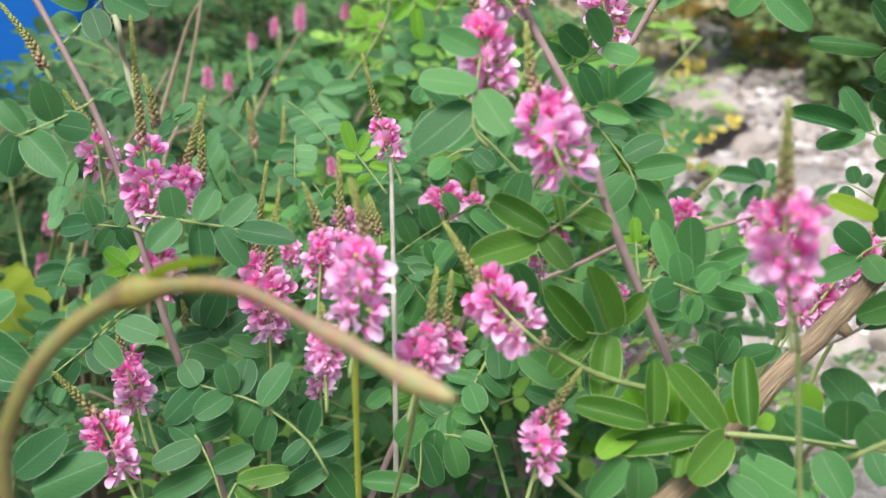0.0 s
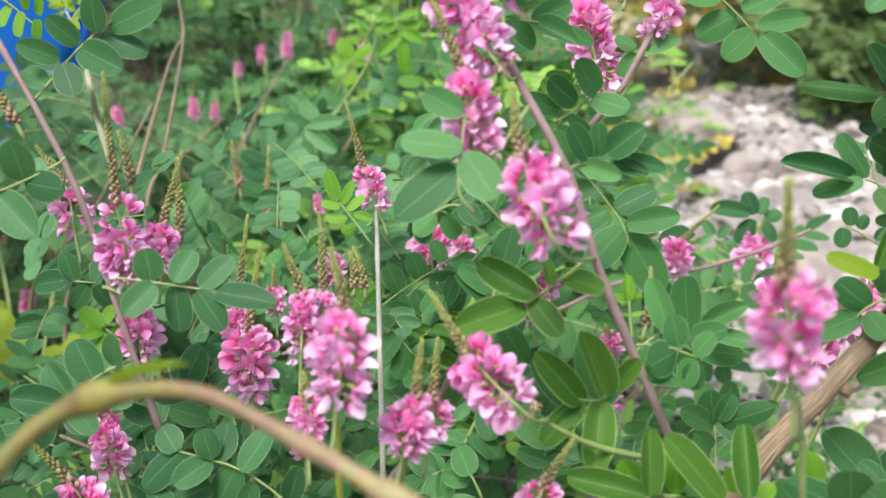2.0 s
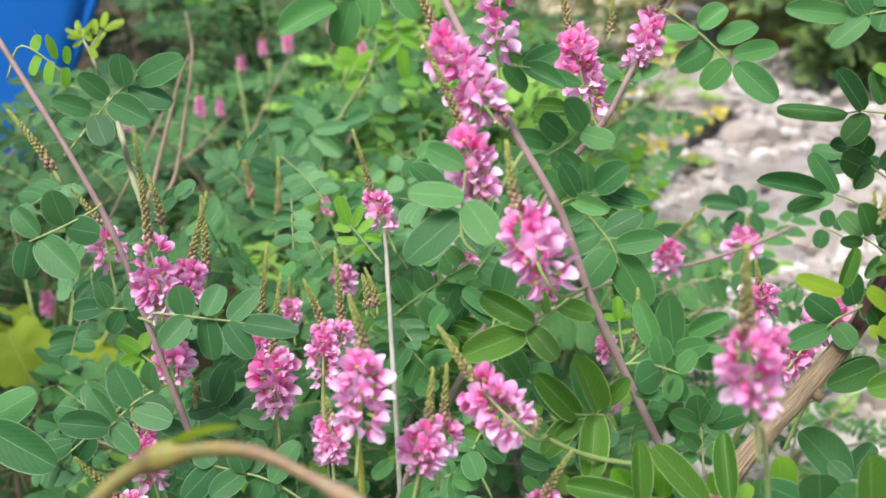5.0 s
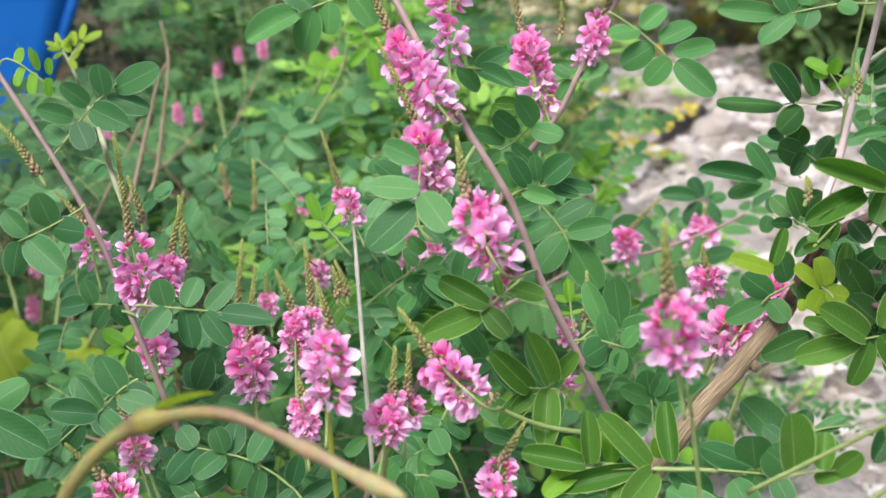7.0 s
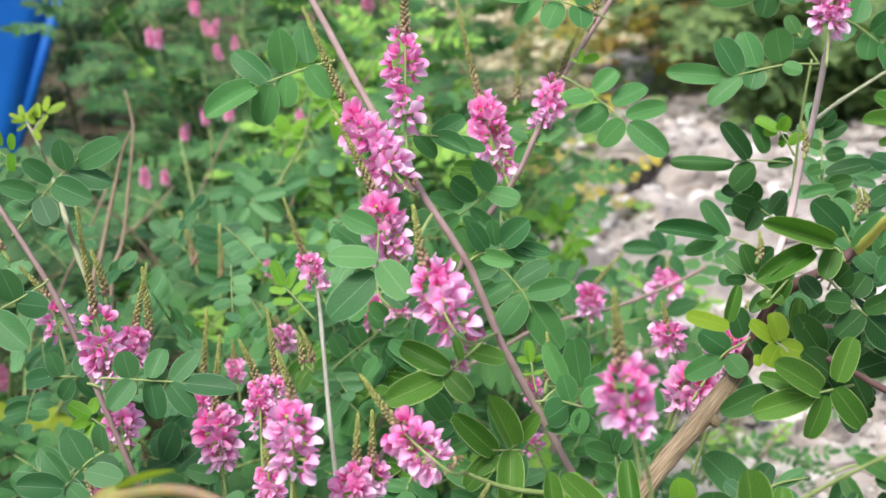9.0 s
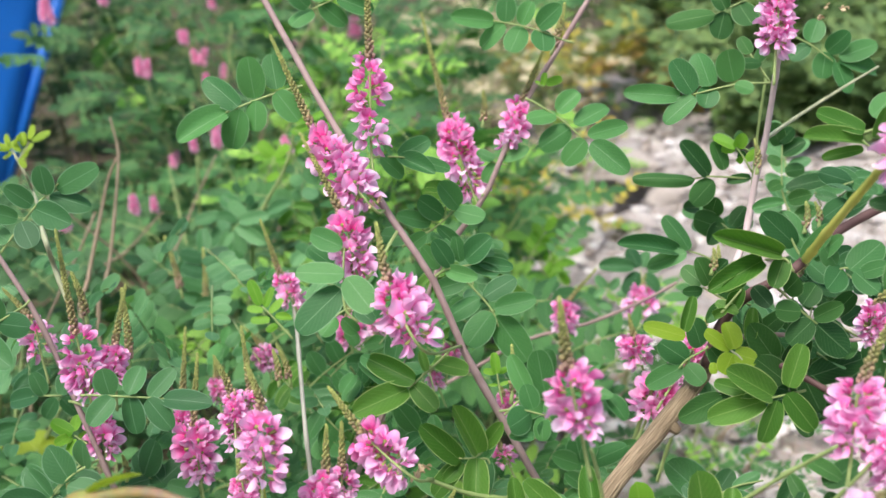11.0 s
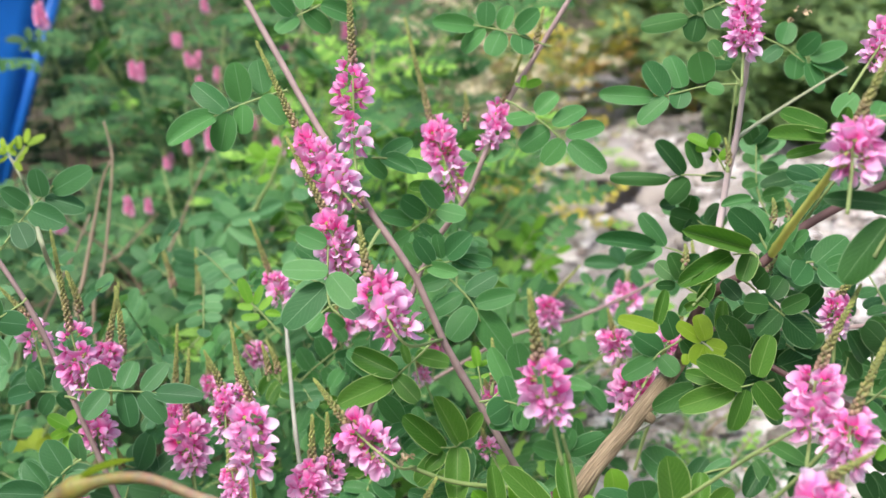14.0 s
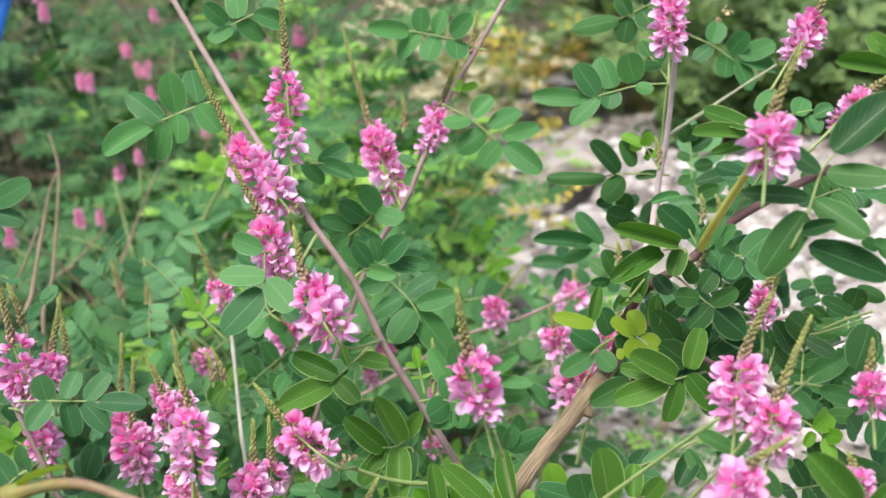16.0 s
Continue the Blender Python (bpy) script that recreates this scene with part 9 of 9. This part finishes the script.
frond(slant, [(0.2228, 0.5997, 0.4187), (0.2220, 0.6012, 0.4241), (0.2213, 0.6031, 0.4310)], [(0.2211, 0.6031, 0.4310, 0.2205, 0.6055, 0.4398, 0.75), (0.2209, 0.6032, 0.4314, 0.2154, 0.6030, 0.4328, 0.80), (0.2216, 0.6032, 0.4314, 0.2262, 0.6042, 0.4329, 0.80), (0.2213, 0.6018, 0.4263, 0.2173, 0.6014, 0.4267, 0.60), (0.2221, 0.6019, 0.4263, 0.2264, 0.6026, 0.4272, 0.60)], tone="young")
spike(slant, (0.2264, 0.5999, 0.4179), (0.2284, 0.6070, 0.4422), 0.0022)
leaf(rubble_side, (0.2434, 1.3196, 0.2957), (0.2636, 1.3299, 0.3242), 2, 0.020, tone="young")
leaf(rubble_side, (0.2544, 1.3178, 0.2855), (0.2848, 1.3248, 0.2986), 2, 0.020, tone="young")
leaf(rubble_side, (0.2645, 1.3233, 0.3010), (0.2758, 1.3194, 0.2830), 2, 0.018, tone="young")
dry_stalk([(-0.1091, 1.0015, 0.3479), (-0.1025, 1.0135, 0.3848), (-0.0911, 1.0283, 0.4298), (-0.0835, 1.0378, 0.4584), (-0.0746, 1.0383, 0.4745)], 0.0027)
dry_stalk([(-0.0928, 0.9932, 0.35), (-0.0827, 1.0078, 0.3945), (-0.0757, 1.0222, 0.4392), (-0.0714, 1.0335, 0.4751), (-0.0735, 1.0386, 0.4924), (-0.0766, 1.0424, 0.5056)], 0.002)
dry_stalk([(-0.1517, 1.3733, 0.2793), (-0.127, 1.3968, 0.3446), (-0.1056, 1.4125, 0.387), (-0.0903, 1.4232, 0.4153)], 0.0026)
dry_stalk([(-0.242, 1.3649, 0.2827), (-0.1935, 1.3823, 0.3212), (-0.1692, 1.3919, 0.3434), (-0.151, 1.3991, 0.36)], 0.0022)
# the blue tub and the vine leaves
blue_tub((-0.92, 2.61), 0.74)
vine_leaf((-0.2161, 0.9905, 0.2578), 0.034)
vine_leaf((-0.1783, 1.0397, 0.2330), 0.022)
vine_leaf((-0.2907, 1.1300, 0.2237), 0.030)
# flower spikes far back
far_bloom((-0.281, 1.84, 0.4767), 0.0586, 1)
far_bloom((-0.2601, 2.0875, 0.471), 0.0624, 2)
far_bloom((-0.2071, 1.4743, 0.3485), 0.0506, 3)
far_bloom((-0.2043, 1.5434, 0.3349), 0.0437, 4)
far_bloom((-0.2502, 2.0792, 0.4334), 0.0541, 5)
far_bloom((-0.2832, 2.0938, 0.5039), 0.0541, 6)
far_bloom((-0.4667, 1.9907, 0.5595), 0.089, 7)
far_bloom((-0.3072, 1.2446, 0.195), 0.0598, 8)
far_bloom((-0.2042, 1.6549, 0.3698), 0.04, 9)
far_bloom((-0.2698, 1.7859, 0.4818), 0.0601, 10)
far_bloom((-0.287, 2.0994, 0.5042), 0.0541, 11)
far_bloom((-0.267, 2.092, 0.471), 0.0583, 12)
far_bloom((-0.3818, 2.0117, 0.5784), 0.0672, 13)
far_bloom((-0.2449, 1.3458, 0.3591), 0.0487, 14)
far_bloom((-0.1782, 1.6635, 0.3898), 0.04, 15)
far_bloom((-0.2592, 2.2148, 0.5534), 0.0568, 16)
far_bloom((-0.273, 1.4291, 0.3429), 0.0541, 17)
far_bloom((-0.1481, 1.669, 0.3997), 0.0562, 18)
far_bloom((-0.2291, 1.8594, 0.3649), 0.0495, 19)
far_bloom((-0.2581, 1.8496, 0.3424), 0.0531, 20)
far_bloom((-0.3175, 1.2863, 0.2292), 0.0499, 21)
far_bloom((-0.1511, 1.976, 0.3757), 0.0562, 22)
far_bloom((-0.3212, 1.2729, 0.1847), 0.0499, 23)
far_bloom((-0.1362, 1.6234, 0.3967), 0.0531, 24)
far_bloom((0.0078, 1.3315, 0.4263), 0.0425, 25)
far_bloom((-0.2177, 1.8156, 0.3649), 0.046, 26)
far_bloom((0.0263, 1.4027, 0.3124), 0.0352, 27)
far_bloom((-0.2472, 2.1834, 0.4368), 0.0568, 28)
far_bloom((0.0194, 1.0481, 0.3513), 0.0312, 29)
far_bloom((-0.0804, 2.3036, 0.4742), 0.0687, 30)

# ---------------------------------------------------------------- shrubs behind
B = "leafy green indigo bush with scattered pink flower spikes"
for i, (x, y, r, h, lv, bl, lit) in enumerate((
        (0.02, 0.98, 0.22, 0.34, 70, 0, 0), (-0.24, 1.08, 0.26, 0.40, 80, 0, 0), (0.18, 1.12, 0.20, 0.33, 60, 0, 0),
        (-0.55, 1.35, 0.30, 0.34, 80, 0, 0), (-0.12, 1.42, 0.28, 0.47, 90, 0, 1), (0.14, 1.40, 0.2, 0.42, 70, 0, 1),
        (-0.80, 1.65, 0.25, 0.34, 70, 0, 0), (-0.20, 1.85, 0.22, 0.52, 90, 0, 0), (0.0, 1.85, 0.3, 0.54, 90, 0, 1), (0.18, 1.9, 0.15, 0.32, 50, 0, 0),
        (-0.22, 2.4, 0.28, 0.62, 80, 1, 0), (-0.1, 2.45, 0.4, 0.62, 90, 1, 0), (0.06, 2.7, 0.20, 0.36, 40, 1, 0),
        (-0.15, 2.1, 0.25, 0.56, 80, 0, 0), (-0.45, 1.55, 0.3, 0.33, 80, 0, 0), (-0.35, 2.8, 0.4, 0.68, 80, 1, 0), (-0.9, 3.25, 0.45, 0.72, 150, 1, 0), (-0.6, 2.5, 0.16, 0.26, 50, 0, 0), (-0.3, 3.2, 0.5, 0.75, 80, 1, 0), (0.0, 3.4, 0.26, 0.55, 50, 0, 0))):
    # bushes on the tub's side get leaves with shade put into their colour
    kinds = BACK_SHADE if x < -0.1 and y > 1.0 else BACK + (BACK_LIT[:2] if lit else BACK_LIT[:1] if y < 2.0 else BACK_SHADE[:3])
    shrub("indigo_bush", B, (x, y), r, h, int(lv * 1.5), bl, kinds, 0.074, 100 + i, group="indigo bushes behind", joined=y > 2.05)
for i, (x, y, r, h, lv) in enumerate(((0.42, 1.25, 0.10, 0.12, 22), (0.60, 1.5, 0.10, 0.10, 18), (0.36, 1.6, 0.12, 0.18, 24), (0.44, 1.44, 0.08, 0.09, 16), (0.27, 2.47, 0.10, 0.16, 30), (0.50, 3.2, 0.09, 0.08, 16), (0.60, 3.1, 0.08, 0.07, 14), (0.36, 3.0, 0.09, 0.14, 22))):
    shrub("seedling_clump", "small pale green seedlings growing out of the rubble", (x, y), r, h, lv, 0, BACK + BACK_SHADE + BACK_LIT[:1], 0.042, 200 + i, stems=5, category="plant")
for i, (x, y, r, h, k) in enumerate(((0.44, 4.2, 0.32, 0.36, "y"), (0.82, 4.35, 0.36, 0.42, "y"))):
    shrub("yellow_bush", "low bush with yellow and russet dying leaves", (x, y), r, h, 170, 0, YELLOW + YELLOW + RUSSET + BACK[:1] + HEDGE[:2], 0.085, 300 + i, joined=True)
for i, (x, y) in enumerate(((0.40, 2.90), (0.37, 2.45), (0.54, 3.5))):
    shrub("yellow_sprig", "small sprig of yellowing leaves among the rubble", (x, y), 0.08, 0.14, 12, 0, YELLOW + YELLOW + BACK_LIT[:1], 0.055, 350 + i, stems=4, category="plant", joined=True)
shrub("yellow_sprig", "bright yellow leafy spray leaning over the rubble", (0.350, 2.414), 0.05, 0.20, 46, 0, YELLOW, 0.05, 360, stems=5, category="plant", low=0.2, lean=(-0.15, 0.0), joined=True)
for i, (x, y, r, h) in enumerate(((0.75, 4.45, 0.4, 0.6), (1.1, 4.3, 0.45, 0.62), (1.5, 4.3, 0.45, 0.65), (1.95, 4.3, 0.45, 0.7), (0.9, 4.9, 0.6, 0.85), (1.5, 4.9, 0.6, 0.85), (0.3, 4.9, 0.6, 0.85), (2.2, 4.8, 0.6, 0.9), (-0.4, 4.6, 0.6, 0.9), (-1.1, 4.3, 0.6, 0.9), (-1.8, 4.0, 0.6, 0.9), (2.4, 3.8, 0.4, 0.6), (0.97, 3.38, 0.2, 0.26), (1.22, 3.34, 0.22, 0.32), (1.46, 3.24, 0.22, 0.34), (0.95, 3.7, 0.28, 0.42), (1.2, 3.85, 0.3, 0.46), (1.45, 3.8, 0.3, 0.5), (1.8, 3.7, 0.3, 0.5), (2.1, 3.5, 0.3, 0.5))):
    shrub("hedge_bush", "dark dense hedge bush beyond the rubble", (x, y), r, h, 210, 0, HEDGE, 0.12, 400 + i, stems=10, group="hedge", joined=True)
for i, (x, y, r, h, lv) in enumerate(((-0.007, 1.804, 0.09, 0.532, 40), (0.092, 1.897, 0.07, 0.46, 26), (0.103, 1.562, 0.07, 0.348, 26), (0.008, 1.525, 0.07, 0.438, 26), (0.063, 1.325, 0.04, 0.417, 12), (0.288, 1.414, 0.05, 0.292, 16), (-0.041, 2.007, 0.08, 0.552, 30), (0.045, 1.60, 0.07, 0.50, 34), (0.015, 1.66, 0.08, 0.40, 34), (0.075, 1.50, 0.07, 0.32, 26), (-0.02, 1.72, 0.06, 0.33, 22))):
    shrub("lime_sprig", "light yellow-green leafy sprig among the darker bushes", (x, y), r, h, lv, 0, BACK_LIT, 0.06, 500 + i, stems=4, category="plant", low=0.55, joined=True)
for i, (x, y, r, h, lv) in enumerate(((0.16, 3.25, 0.24, 0.42, 90), (0.34, 3.75, 0.26, 0.36, 80), (0.10, 4.0, 0.30, 0.55, 90))):
    shrub("dry_brush", "low tangle of straw-coloured and dull green dying leaves", (x, y), r, h, lv, 0, STRAW + STRAW + HEDGE[:2], 0.075, 600 + i, stems=8, category="shrub", group="dry brush", joined=True)
